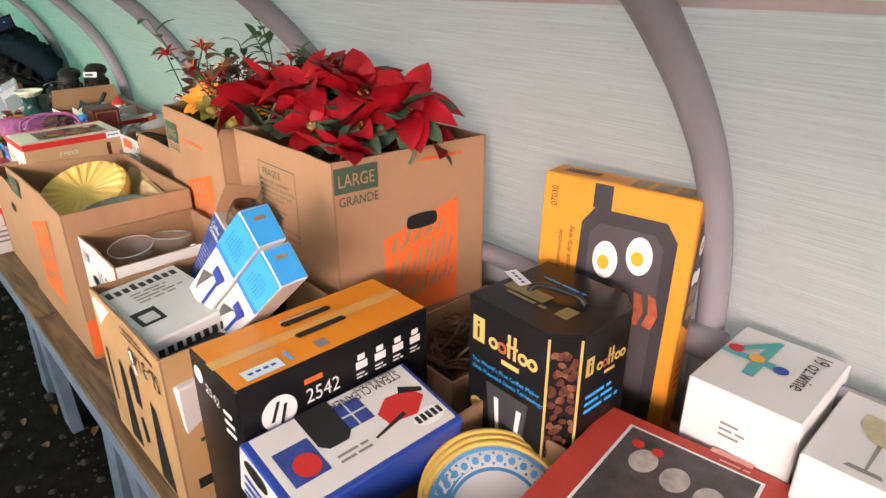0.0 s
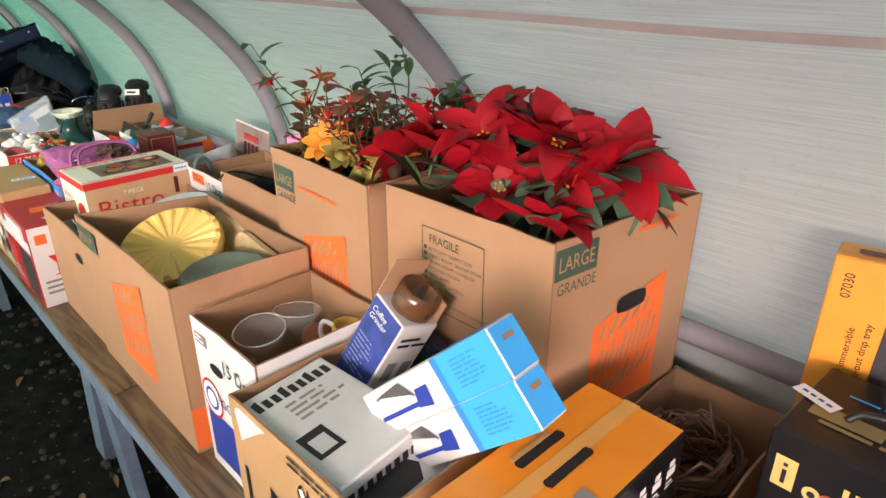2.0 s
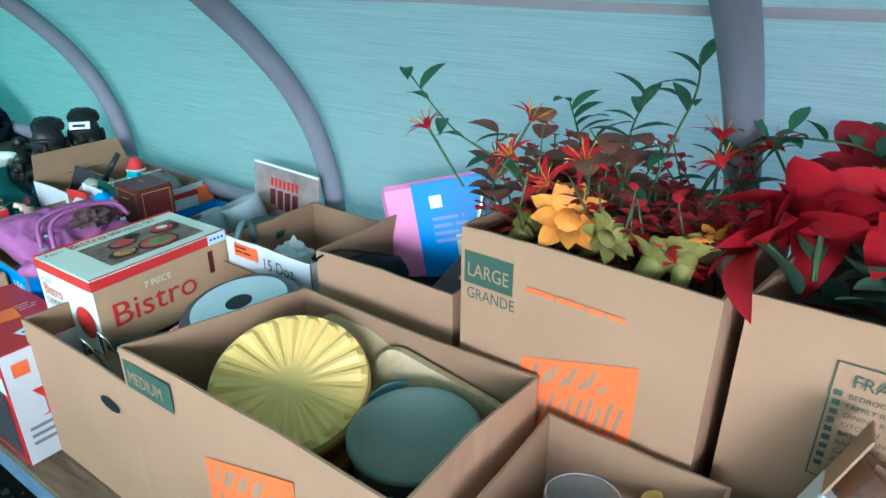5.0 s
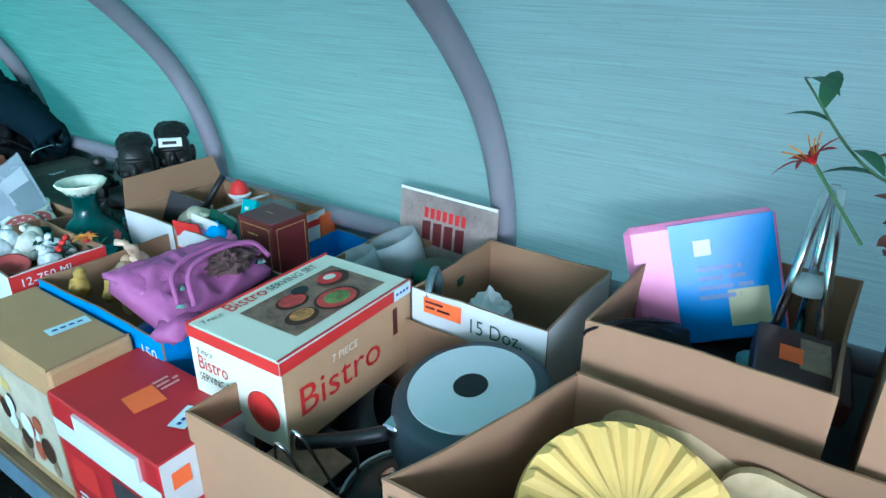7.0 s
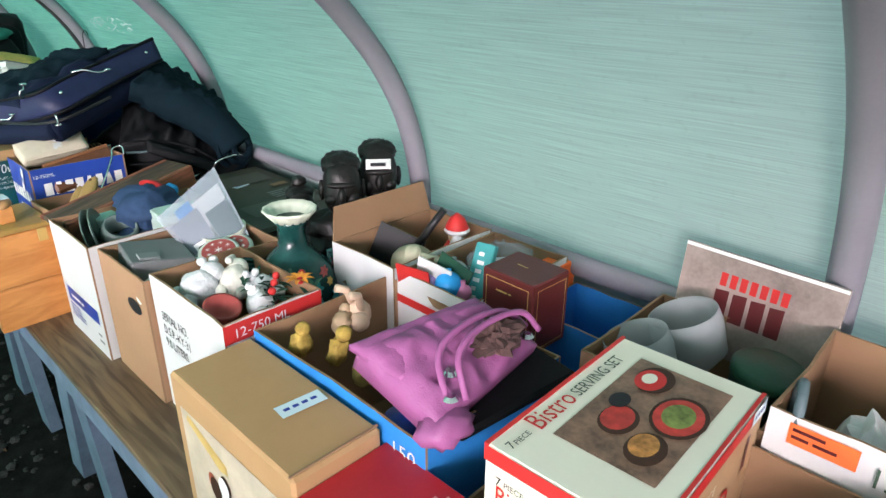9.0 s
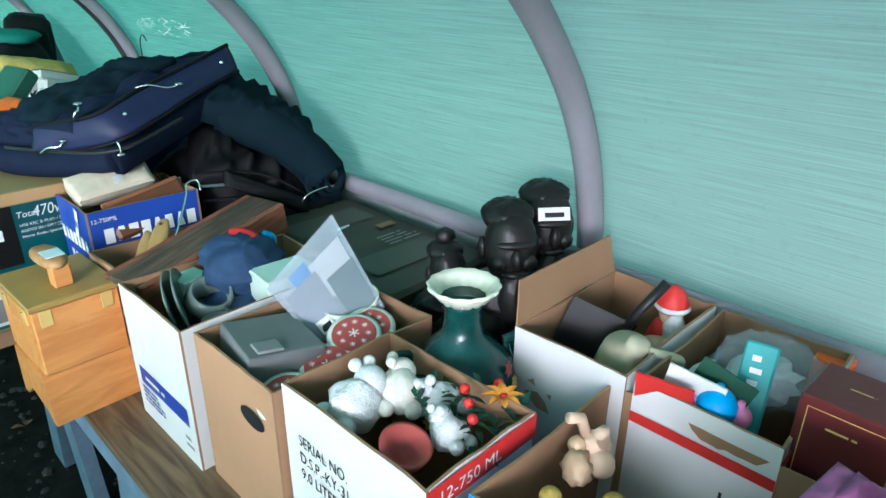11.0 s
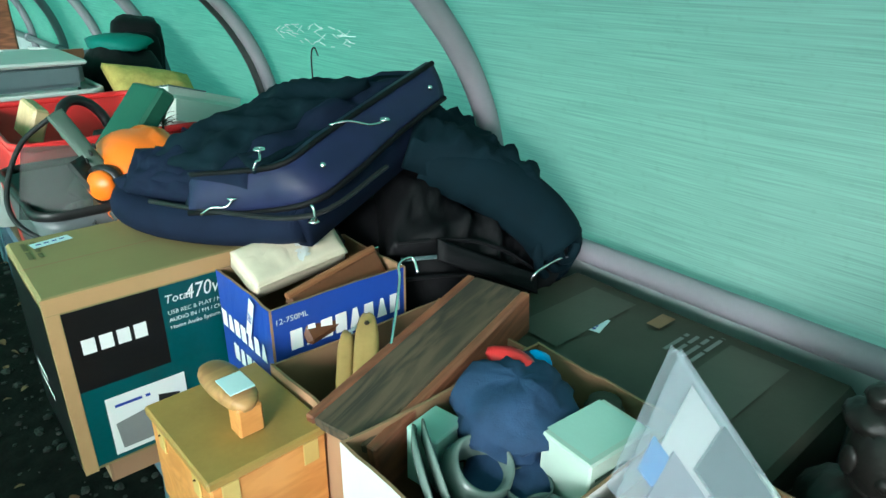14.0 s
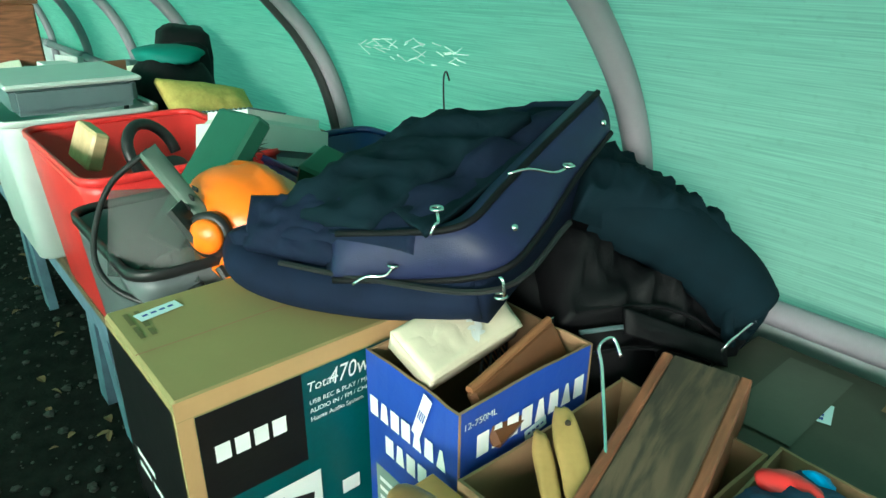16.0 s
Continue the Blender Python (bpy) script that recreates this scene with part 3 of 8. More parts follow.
# ground
bm = bmesh.new()
bmesh.ops.create_grid(bm, x_segments=2, y_segments=2, size=300)
for v in bm.verts:
    v.co.z = FLOOR
tagged(part("ground", bm, GROUND), "dark damp soil and gravel floor", "ground", kind="structure")
rng = random.Random(4)
pebble = []
for k in range(4):
    bm = bmesh.new()
    bmesh.ops.create_icosphere(bm, subdivisions=1, radius=1)
    for v in bm.verts:
        v.co *= 1 + 0.35 * noise.noise(v.co * 1.3 + Vector((k * 5, 0, 0)))
        v.co.z *= 0.55
    pebble.append([(v.co.copy()) for v in bm.verts])
    tri = [[v.index for v in f.verts] for f in bm.faces]
    bm.free()
verts, faces = [], []
for k in range(5200):
    x, y = rng.uniform(-1.2, 0.8), rng.uniform(-0.5, 9.5)
    r = 0.004 + 0.018 * rng.random() ** 3
    a, shape = rng.uniform(0, 6.28), pebble[k % 4]
    o = len(verts)
    verts += [(x + r * (p.x * math.cos(a) - p.y * math.sin(a)), y + r * (p.x * math.sin(a) + p.y * math.cos(a)), FLOOR + r * 0.3 + r * p.z) for p in shape]
    faces += [[o + i for i in t] for t in tri]
me = bpy.data.meshes.new("gravel")
me.from_pydata(verts, [], faces)
GRAVEL = mat("mixed gravel", (0.055, 0.050, 0.047), 0.9, 0.6, 30, spec=0.15)
me.materials.append(GRAVEL)
tagged(new("gravel", me), "loose dark gravel and small stones", "gravel", kind="stuff")
bm = bmesh.new()
for k in range(170):
    a = rng.uniform(0, 6.28)
    leaf_bm(bm, (rng.uniform(-1.0, 0.6), rng.uniform(0.3, 9), FLOOR + 0.012), (math.cos(a), math.sin(a), rng.uniform(-0.1, 0.3)), (0, 0, 1), rng.uniform(0.03, 0.07), rng.uniform(0.015, 0.04), 0.3, 4)
tagged(part("fallen_leaves", bm, DEADLEAF), "dry brown leaves scattered over the soil", "dead leaves", kind="stuff")


# ---- tables ----
def table(y0, y1, label, legs):
    ob = thing("trestle_table", label, "table", 0.74, (y0 + y1) / 2, FLOOR, group="row of trestle tables")
    l = y1 - y0
    h = T - FLOOR
    part("table_top", box_bm(0.92, l - 0.006, 0.018, 0.003, (0, 0, h - 0.018)), PLY, ob, "worn plywood sheet")
    part("edge_board", box_bm(0.035, l - 0.01, 0.08, 0.004, (-0.438, 0, h - 0.099)), BLUEWOOD, ob, "pale blue painted edge board")
    part("edge_board", box_bm(0.035, l - 0.01, 0.08, 0.004, (0.438, 0, h - 0.099)), BLUEWOOD, ob, "pale blue painted edge board")
    for y in legs:
        y -= (y0 + y1) / 2
        for s in (-1, 1):
            for k in (-1, 1):
                bm = bmesh.new()
                ring = []
                for z, yy in ((0, y + k * 0.17), (h - 0.02, y + k * 0.04)):
                    ring.append([bm.verts.new((s * 0.40 + a, yy + b, z)) for a, b in ((-0.02, -0.055), (0.02, -0.055), (0.02, 0.055), (-0.02, 0.055))])
                for i in range(4):
                    bm.faces.new((ring[0][i], ring[0][(i + 1) % 4], ring[1][(i + 1) % 4], ring[1][i]))
                bm.faces.new(ring[0]), bm.faces.new(ring[1])
                part("leg", bm, BLUEWOOD, ob, "pale blue painted splayed leg")
        part("cross_rail", box_bm(0.84, 0.04, 0.09, 0.004, (0, y, h - 0.20)), BLUEWOOD, ob)


table(-0.5, 2.28, "plywood trestle table with pale blue painted frame", (0.2, 1.75))
table(2.283, 4.90, "plywood trestle table with pale blue frame, crowded with boxes", (2.7, 4.62))
table(4.903, 7.2, "long plywood trestle table under tubs and bags", (5.3, 6.75))
table(7.7, 10.2, "far plywood trestle table with mixed goods", (8.1, 9.8))

# ---- cartons by the entrance ----
def moving_carton(label, x0, x1, y0, y1, top, rz=0, group="moving boxes"):
    return carton(label, x0, x1, y0, y1, top, group=group, rz=rz)


def orange_logo(pr, face, u, v, s):
    """The mover's square mark: orange, its top sloping, with slanting strokes left in board colour."""
    pr.poly(face, [[(u, v), (u + s, v), (u + s, v + s * 1.3), (u, v + s * 1.0)]], ORANGE)
    rngl = random.Random(int(u * 1000) + 3)
    for row, (b, hgt, n) in enumerate(((0.12, 0.22, 6), (0.40, 0.32, 5), (0.80, 0.18, 4))):
        for k in range(n):
            a = 0.08 + (0.84 / n) * k * (1.0 if row < 2 else 0.8)
            w, lean = 0.84 / n * 0.32, 0.06
            y = b + 0.26 * a
            for o, hh in ((0.0, 1.0), (0.84 / n * 0.5, rngl.uniform(0.5, 1.0))):
                q = [(a + o, y), (a + o + w * 0.7, y), (a + o + w * 0.7 + lean, y + hgt * hh), (a + o + lean, y + hgt * hh)]
                q = [(min(0.97, x), yy) for x, yy in q]
                pr.poly(face, [[(u + s * x, v + s * yy) for x, yy in q]], CARD, "printed_mark", 0.002)


boxa = moving_carton("large brown moving carton full of red poinsettias", 0.741, 1.175, 1.150, 1.597, 1.25)
boxa.rect("-y", 0.004, 0.607, 0.115, 0.667, GREENINK)
boxa.word("-y", "LARGE", 0.012, 0.622, 0.042, CARD, stretch=0.75)
boxa.word("-y", "GRANDE", 0.012, 0.577, 0.032, GREENINK, stretch=0.8)
boxa.lines("-y", 0.235, 0.645, 0.185, 1, 0.014, ORANGE, thick=0.6)
orange_logo(boxa, "-y", 0.125, 0.25, 0.22)
bm = bmesh.new()
ring = [boxa.at("-y", 0.235 + 0.042 * math.cos(a) * (1.1 if abs(math.cos(a)) > .7 else 1), 0.497 + 0.02 * (1 if math.sin(a) > 0 else -1) * abs(math.sin(a)) ** 0.35, 0.0026) for a in [k * math.pi / 8 for k in range(16)]]
bm.faces.new([bm.verts.new(p) for p in ring])
part("hand_hole", bm, BLACKINK, boxa.ob, "torn hand hole")
boxa.poly("-x", [[(0.115, 0.440), (0.290, 0.440), (0.290, 0.442), (0.115, 0.442)], [(0.115, 0.620), (0.290, 0.620), (0.290, 0.622), (0.115, 0.622)],
                 [(0.115, 0.440), (0.117, 0.440), (0.117, 0.622), (0.115, 0.622)], [(0.288, 0.440), (0.290, 0.440), (0.290, 0.622), (0.288, 0.622)]], GREENINK)
boxa.word("-x", "FRAGILE", 0.137, 0.590, 0.026, GREENINK, stretch=0.9)
for k, w in enumerate(("BEDROOM  DORMITORIO", "FAMILY ROOM  SALA DE ESTAR", "DINING ROOM  COMEDOR", "KITCHEN  COCINA", "BATH  BANO", "BASEMENT  SOTANO", "GARAGE  GARAJE", "ATTIC  ATICO", "LAUNDRY  CUARTO DE LAVADO")):
    boxa.word("-x", w, 0.137, 0.572 - 0.0142 * k, 0.0105, GREENINK)
    boxa.rect("-x", 0.121, 0.572 - 0.0142 * k, 0.130, 0.580 - 0.0142 * k, GREENINK)
skew(boxa, -0.11)
boxb = moving_carton("large brown moving carton holding artificial flowers", 0.717, 1.16, 1.610, 2.036, 1.246, -2.7)
boxb.rect("-x", 0.008, 0.575, 0.105, 0.635, GREENINK)
boxb.word("-x", "LARGE", 0.014, 0.590, 0.036, CARD, stretch=0.78)
boxb.word("-x", "GRANDE", 0.014, 0.548, 0.03, GREENINK, stretch=0.8)
boxb.lines("-x", 0.13, 0.595, 0.26, 1, 0.014, ORANGE, thick=0.6)
orange_logo(boxb, "-x", 0.13, 0.27, 0.20)
price_tag(boxb, "-x", 0.235, 0.30, 0.08, 0.035, material=WHITEINK)

boxm = carton("medium brown moving carton with yellow bowls and pots", 0.352, 0.705, 1.885, 2.525, 1.025, group="moving boxes", sag=0.012)
boxm.rect("-x", 0.01, 0.375, 0.15, 0.435, GREENINK)
boxm.word("-x", "MEDIUM", 0.02, 0.39, 0.038, CARD, stretch=0.72)
orange_logo(boxm, "-x", 0.22, 0.10, 0.22)
boxm.rect("-y", 0.0, 0.01, 0.34, 0.13, ORANGE)
skew(boxm, -0.03, -0.29)

egg = carton("white printed egg carton box with glassware inside", 0.375, 0.69, 1.56, 1.845, 0.975, out=WHITECARD, sag=0.004)
egg.word("-x", "15 Doz.", 0.13, 0.315, 0.05, GREENINK, stretch=0.9)
egg.rect("-x", 0.02, 0.03, 0.28, 0.17, BLUEINK)
egg.word("-x", "EGG-LAND", 0.085, 0.21, 0.035, BLUEINK, stretch=0.9)
egg.disc("-x", 0.055, 0.21, 0.05, REDINK)
egg.disc("-x", 0.055, 0.21, 0.043, WHITEINK, lift=0.002)
egg.disc("-x", 0.055, 0.21, 0.030, BLUEINK, lift=0.0024)
egg.disc("-x", 0.055, 0.21, 0.022, WHITEINK, lift=0.0028)
egg.disc("-x", 0.10, 0.305, 0.03, BLACKINK, sq=0.45, name="hand_hole")
egg.rect("-x", 0.012, 0.345, 0.07, 0.372, GREYINK)
egg.lines("-x", 0.016, 0.362, 0.045, 2, 0.010, WHITEINK, 0.002)

spk = carton("brown speaker carton with black printed shapes", 0.31, 0.70, 1.125, 1.545, 0.955, out=TANCARD, sag=0.004)
spk.word("-x", "SL-3149", 0.40, 0.335, 0.06, BLACKINK, turn=180, stretch=0.9)
for k in range(2):
    spk.lines("-x", 0.20, 0.352 + 0.014 * k, 0.19, 1, 0.011, BLACKINK, seed=k)
spk.poly("-x", [[(0.10, 0.02), (0.17, 0.02), (0.15, 0.24), (0.125, 0.25)], [(0.20, 0.17), (0.235, 0.17), (0.24, 0.25), (0.215, 0.28), (0.195, 0.25)],
                [(0.21, 0.06), (0.24, 0.08), (0.225, 0.14), (0.205, 0.13)], [(0.28, 0.01), (0.36, 0.01), (0.335, 0.22), (0.305, 0.23)]], BLACKINK)
spk.disc("-x", 0.14, 0.07, 0.015, GREENCASE, lift=0.002)
spk.rect("-x", 0.03, 0.09, 0.045, 0.24, BLACKINK)
spk.rect("-y", 0.05, 0.165, 0.14, 0.175, GREENCASE)
spk.lines("-y", 0.03, 0.05, 0.1, 1, 0.03, BLACKINK, thick=0.9)
price_tag(spk, "-x", 0.25, 0.27, 0.014, 0.055, 20, material=WHITEINK)


def grinder_box(x, y, z, rx, ry, rz, label):
    p = closed_box(label, "appliance box", 0.20, 0.30, 0.15, x, y, z, rx, ry, rz, WHITECARD, name="coffee_grinder_box")
    p.rect("top", 0.006, 0.006, 0.194, 0.294, mat("pale grey print", (0.50, 0.54, 0.52), 0.5, 0.1))
    p.poly("top", [[(0.02 + 0.019 * k, 0.245), (0.033 + 0.019 * k, 0.245), (0.033 + 0.019 * k, 0.245 + (0.036 if k in (0, 3, 6) else 0.026)), (0.02 + 0.019 * k, 0.245 + (0.03 if k in (0, 3, 6) else 0.026))] for k in range(9)], BLACKINK, "printed_mark", 0.002)
    p.lines("top", 0.06, 0.22, 0.12, 4, 0.016, GREYINK, 0.002, seed=4)
    p.rect("top", 0.02, 0.07, 0.075, 0.14, BLACKINK, lift=0.002)
    p.rect("top", 0.03, 0.08, 0.065, 0.12, GREYPLASTIC, lift=0.0026)
    p.poly("-y", [[(0.012 + 0.02 * k, 0.10), (0.025 + 0.02 * k, 0.10), (0.025 + 0.02 * k, 0.128), (0.012 + 0.02 * k, 0.128)] for k in range(9)], BLACKINK, "printed_mark", 0.002)
    return p


grinder_box(0.425, 1.375, 0.80, 0, -4, 4, "white and grey coffee grinder box with black lettering")
p = closed_box("white kitchen appliance box with a grey photo", "appliance box", 0.2, 0.16, 0.15, 0.43, 1.215, 0.755, 8, -4, 4, WHITECARD, name="appliance_box")
p.rect("top", 0.006, 0.006, 0.194, 0.154, mat("pale grey print", (0.5, 0.54, 0.52)))
p.poly("top", [[(0.03, 0.06), (0.14, 0.06), (0.16, 0.09), (0.14, 0.125), (0.05, 0.13), (0.02, 0.1)]], BLACKINK, "printed_photo", 0.002)
p.lines("top", 0.10, 0.05, 0.08, 4, 0.011, GREYINK, 0.002)

# two sky blue tap boxes, stacked and leaning on the printer carton
for k, (x, y, z) in enumerate(((0.512, 1.157, 1.044), (0.525, 1.113, 0.975))):
    p = closed_box("white and sky blue hanging box for a tap fitting", "product box", 0.064, 0.37, 0.08, x, y, z, -43, 0, 4, WHITECARD, {"-y": SKYINK}, name="tap_box", group="tap boxes")
    p.rect("-x", 0.225, 0.001, 0.369, 0.079, SKYINK), p.rect("-x", 0.225, 0.001, 0.24, 0.079, mat("mid blue card", (0.02, 0.22, 0.60)), lift=0.0018)
    p.lines("-x", 0.265, 0.062, 0.07, 7, 0.007, mat("mid blue card", (0.02, 0.22, 0.60)), 0.002, seed=k, thick=0.35)
    p.rect("top", 0.001, 0.001, 0.063, 0.14, SKYINK)
    p.poly("-x", [[(0.03, 0.022), (0.15, 0.022), (0.15, 0.030), (0.03, 0.030)]], BLUEINK, "printed_photo", 0.002)
    p.poly("-x", [[(0.145, 0.02), (0.185, 0.015), (0.19, 0.05), (0.155, 0.05)]], BLUEINK, "printed_photo", 0.0024)
    p.poly("-x", [[(0.04, 0.058), (0.12, 0.072), (0.145, 0.04), (0.15, 0.043), (0.124, 0.072), (0.04, 0.064)]], GREYINK, "printed_photo", 0.002)
    p.rect("-y", 0.02, 0.052, 0.044, 0.060, CARDIN, "hang_hole")

p = closed_box("blue and white coffee grinder box with its lid open", "appliance box", 0.096, 0.10, 0.21, 0.580, 1.495, 0.875, 22, 18, 0, WHITECARD, {"-x": mat("blue photo print", (0.03, 0.055, 0.23), 0.4, 0.4, 30)}, name="coffee_grinder_box")
p.word("-x", "Coffee", 0.012, 0.180, 0.018, WHITEINK, slant=0.2)
p.word("-x", "Grinder", 0.012, 0.164, 0.018, WHITEINK, slant=0.2)
p.lines("-x", 0.012, 0.12, 0.07, 9, 0.010, mat("pale blue print", (0.22, 0.30, 0.55), 0.5), 0.002, thick=0.3)
p.lines("-y", 0.015, 0.17, 0.08, 2, 0.016, BLACKINK, 0.002)
p.poly("-y", [[(0.02, 0.06), (0.045, 0.06), (0.045, 0.11), (0.02, 0.11)], [(0.06, 0.06), (0.085, 0.06), (0.085, 0.11), (0.06, 0.11)]], GREYINK, "printed_photo")
part("lid_flap", box_bm(0.094, 0.003, 0.085, 0, (0, 0.048, 0.21)), CARD, p.ob)
part("lid_flap", box_bm(0.003, 0.09, 0.05, 0, (0.046, 0, 0.205)), CARD, p.ob)
part("grinder_cup", lathe_bm([(0.042, 0.16), (0.046, 0.24), (0.044, 0.26), (0.038, 0.262), (0.036, 0.2)], 20, (0.01, 0, 0)), glass_material("smoked brown plastic", (0.12, 0.05, 0.02), 0.1, 0.85), p.ob, smooth=True)
closed_box("dark green gadget box with a photo", "product box", 0.16, 0.13, 0.09, 0.645, 1.40, 0.75, 12, 0, 25, GREENCASE, name="gadget_box").rect("top", 0.06, 0.03, 0.15, 0.11, mat("blue photo print", (0.03, 0.055, 0.23)))
thinb = closed_box("dark slate thin box leaning in the carton", "product box", 0.035, 0.17, 0.22, 0.672, 1.45, 0.76, 18, 8, 0, mat("dark slate card", (0.02, 0.022, 0.045), 0.35), name="thin_box")
thinb.rect("-x", 0.03, 0.10, 0.10, 0.18, GREENCASE), thinb.lines("-y", 0.008, 0.19, 0.02, 3, 0.02, GREYINK)

# printer carton
hp = closed_box("black and orange printer carton with a carry handle", "printer box", 0.435, 0.19, 0.415, 0.573, 0.99, T, body=BLACKCARD, faces={"top": HPORANGE, "+y": HPORANGE}, name="printer_box", bevel=0.004)
hp.disc("-y", 0.075, 0.335, 0.036, WHITEINK)
hp.poly("-y", [[(0.056, 0.32), (0.063, 0.32), (0.078, 0.36), (0.071, 0.36)], [(0.074, 0.31), (0.081, 0.31), (0.092, 0.35), (0.085, 0.35)]], BLACKINK, "printed_mark", 0.0022)
hp.word("-y", "2542", 0.13, 0.325, 0.045, WHITEINK, stretch=0.85)
hp.lines("-y", 0.13, 0.367, 0.06, 1, 0.014, ORANGE, thick=0.8)
hp.word("-y", "Simple wireless printing", 0.13, 0.295, 0.021, WHITEINK)
hp.word("-y", "Sencilla impresion", 0.13, 0.272, 0.021, WHITEINK)
for k in range(4):
    u = 0.245 + 0.046 * k
    hp.poly("-y", [[(u, 0.345), (u + 0.028, 0.345), (u + 0.028, 0.362), (u, 0.362)], [(u + 0.005, 0.365), (u + 0.022, 0.365), (u + 0.022, 0.378), (u + 0.005, 0.378)]], WHITEINK, "printed_icon")
    hp.lines("-y", u, 0.333, 0.03, 2, 0.008, WHITEINK)
hp.disc("-x", 0.035, 0.375, 0.018, WHITEINK)
hp.word("-x", "2542", 0.06, 0.352, 0.028, WHITEINK, turn=-12)
hp.lines("-x", 0.13, 0.34, 0.05, 3, 0.02, WHITEINK)
for v in (0.075, 0.13):
    hp.poly("top", [[(0.17 + (0.0 if a in (0, 3) else 0.10) + (0.012 if a in (2, 3) else 0), v + (0.018 if a > 1 else 0)) for a in range(4)]], BLACKINK, "hand_hole", 0.0016)
    hp.disc("top", 0.178, v + 0.009, 0.0095, BLACKINK, "hand_hole", 0.0018), hp.disc("top", 0.274, v + 0.009, 0.0095, BLACKINK, "hand_hole", 0.0018)
part("hole_flap", box_bm(0.09, 0.008, 0.002, 0, (0.0, 0.057, 0.417)), TANCARD, hp.ob)
hp.rect("top", 0.0, 0.085, 0.434, 0.115, mat("clear tape", (0.70, 0.36, 0.10), 0.15, 0.1), "packing_tape", 0.001)
price_tag(hp, "top", 0.03, 0.012, 0.075, 0.032)
hp.rect("top", 0.12, 0.02, 0.127, 0.055, SKYINK, lift=0.002)
hp.rect("top", 0.18, 0.02, 0.205, 0.045, GREYINK, lift=0.0022)

# steam cleaner box
st = closed_box("blue and white steam cleaner box lying flat", "appliance box", 0.365, 0.185, 0.115, 0.525, 0.815, 0.76, 12, 0, 0, mat("royal blue card", (0.02, 0.06, 0.32), 0.35, 0.1), {"-x": WHITECARD}, name="steam_cleaner_box")
st.rect("top", 0.015, 0.012, 0.355, 0.180, mat("pale grey card", (0.62, 0.62, 0.60), 0.4, 0.05))
st.word("top", "STEAM CLEANER", 0.335, 0.172, 0.03, BLACKINK, turn=180, stretch=0.72)
st.word("top", "HAND SURFACE", 0.335, 0.180, 0.014, BLACKINK, turn=180)
st.disc("top", 0.315, 0.045, 0.036, WHITEINK, sq=0.55), st.poly("top", [[(0.285 + 0.013 * k, 0.037), (0.294 + 0.013 * k, 0.037), (0.294 + 0.013 * k, 0.055), (0.285 + 0.013 * k, 0.055)] for k in range(5)], BLACKINK, "printed_mark", 0.0022)
st.poly("top", [[(0.24, 0.07), (0.30, 0.06), (0.34, 0.09), (0.325, 0.12), (0.27, 0.125), (0.235, 0.10)]], REDINK, "printed_photo", 0.002)
st.poly("top", [[(0.2, 0.055), (0.28, 0.07), (0.28, 0.08), (0.2, 0.06)], [(0.30, 0.12), (0.345, 0.10), (0.35, 0.11), (0.31, 0.135)]], BLACKINK, "printed_photo", 0.0024)
for k in range(4):
    st.rect("top", 0.165 + 0.034 * (k % 2), 0.10 + 0.032 * (k // 2), 0.195 + 0.034 * (k % 2), 0.128 + 0.032 * (k // 2), mat("blue photo print", (0.03, 0.055, 0.23)), lift=0.002)
st.rect("top", 0.03, 0.05, 0.10, 0.13, mat("blue photo print", (0.03, 0.055, 0.23)), lift=0.002)
st.disc("top", 0.07, 0.08, 0.025, REDINK, lift=0.0024)
st.poly("top", [[(0.105, 0.183), (0.175, 0.183), (0.175, 0.10), (0.160, 0.085), (0.12, 0.085), (0.105, 0.1)]], BLACKINK, "cut_out", 0.0024)
st.lines("top", 0.12, 0.06, 0.1, 2, 0.012, GREYINK, 0.002)
st.disc("-x", 0.06, 0.09, 0.04, BLACKINK, sq=0.4), st.lines("-x", 0.02, 0.05, 0.14, 3, 0.02, BLUEINK)

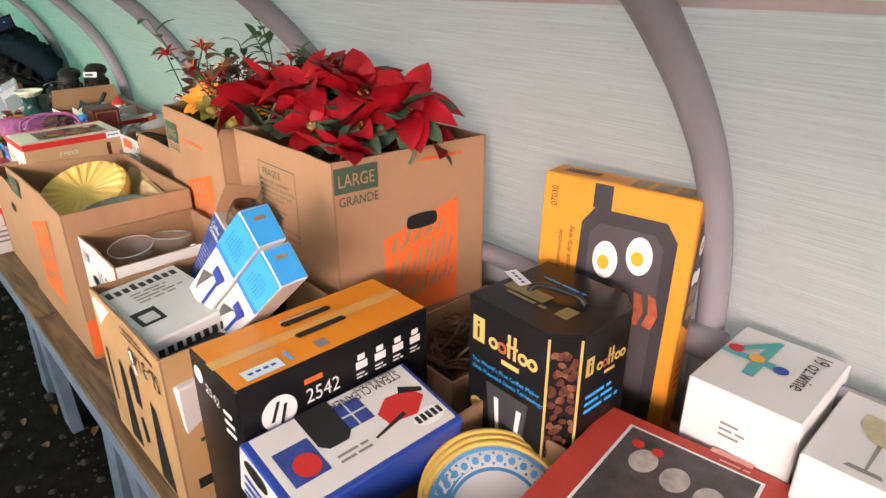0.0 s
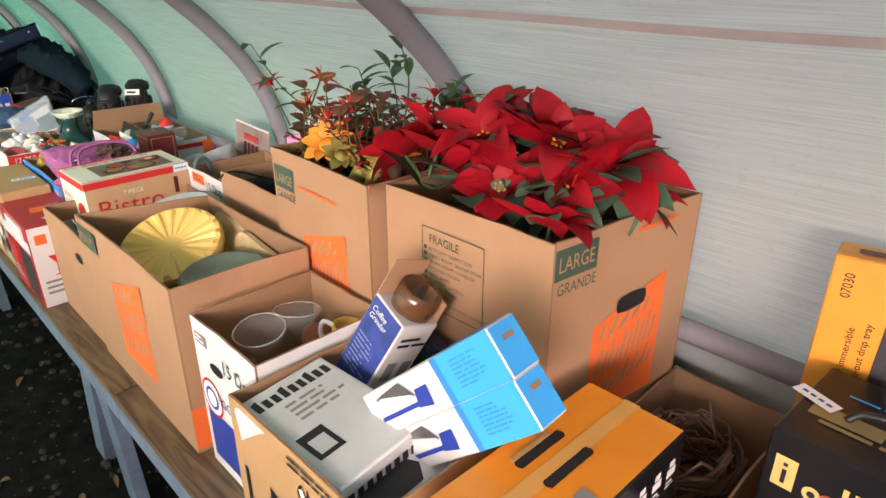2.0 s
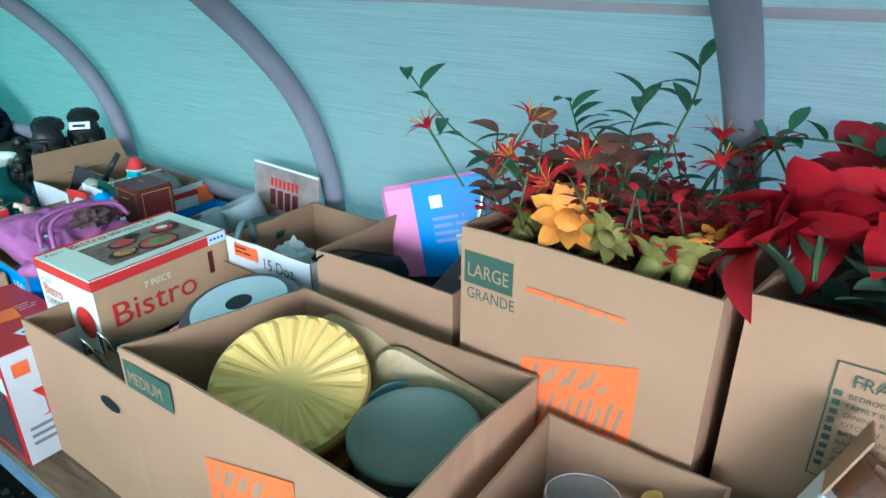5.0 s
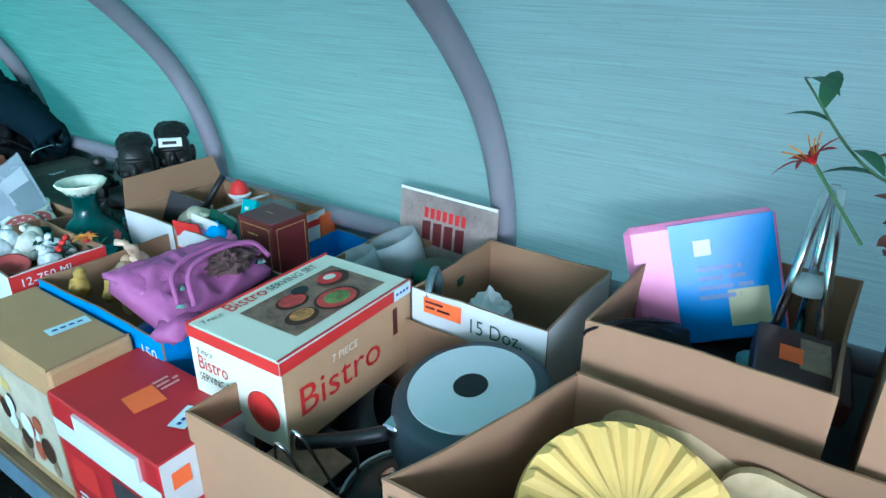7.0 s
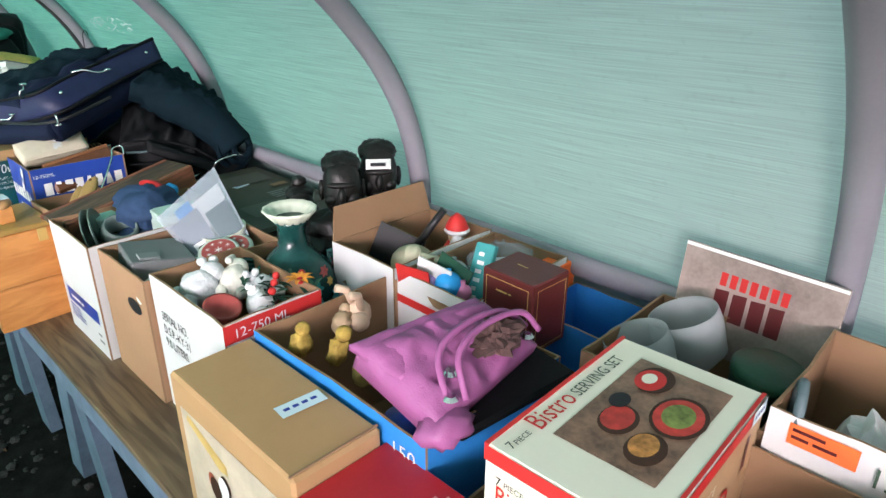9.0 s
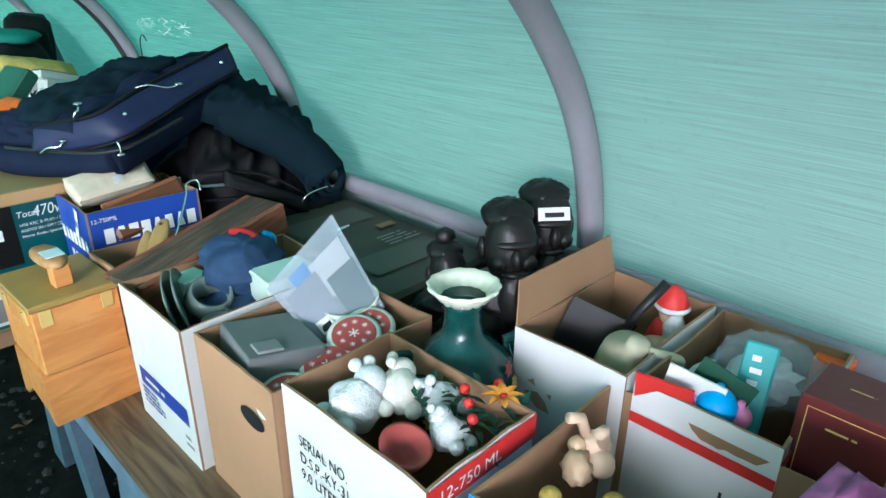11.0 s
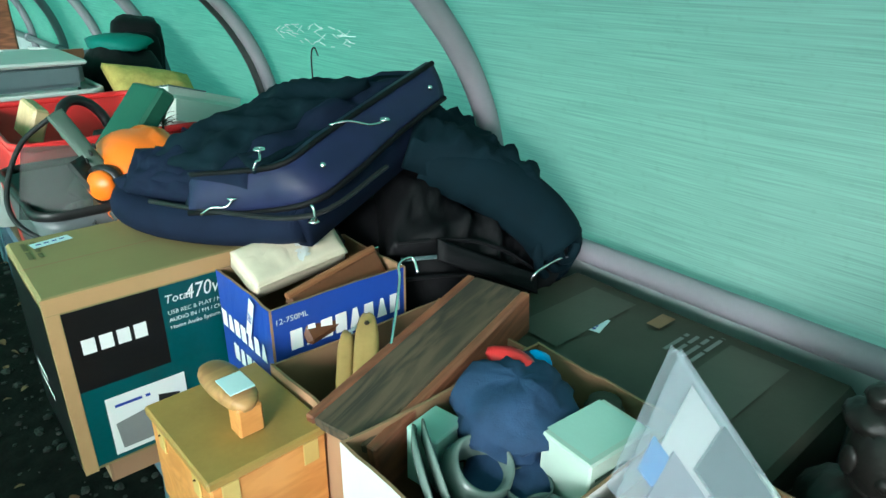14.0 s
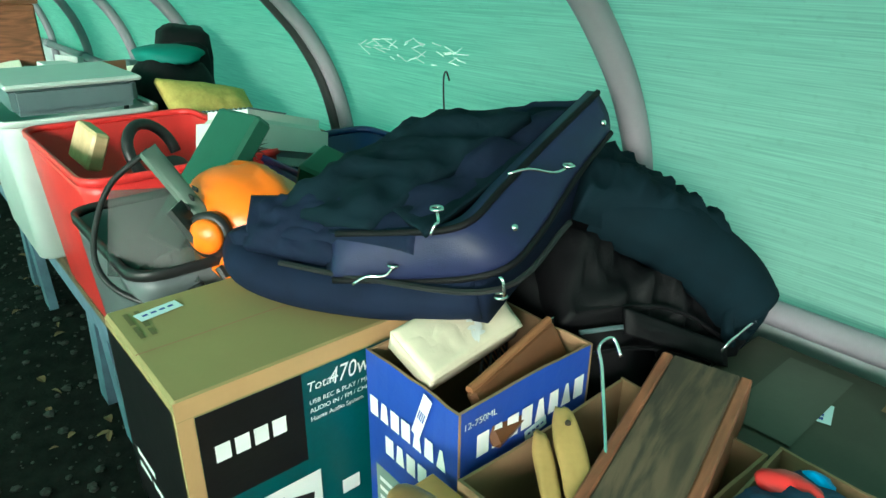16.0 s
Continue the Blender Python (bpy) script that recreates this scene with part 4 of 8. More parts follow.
# carton with plates
plates = carton("brown carton with patterned dinner plates standing in it", 0.42, 0.80, 0.47, 0.735, 0.835, sag=0.003)
for k in range(3):
    pl = thing("dinner_plate", "blue and white plate with a yellow rim" if k else "white plate with blue patterned border and yellow rim", "plate", 0.665 + 0.005 * k, 0.572 + 0.010 * k, 0.728 + 0.005 * k, 22, -18, 2 * k, group="stacked plates")
    part("plate_body", lathe_bm([(0.001, 0), (0.08, 0), (0.092, 0.004), (0.135, 0.018), (0.136, 0.022), (0.09, 0.009), (0.08, 0.005), (0.001, 0.005)], 48), WHITECARD, pl, smooth=True)
    part("yellow_rim", lathe_bm([(0.128, 0.0185), (0.138, 0.0195), (0.138, 0.024), (0.128, 0.0215)], 48), YELLOWPLASTIC, pl, smooth=True)
    for r0, r1, z in ((0.119, 0.1255, 0.0005), (0.083, 0.09, 0.0022)):
        bm = bmesh.new()
        z0, z1 = 0.009 + (r0 - 0.09) * 0.283 + 0.0014, 0.009 + (r1 - 0.09) * 0.283 + 0.0014
        if r0 < 0.09:
            z0 = z1 = 0.0105
        a = [bm.verts.new((r0 * math.cos(i * math.pi / 24), r0 * math.sin(i * math.pi / 24), z0)) for i in range(48)]
        b = [bm.verts.new((r1 * math.cos(i * math.pi / 24), r1 * math.sin(i * math.pi / 24), z1)) for i in range(48)]
        for i in range(48):
            bm.faces.new((a[i], a[(i + 1) % 48], b[(i + 1) % 48], b[i]))
        part("blue_band", bm, BLUEPLATE, pl)
    bm = bmesh.new()
    for i in range(28):
        for r, s, da in ((0.105, 0.0075, 0), (0.096, 0.003, 0.11), (0.114, 0.003, 0.11)):
            a = 2 * math.pi * i / 28 + da
            c = Vector((r * math.cos(a), r * math.sin(a), 0.0115 + (r - 0.09) * 0.283))
            bm.faces.new([bm.verts.new(c + Vector((s * math.cos(q * 1.0472), s * math.sin(q * 1.0472), 0.283 * s * math.cos(q * 1.0472 - a)))) for q in range(6)])
    part("blue_motifs", bm, BLUEPLATE, pl)
jar = thing("glass_tumbler", "clear glass tumbler lying in the carton", "glass", 0.56, 0.62, 0.66, 70, 0, 40)
part("glass_body", lathe_bm([(0.03, 0), (0.035, 0.1), (0.033, 0.1), (0.028, 0.004)], 20), GLASS, jar, smooth=True)

# coffee maker carton with cut corner
ob = thing("coffee_maker_box", "black coffee maker carton with gold lettering and handle", "appliance box", 0.905, 0.65, 0.70)
bm = bmesh.new()
W, D, H, C = 0.232, 0.245, 0.362, 0.045
outline = [(-W / 2, D / 2), (-W / 2, -D / 2 + C), (-W / 2 + C, -D / 2), (W / 2 - C, -D / 2), (W / 2, -D / 2 + C), (W / 2, D / 2)]
lo, hi = [bm.verts.new((x, y, 0)) for x, y in outline], [bm.verts.new((x, y, H)) for x, y in outline]
bm.faces.new(lo[::-1]), bm.faces.new(hi)
for i in range(6):
    bm.faces.new((lo[i], lo[(i + 1) % 6], hi[(i + 1) % 6], hi[i]))
bmesh.ops.bevel(bm, geom=bm.edges[:], offset=0.003, segments=1, affect="EDGES")
part("carton_body", bm, BLACKCARD, ob)
ob.matrix_basis = pose(0.905, 0.65, 0.70, 0, 0, -2)
cf = Print(ob, W, D, H)


def coffee_face(face, u0, v0, s):
    cf.rect(face, u0, v0, u0 + 0.03 * s, v0 + 0.052 * s, GOLDINK)
    cf.rect(face, u0 + 0.012 * s, v0 + 0.008 * s, u0 + 0.018 * s, v0 + 0.032 * s, BLACKINK, lift=0.002)
    cf.rect(face, u0 + 0.012 * s, v0 + 0.037 * s, u0 + 0.018 * s, v0 + 0.043 * s, BLACKINK, lift=0.002)
    x = u0 + 0.045 * s
    for k, (wd, ht) in enumerate(((0.017, 0.026), (0.02, 0.026), (0.011, 0.048), (0.011, 0.048), (0.019, 0.026), (0.019, 0.026))):
        n = 14
        if k in (2, 3):
            cf.poly(face, [[(x, v0), (x + 0.007 * s, v0), (x + 0.007 * s, v0 + ht * s), (x, v0 + ht * s)], [(x - 0.003 * s, v0 + 0.022 * s), (x + 0.011 * s, v0 + 0.022 * s), (x + 0.011 * s, v0 + 0.028 * s), (x - 0.003 * s, v0 + 0.028 * s)]], GOLDINK, "printed_mark")
        else:
            cf.disc(face, x + wd * s / 2, v0 + 0.013 * s, 0.012 * s, GOLDINK if k != 1 else BACON)
            cf.disc(face, x + wd * s / 2, v0 + 0.013 * s, 0.0055 * s, BLACKINK, lift=0.002)
        x += (wd + 0.003) * s
    cf.lines(face, u0 + 0.075 * s, v0 - 0.02 * s, 0.07 * s, 1, 0.012 * s, GOLDINK, thick=0.8)


coffee_face("-x", 0.015, 0.27, 1.05)
cf.word("-x", "The World's First Coffee Maker", 0.015, 0.222, 0.0135, SKYINK)
cf.word("-x", "With Patented Steam Technology!", 0.015, 0.205, 0.0135, SKYINK)
cf.poly("-x", [[(0.07, 0.06), (0.15, 0.06), (0.165, 0.19), (0.055, 0.19)]], mat("dark grey photo", (0.05, 0.05, 0.055), 0.3), "printed_photo")
cf.poly("-x", [[(0.085, 0.08), (0.095, 0.08), (0.09, 0.165), (0.078, 0.165)], [(0.13, 0.08), (0.14, 0.08), (0.15, 0.165), (0.138, 0.165)]], WHITEINK, "printed_photo", 0.002)
cf.disc("-x", 0.03, 0.12, 0.018, GOLDINK)
coffee_face("-y", 0.055, 0.27, 0.75)
cf.lines("-y", 0.06, 0.22, 0.12, 3, 0.016, SKYINK)
cf.disc("-y", 0.13, 0.10, 0.05, mat("deep blue photo", (0.01, 0.04, 0.10), 0.3))
# printed coffee beans on the cut corner
bm, bn = bmesh.new(), bmesh.new()
e0, e1 = Vector((-W / 2, -D / 2 + C, 0)), Vector((-W / 2 + C, -D / 2, 0))
nrm = Vector((-1, -1, 0)).normalized() * 0.0015
rngb = random.Random(8)
for k in range(90):
    c = e0.lerp(e1, rngb.uniform(0.14, 0.86)) + Vector((0, 0, rngb.uniform(0.03, 0.33))) + nrm
    a, t = rngb.uniform(0, 3.14), (e1 - e0).normalized()
    ring = [c + nrm * (k * 0.004) + t * (0.0062 * math.cos(q) * math.cos(a) - 0.009 * math.sin(q) * math.sin(a)) * 0.9 + Vector((0, 0, 0.0062 * math.cos(q) * math.sin(a) + 0.009 * math.sin(q) * math.cos(a))) for q in [i * 0.785 for i in range(8)]]
    (bm if k % 3 else bn).faces.new([(bm if k % 3 else bn).verts.new(p) for p in ring])
part("printed_beans", bm, mat("coffee bean print", (0.09, 0.03, 0.018), 0.35, 0.5, 90), ob)
part("printed_beans", bn, mat("light bean print", (0.17, 0.07, 0.04), 0.35, 0.5, 90), ob)
for k in (0.04, 0.94):
    q = e0.lerp(e1, k) + nrm
    part("gold_stripe", tube_bm([q + Vector((0, 0, 0.01)), q + Vector((0, 0, H - 0.01))], 0.0025, 6), GOLDINK, ob)
cf.rect("top_l", 0.02, 0.075, 0.12, 0.11, mat("dull gold print", (0.22, 0.16, 0.07), 0.35)), cf.lines("top_l", 0.04, 0.06, 0.15, 1, 0.02, mat("dull gold print", (0.22, 0.16, 0.07)))
cf.rect("top_l", 0.16, 0.06, 0.19, 0.10, mat("dull gold print", (0.22, 0.16, 0.07)))
cf.lines("top_l", 0.05, 0.16, 0.16, 1, 0.012, SKYINK)
price_tag(cf, "top", 0.12, 0.19, 0.07, 0.028, 70, WHITEINK)
hnd = smooth_path([(-0.02, 0.055, H), (-0.01, 0.04, H + 0.014), (0.0, 0.0, H + 0.018), (0.01, -0.04, H + 0.014), (0.015, -0.055, H)], 5)
part("carry_handle", tube_bm(hnd, 0.006, 8), BLACKPLASTIC, ob, "black plastic handle", smooth=True)
# support under the cartons at the back
sup = carton("low brown carton under the coffee maker box", 0.80, 1.19, 0.40, 0.80, 0.695, sag=0)
part("lid_panel", box_bm(0.38, 0.39, 0.005, 0, (0, 0, 0.119)), CARD, sup.ob)

# griddle box leaning on the wall
gr = closed_box("tall yellow griddle carton with fried eggs printed on it", "appliance box", 0.08, 0.325, 0.56, 1.093, 0.655, 0.685, 0, 3, 10, body=YELLOWINK, name="griddle_box")
gr.poly("-x", [[(0.10, 0.02), (0.275, 0.02), (0.295, 0.05), (0.295, 0.47), (0.27, 0.505), (0.12, 0.505), (0.095, 0.47), (0.085, 0.06)]], mat("dark griddle print", (0.045, 0.04, 0.045), 0.35, 0.2), "printed_photo")
gr.poly("-x", [[(0.115, 0.05), (0.255, 0.05), (0.27, 0.08), (0.27, 0.45), (0.25, 0.475), (0.135, 0.475), (0.115, 0.45)]], mat("griddle plate print", (0.075, 0.065, 0.07), 0.35, 0.2), "printed_photo", 0.0018)
for u, v in ((0.155, 0.40), (0.225, 0.425)):
    gr.disc("-x", u, v, 0.027, WHITEINK, "printed_photo", 0.0024, 1.5)
    gr.disc("-x", u - 0.003, v - 0.006, 0.013, YOLK, "printed_photo", 0.003, 1.2)
gr.poly("-x", [[(0.175 + o, 0.28), (0.195 + o, 0.275), (0.205 + o, 0.31), (0.196 + o, 0.345), (0.18 + o, 0.35), (0.185 + o, 0.31)] for o in (0, 0.045, 0.075)] , BACON, "printed_photo", 0.0024)
gr.rect("-x", 0.115, 0.505, 0.155, 0.556, mat("dark griddle print", (0.045, 0.04, 0.045)), "printed_photo")
gr.word("-x", "07030", 0.035, 0.49, 0.022, BLACKINK, turn=90, stretch=0.8)
gr.word("-x", "Fully immersible", 0.055, 0.33, 0.017, BLACKINK, turn=90)
gr.word("-x", "Slide-out drip tray", 0.078, 0.33, 0.017, BLACKINK, turn=90)
gr.poly("top", [[(0.012, 0.02 + 0.045 * k), (0.062, 0.02 + 0.045 * k), (0.062, 0.055 + 0.045 * k), (0.012, 0.055 + 0.045 * k)] for k in range(3)], FOODTAN)
gr.lines("top_l", 0.03, 0.03, 0.12, 1, 0.035, MAROON, thick=0.7)
gr.poly("-y", [[(0.012, 0.30), (0.06, 0.27), (0.075, 0.29), (0.078, 0.49), (0.06, 0.525), (0.02, 0.51)]], mat("dark griddle print", (0.045, 0.04, 0.045)), "printed_photo")
for k in range(6):
    gr.disc("-y", 0.034 + 0.022 * (k % 2), 0.32 + 0.034 * (k // 2) * 1.1, 0.0135, FOODTAN if k < 4 else WHITEINK, "printed_photo", 0.002, 1.15)
gr.disc("-y", 0.05, 0.46, 0.015, WHITEINK, "printed_photo", 0.002, 1.4), gr.disc("-y", 0.05, 0.46, 0.008, YOLK, "printed_photo", 0.0026)
gr.lines("-y", 0.03, 0.2, 0.03, 4, 0.02, REDINK)

# wine glass boxes
sup = carton("low brown carton under the wine glass boxes", 1.0, 1.20, 0.02, 0.39, 0.70, sag=0)
part("lid_panel", box_bm(0.19, 0.36, 0.005, 0, (0, 0, 0.125)), CARD, sup.ob)
wg = closed_box("white wine glass box with a large teal numeral four", "glassware box", 0.25, 0.195, 0.265, 1.115, 0.315, 0.702, 0, 0, 1, WHITECARD, name="wine_glass_box", group="wine glass boxes")
wg.word("top_l", "4", 0.0, 0.075, 0.22, TEALINK, stretch=0.95)
for u, v, m in ((0.022, 0.15, REDINK), (0.065, 0.14, YOLK), (0.112, 0.13, BLUEINK)):
    wg.disc("top_l", u, v, 0.014, m, lift=0.0024)
wg.word("top_l", "19 oz.wine", 0.14, 0.235, 0.042, BLACKINK, turn=-90, stretch=0.8)
wg.disc("-y", 0.19, 0.12, 0.06, GOLDINK)
wg.lines("-x", 0.07, 0.2, 0.05, 3, 0.012, GREYINK)
w2 = closed_box("white wine glass box with a printed wine glass", "glassware box", 0.25, 0.17, 0.235, 1.085, 0.12, 0.705, 0, 0, 1, WHITECARD, name="wine_glass_box", group="wine glass boxes")
w2.poly("top_l", [[(0.045, 0.185), (0.115, 0.185), (0.122, 0.15), (0.105, 0.115), (0.085, 0.105), (0.065, 0.115), (0.045, 0.15)]], mat("pale wine print", (0.42, 0.38, 0.24), 0.4, 0.3, 30), "printed_photo")
w2.poly("top_l", [[(0.082, 0.03), (0.086, 0.03), (0.088, 0.108), (0.081, 0.108)], [(0.055, 0.022), (0.11, 0.022), (0.105, 0.032), (0.06, 0.032)]], GREYINK, "printed_photo")
for k, m in enumerate((REDINK, YOLK, BLUEINK)):
    w2.disc("top_l", 0.12, 0.03 + 0.014 * k, 0.006, m)

# red box of glass goblets
go = closed_box("brick red glassware gift box with a photo window", "glassware box", 0.33, 0.36, 0.15, 0.81, 0.34, 0.70, 0, 0, 7, GOREDCARD, name="gift_box")
go.poly("top_l", [[(0.06, 0.05), (0.30, 0.05), (0.30, 0.30), (0.06, 0.30)]], WHITEINK, "printed_border")
go.poly("top_l", [[(0.066, 0.056), (0.294, 0.056), (0.294, 0.294), (0.066, 0.294)]], mat("dark photo", (0.06, 0.055, 0.06), 0.35, 0.5, 25), "printed_photo", 0.002)
for k in range(3):
    go.disc("top_l", 0.12 + 0.06 * k, 0.22 - 0.01 * k, 0.024, mat("pale glass print", (0.36, 0.34, 0.32), 0.3, 0.4, 40), "printed_photo", 0.0026, 1.3)
    go.disc("top_l", 0.095 + 0.018 * k, 0.255 + 0.01 * (k % 2), 0.011, REDINK if k != 1 else GREENCASE, "printed_photo", 0.003)
go.lines("top_l", 0.20, 0.322, 0.11, 1, 0.03, mat("pink script print", (0.7, 0.35, 0.3), 0.4), thick=0.5)
go.lines("top_l", 0.22, 0.308, 0.08, 1, 0.010, mat("pink script print", (0.7, 0.35, 0.3)))

# carton with a twig basket
bk = carton("brown carton holding a twig basket and yarn", 0.80, 1.19, 0.83, 1.10, 0.82, sag=0.008)
basket = thing("twig_basket", "brown woven twig bundle in the carton", "basket", 1.0, 0.965, 0.60)
rngt = random.Random(5)
for k in range(70):
    a, r = rngt.uniform(0, 6.28), rngt.uniform(0.07, 0.11)
    z = rngt.uniform(0.02, 0.19)
    pts = [(r * math.cos(a + q * 0.5) * 1.25, r * math.sin(a + q * 0.5), z + 0.02 * math.sin(q * 1.7 + k) + 0.03 * q * rngt.uniform(-0.3, 0.5)) for q in range(5)]
    part("twig", tube_bm(smooth_path(pts, 2), 0.0035, 5), TWIG, basket)

# ---- flowers ----
def poinsettia(x, y, z, s, tilt, rng, plant_label="red cloth poinsettia bloom with yellow centre", green=True):
    over = max(0.0, x - 1.17 + 0.55 * (z - 1.04))
    x, z = x - over, z - 0.6 * over
    ob = thing("poinsettia", plant_label, "artificial flower", x, y, z, tilt[0], tilt[1], rng.uniform(0, 360), group="poinsettias in the carton")
    for ring, (n, l, up) in enumerate(((4, 0.7, 1.1), (5, 1.05, 0.45), (4, 1.1, 0.0))):
        for k in range(n):
            a = 2 * math.pi * (k + 0.4 * ring) / n + rng.uniform(-0.25, 0.25)
            bm = bmesh.new()
            leaf_bm(bm, (0.01 * math.cos(a), 0.01 * math.sin(a), 0), (math.cos(a), math.sin(a), up + rng.uniform(-0.2, 0.25)), (0, 0, 1), s * l * rng.uniform(0.8, 1.1), s * l * 0.66, rng.uniform(-0.15, 0.5), 6, rng.uniform(0.08, 0.3))
            part("bract", bm, REDPETAL, ob, smooth=True)
    bm = bmesh.new()
    for k in range(7):
        bmesh.ops.create_icosphere(bm, subdivisions=1, radius=0.0045, matrix=Matrix.Translation((0.011 * math.cos(k), 0.011 * math.sin(k), 0.012 + 0.003 * (k % 2))))
    part("flower_centre", bm, YELLOWPETAL, ob)
    if green and x > 0.88:
        bm = bmesh.new()
        for k in range(6):
            a = rng.uniform(0, 6.28)
            leaf_bm(bm, (0, 0, -0.005), (math.cos(a), math.sin(a), rng.uniform(-0.2, 0.4)), (0, 0, 1), s * rng.uniform(0.9, 1.2), s * 0.55, 0.2, 6, 0.15)
        part("leaves", bm, LEAFGREEN, ob, smooth=True)
    bm = tube_bm([(0, 0, 0), (0.003, 0, -0.03), (0.0, 0.004, -0.06)], 0.004, 6)
    part("stem", bm, STEM, ob)
    return ob


rng = random.Random(11)
for x, y, z, s, tilt in ((0.82, 1.22, 1.24, 0.10, (18, -22)), (0.84, 1.36, 1.27, 0.10, (0, -30)), (0.84, 1.54, 1.31, 0.12, (-10, -35)), (0.97, 1.20, 1.32, 0.11, (30, 0)),
                         (1.07, 1.19, 1.36, 0.12, (30, -15)), (0.97, 1.36, 1.36, 0.12, (10, -15)), (1.09, 1.32, 1.42, 0.12, (15, -25)), (0.99, 1.50, 1.36, 0.11, (-10, -20)),
                         (1.10, 1.47, 1.38, 0.12, (-5, -15)), (0.88, 1.44, 1.35, 0.11, (5, -25)), (1.09, 1.18, 1.27, 0.10, (40, 0)), (0.90, 1.25, 1.28, 0.10, (25, -25)),
                         (1.12, 1.25, 1.30, 0.10, (20, 10)), (0.80, 1.60, 1.30, 0.10, (0, -50))):
    poinsettia(x, y, z, s, tilt, rng)
bm = bmesh.new()
for k in range(46):
    a = rng.uniform(0, 6.28)
    leaf_bm(bm, (rng.uniform(0.86, 1.08), rng.uniform(1.22, 1.54), rng.uniform(1.17, 1.29)), (math.cos(a), math.sin(a), rng.uniform(-0.2, 0.8)), (0, 0, 1), rng.uniform(0.07, 0.12), rng.uniform(0.04, 0.065), 0.2, 6, 0.15)
for bx, by, bz, dx, dy, dz, l in ((0.80, 1.55, 1.24, -0.3, 0.3, 0.5, 0.13), (0.79, 1.50, 1.25, -0.4, -0.5, 0.3, 0.13), (0.80, 1.42, 1.25, -0.5, -0.6, 0.25, 0.14), (0.82, 1.36, 1.26, -0.3, -0.8, 0.2, 0.13), (0.86, 1.30, 1.27, -0.5, -0.5, 0.35, 0.12), (0.95, 1.24, 1.28, -0.2, -0.8, 0.2, 0.11), (0.83, 1.47, 1.27, -0.6, 0.1, 0.4, 0.13), (0.90, 1.33, 1.30, -0.6, -0.3, 0.4, 0.11)):
    leaf_bm(bm, (bx, by, bz), (dx, dy, dz), (0, 0, 1), l, l * 0.55, 0.15, 6, 0.12)
fol = part("leaf_filler", bm, LEAFGREEN, None, smooth=True)
tagged(fol, "dark green cloth leaves between the poinsettias", "foliage", kind="stuff")
bm = bmesh.new()
for k in range(16):
    a = rng.uniform(0, 6.28)
    leaf_bm(bm, (rng.uniform(0.79, 0.9), rng.uniform(1.2, 1.5), rng.uniform(1.235, 1.28)), (math.cos(a), math.sin(a), rng.uniform(0.25, 0.9)), (0, 0, 1), rng.uniform(0.08, 0.12), rng.uniform(0.05, 0.065), 0.2, 6, 0.15)
tagged(part("leaf_filler", bm, PALELEAF, None, smooth=True), "grey green cloth leaves along the carton rim", "foliage", kind="stuff")

# mixed bouquet in the second carton
def stem_spray(points, leaf, n, size, label, rng, wide=0.36):
    points = [(min(p[0], 1.20 - 0.6 * max(0, p[2] - 1.04)), p[1], p[2]) for p in points]
    ob = thing("flower_spray", label, "artificial flower", *points[0], group="flowers in the second carton")
    o = Vector(points[0])
    path = smooth_path([Vector(p) - o for p in points], 6)
    part("stem", tube_bm(path, 0.0028, 6, taper=0.5), STEM, ob)
    bm = bmesh.new()
    for k in range(n):
        p = path[int(len(path) * (0.35 + 0.63 * k / max(1, n - 1)))] if n > 1 else path[-1]
        a = rng.uniform(0, 6.28)
        leaf_bm(bm, p, (math.cos(a), math.sin(a), rng.uniform(0.0, 0.9)), (0, 0, 1), size * rng.uniform(0.7, 1.2), size * wide, 0.25, 5, 0.1)
    part("leaves", bm, leaf, ob, smooth=True)
    return ob, path


def lily(x, y, z, s, rng, col):
    ob = thing("lily", "red and yellow flame lily with curled petals", "artificial flower", x, y, z, rng.uniform(-40, 20), rng.uniform(-50, 0), rng.uniform(0, 360), group="flowers in the second carton")
    bm = bmesh.new()
    for k in range(6):
        a = k * 1.047
        leaf_bm(bm, (0, 0, 0), (math.cos(a), math.sin(a), 0.7), (0, 0, 1), s, s * 0.3, 0.5, 6, 0.1)
        bn = bmesh.new()
        bn = tube_bm([(0, 0, 0), (s * 0.3 * math.cos(a), s * 0.3 * math.sin(a), s * 0.5), (s * 0.5 * math.cos(a), s * 0.5 * math.sin(a), s * 0.7)], 0.001, 4, bn)
        part("stamen", bn, YELLOWPETAL, ob)
    part("petals", bm, col, ob, smooth=True)
    part("stem", tube_bm([(0, 0, 0), (0, 0, -0.12)], 0.0025, 5), STEM, ob)


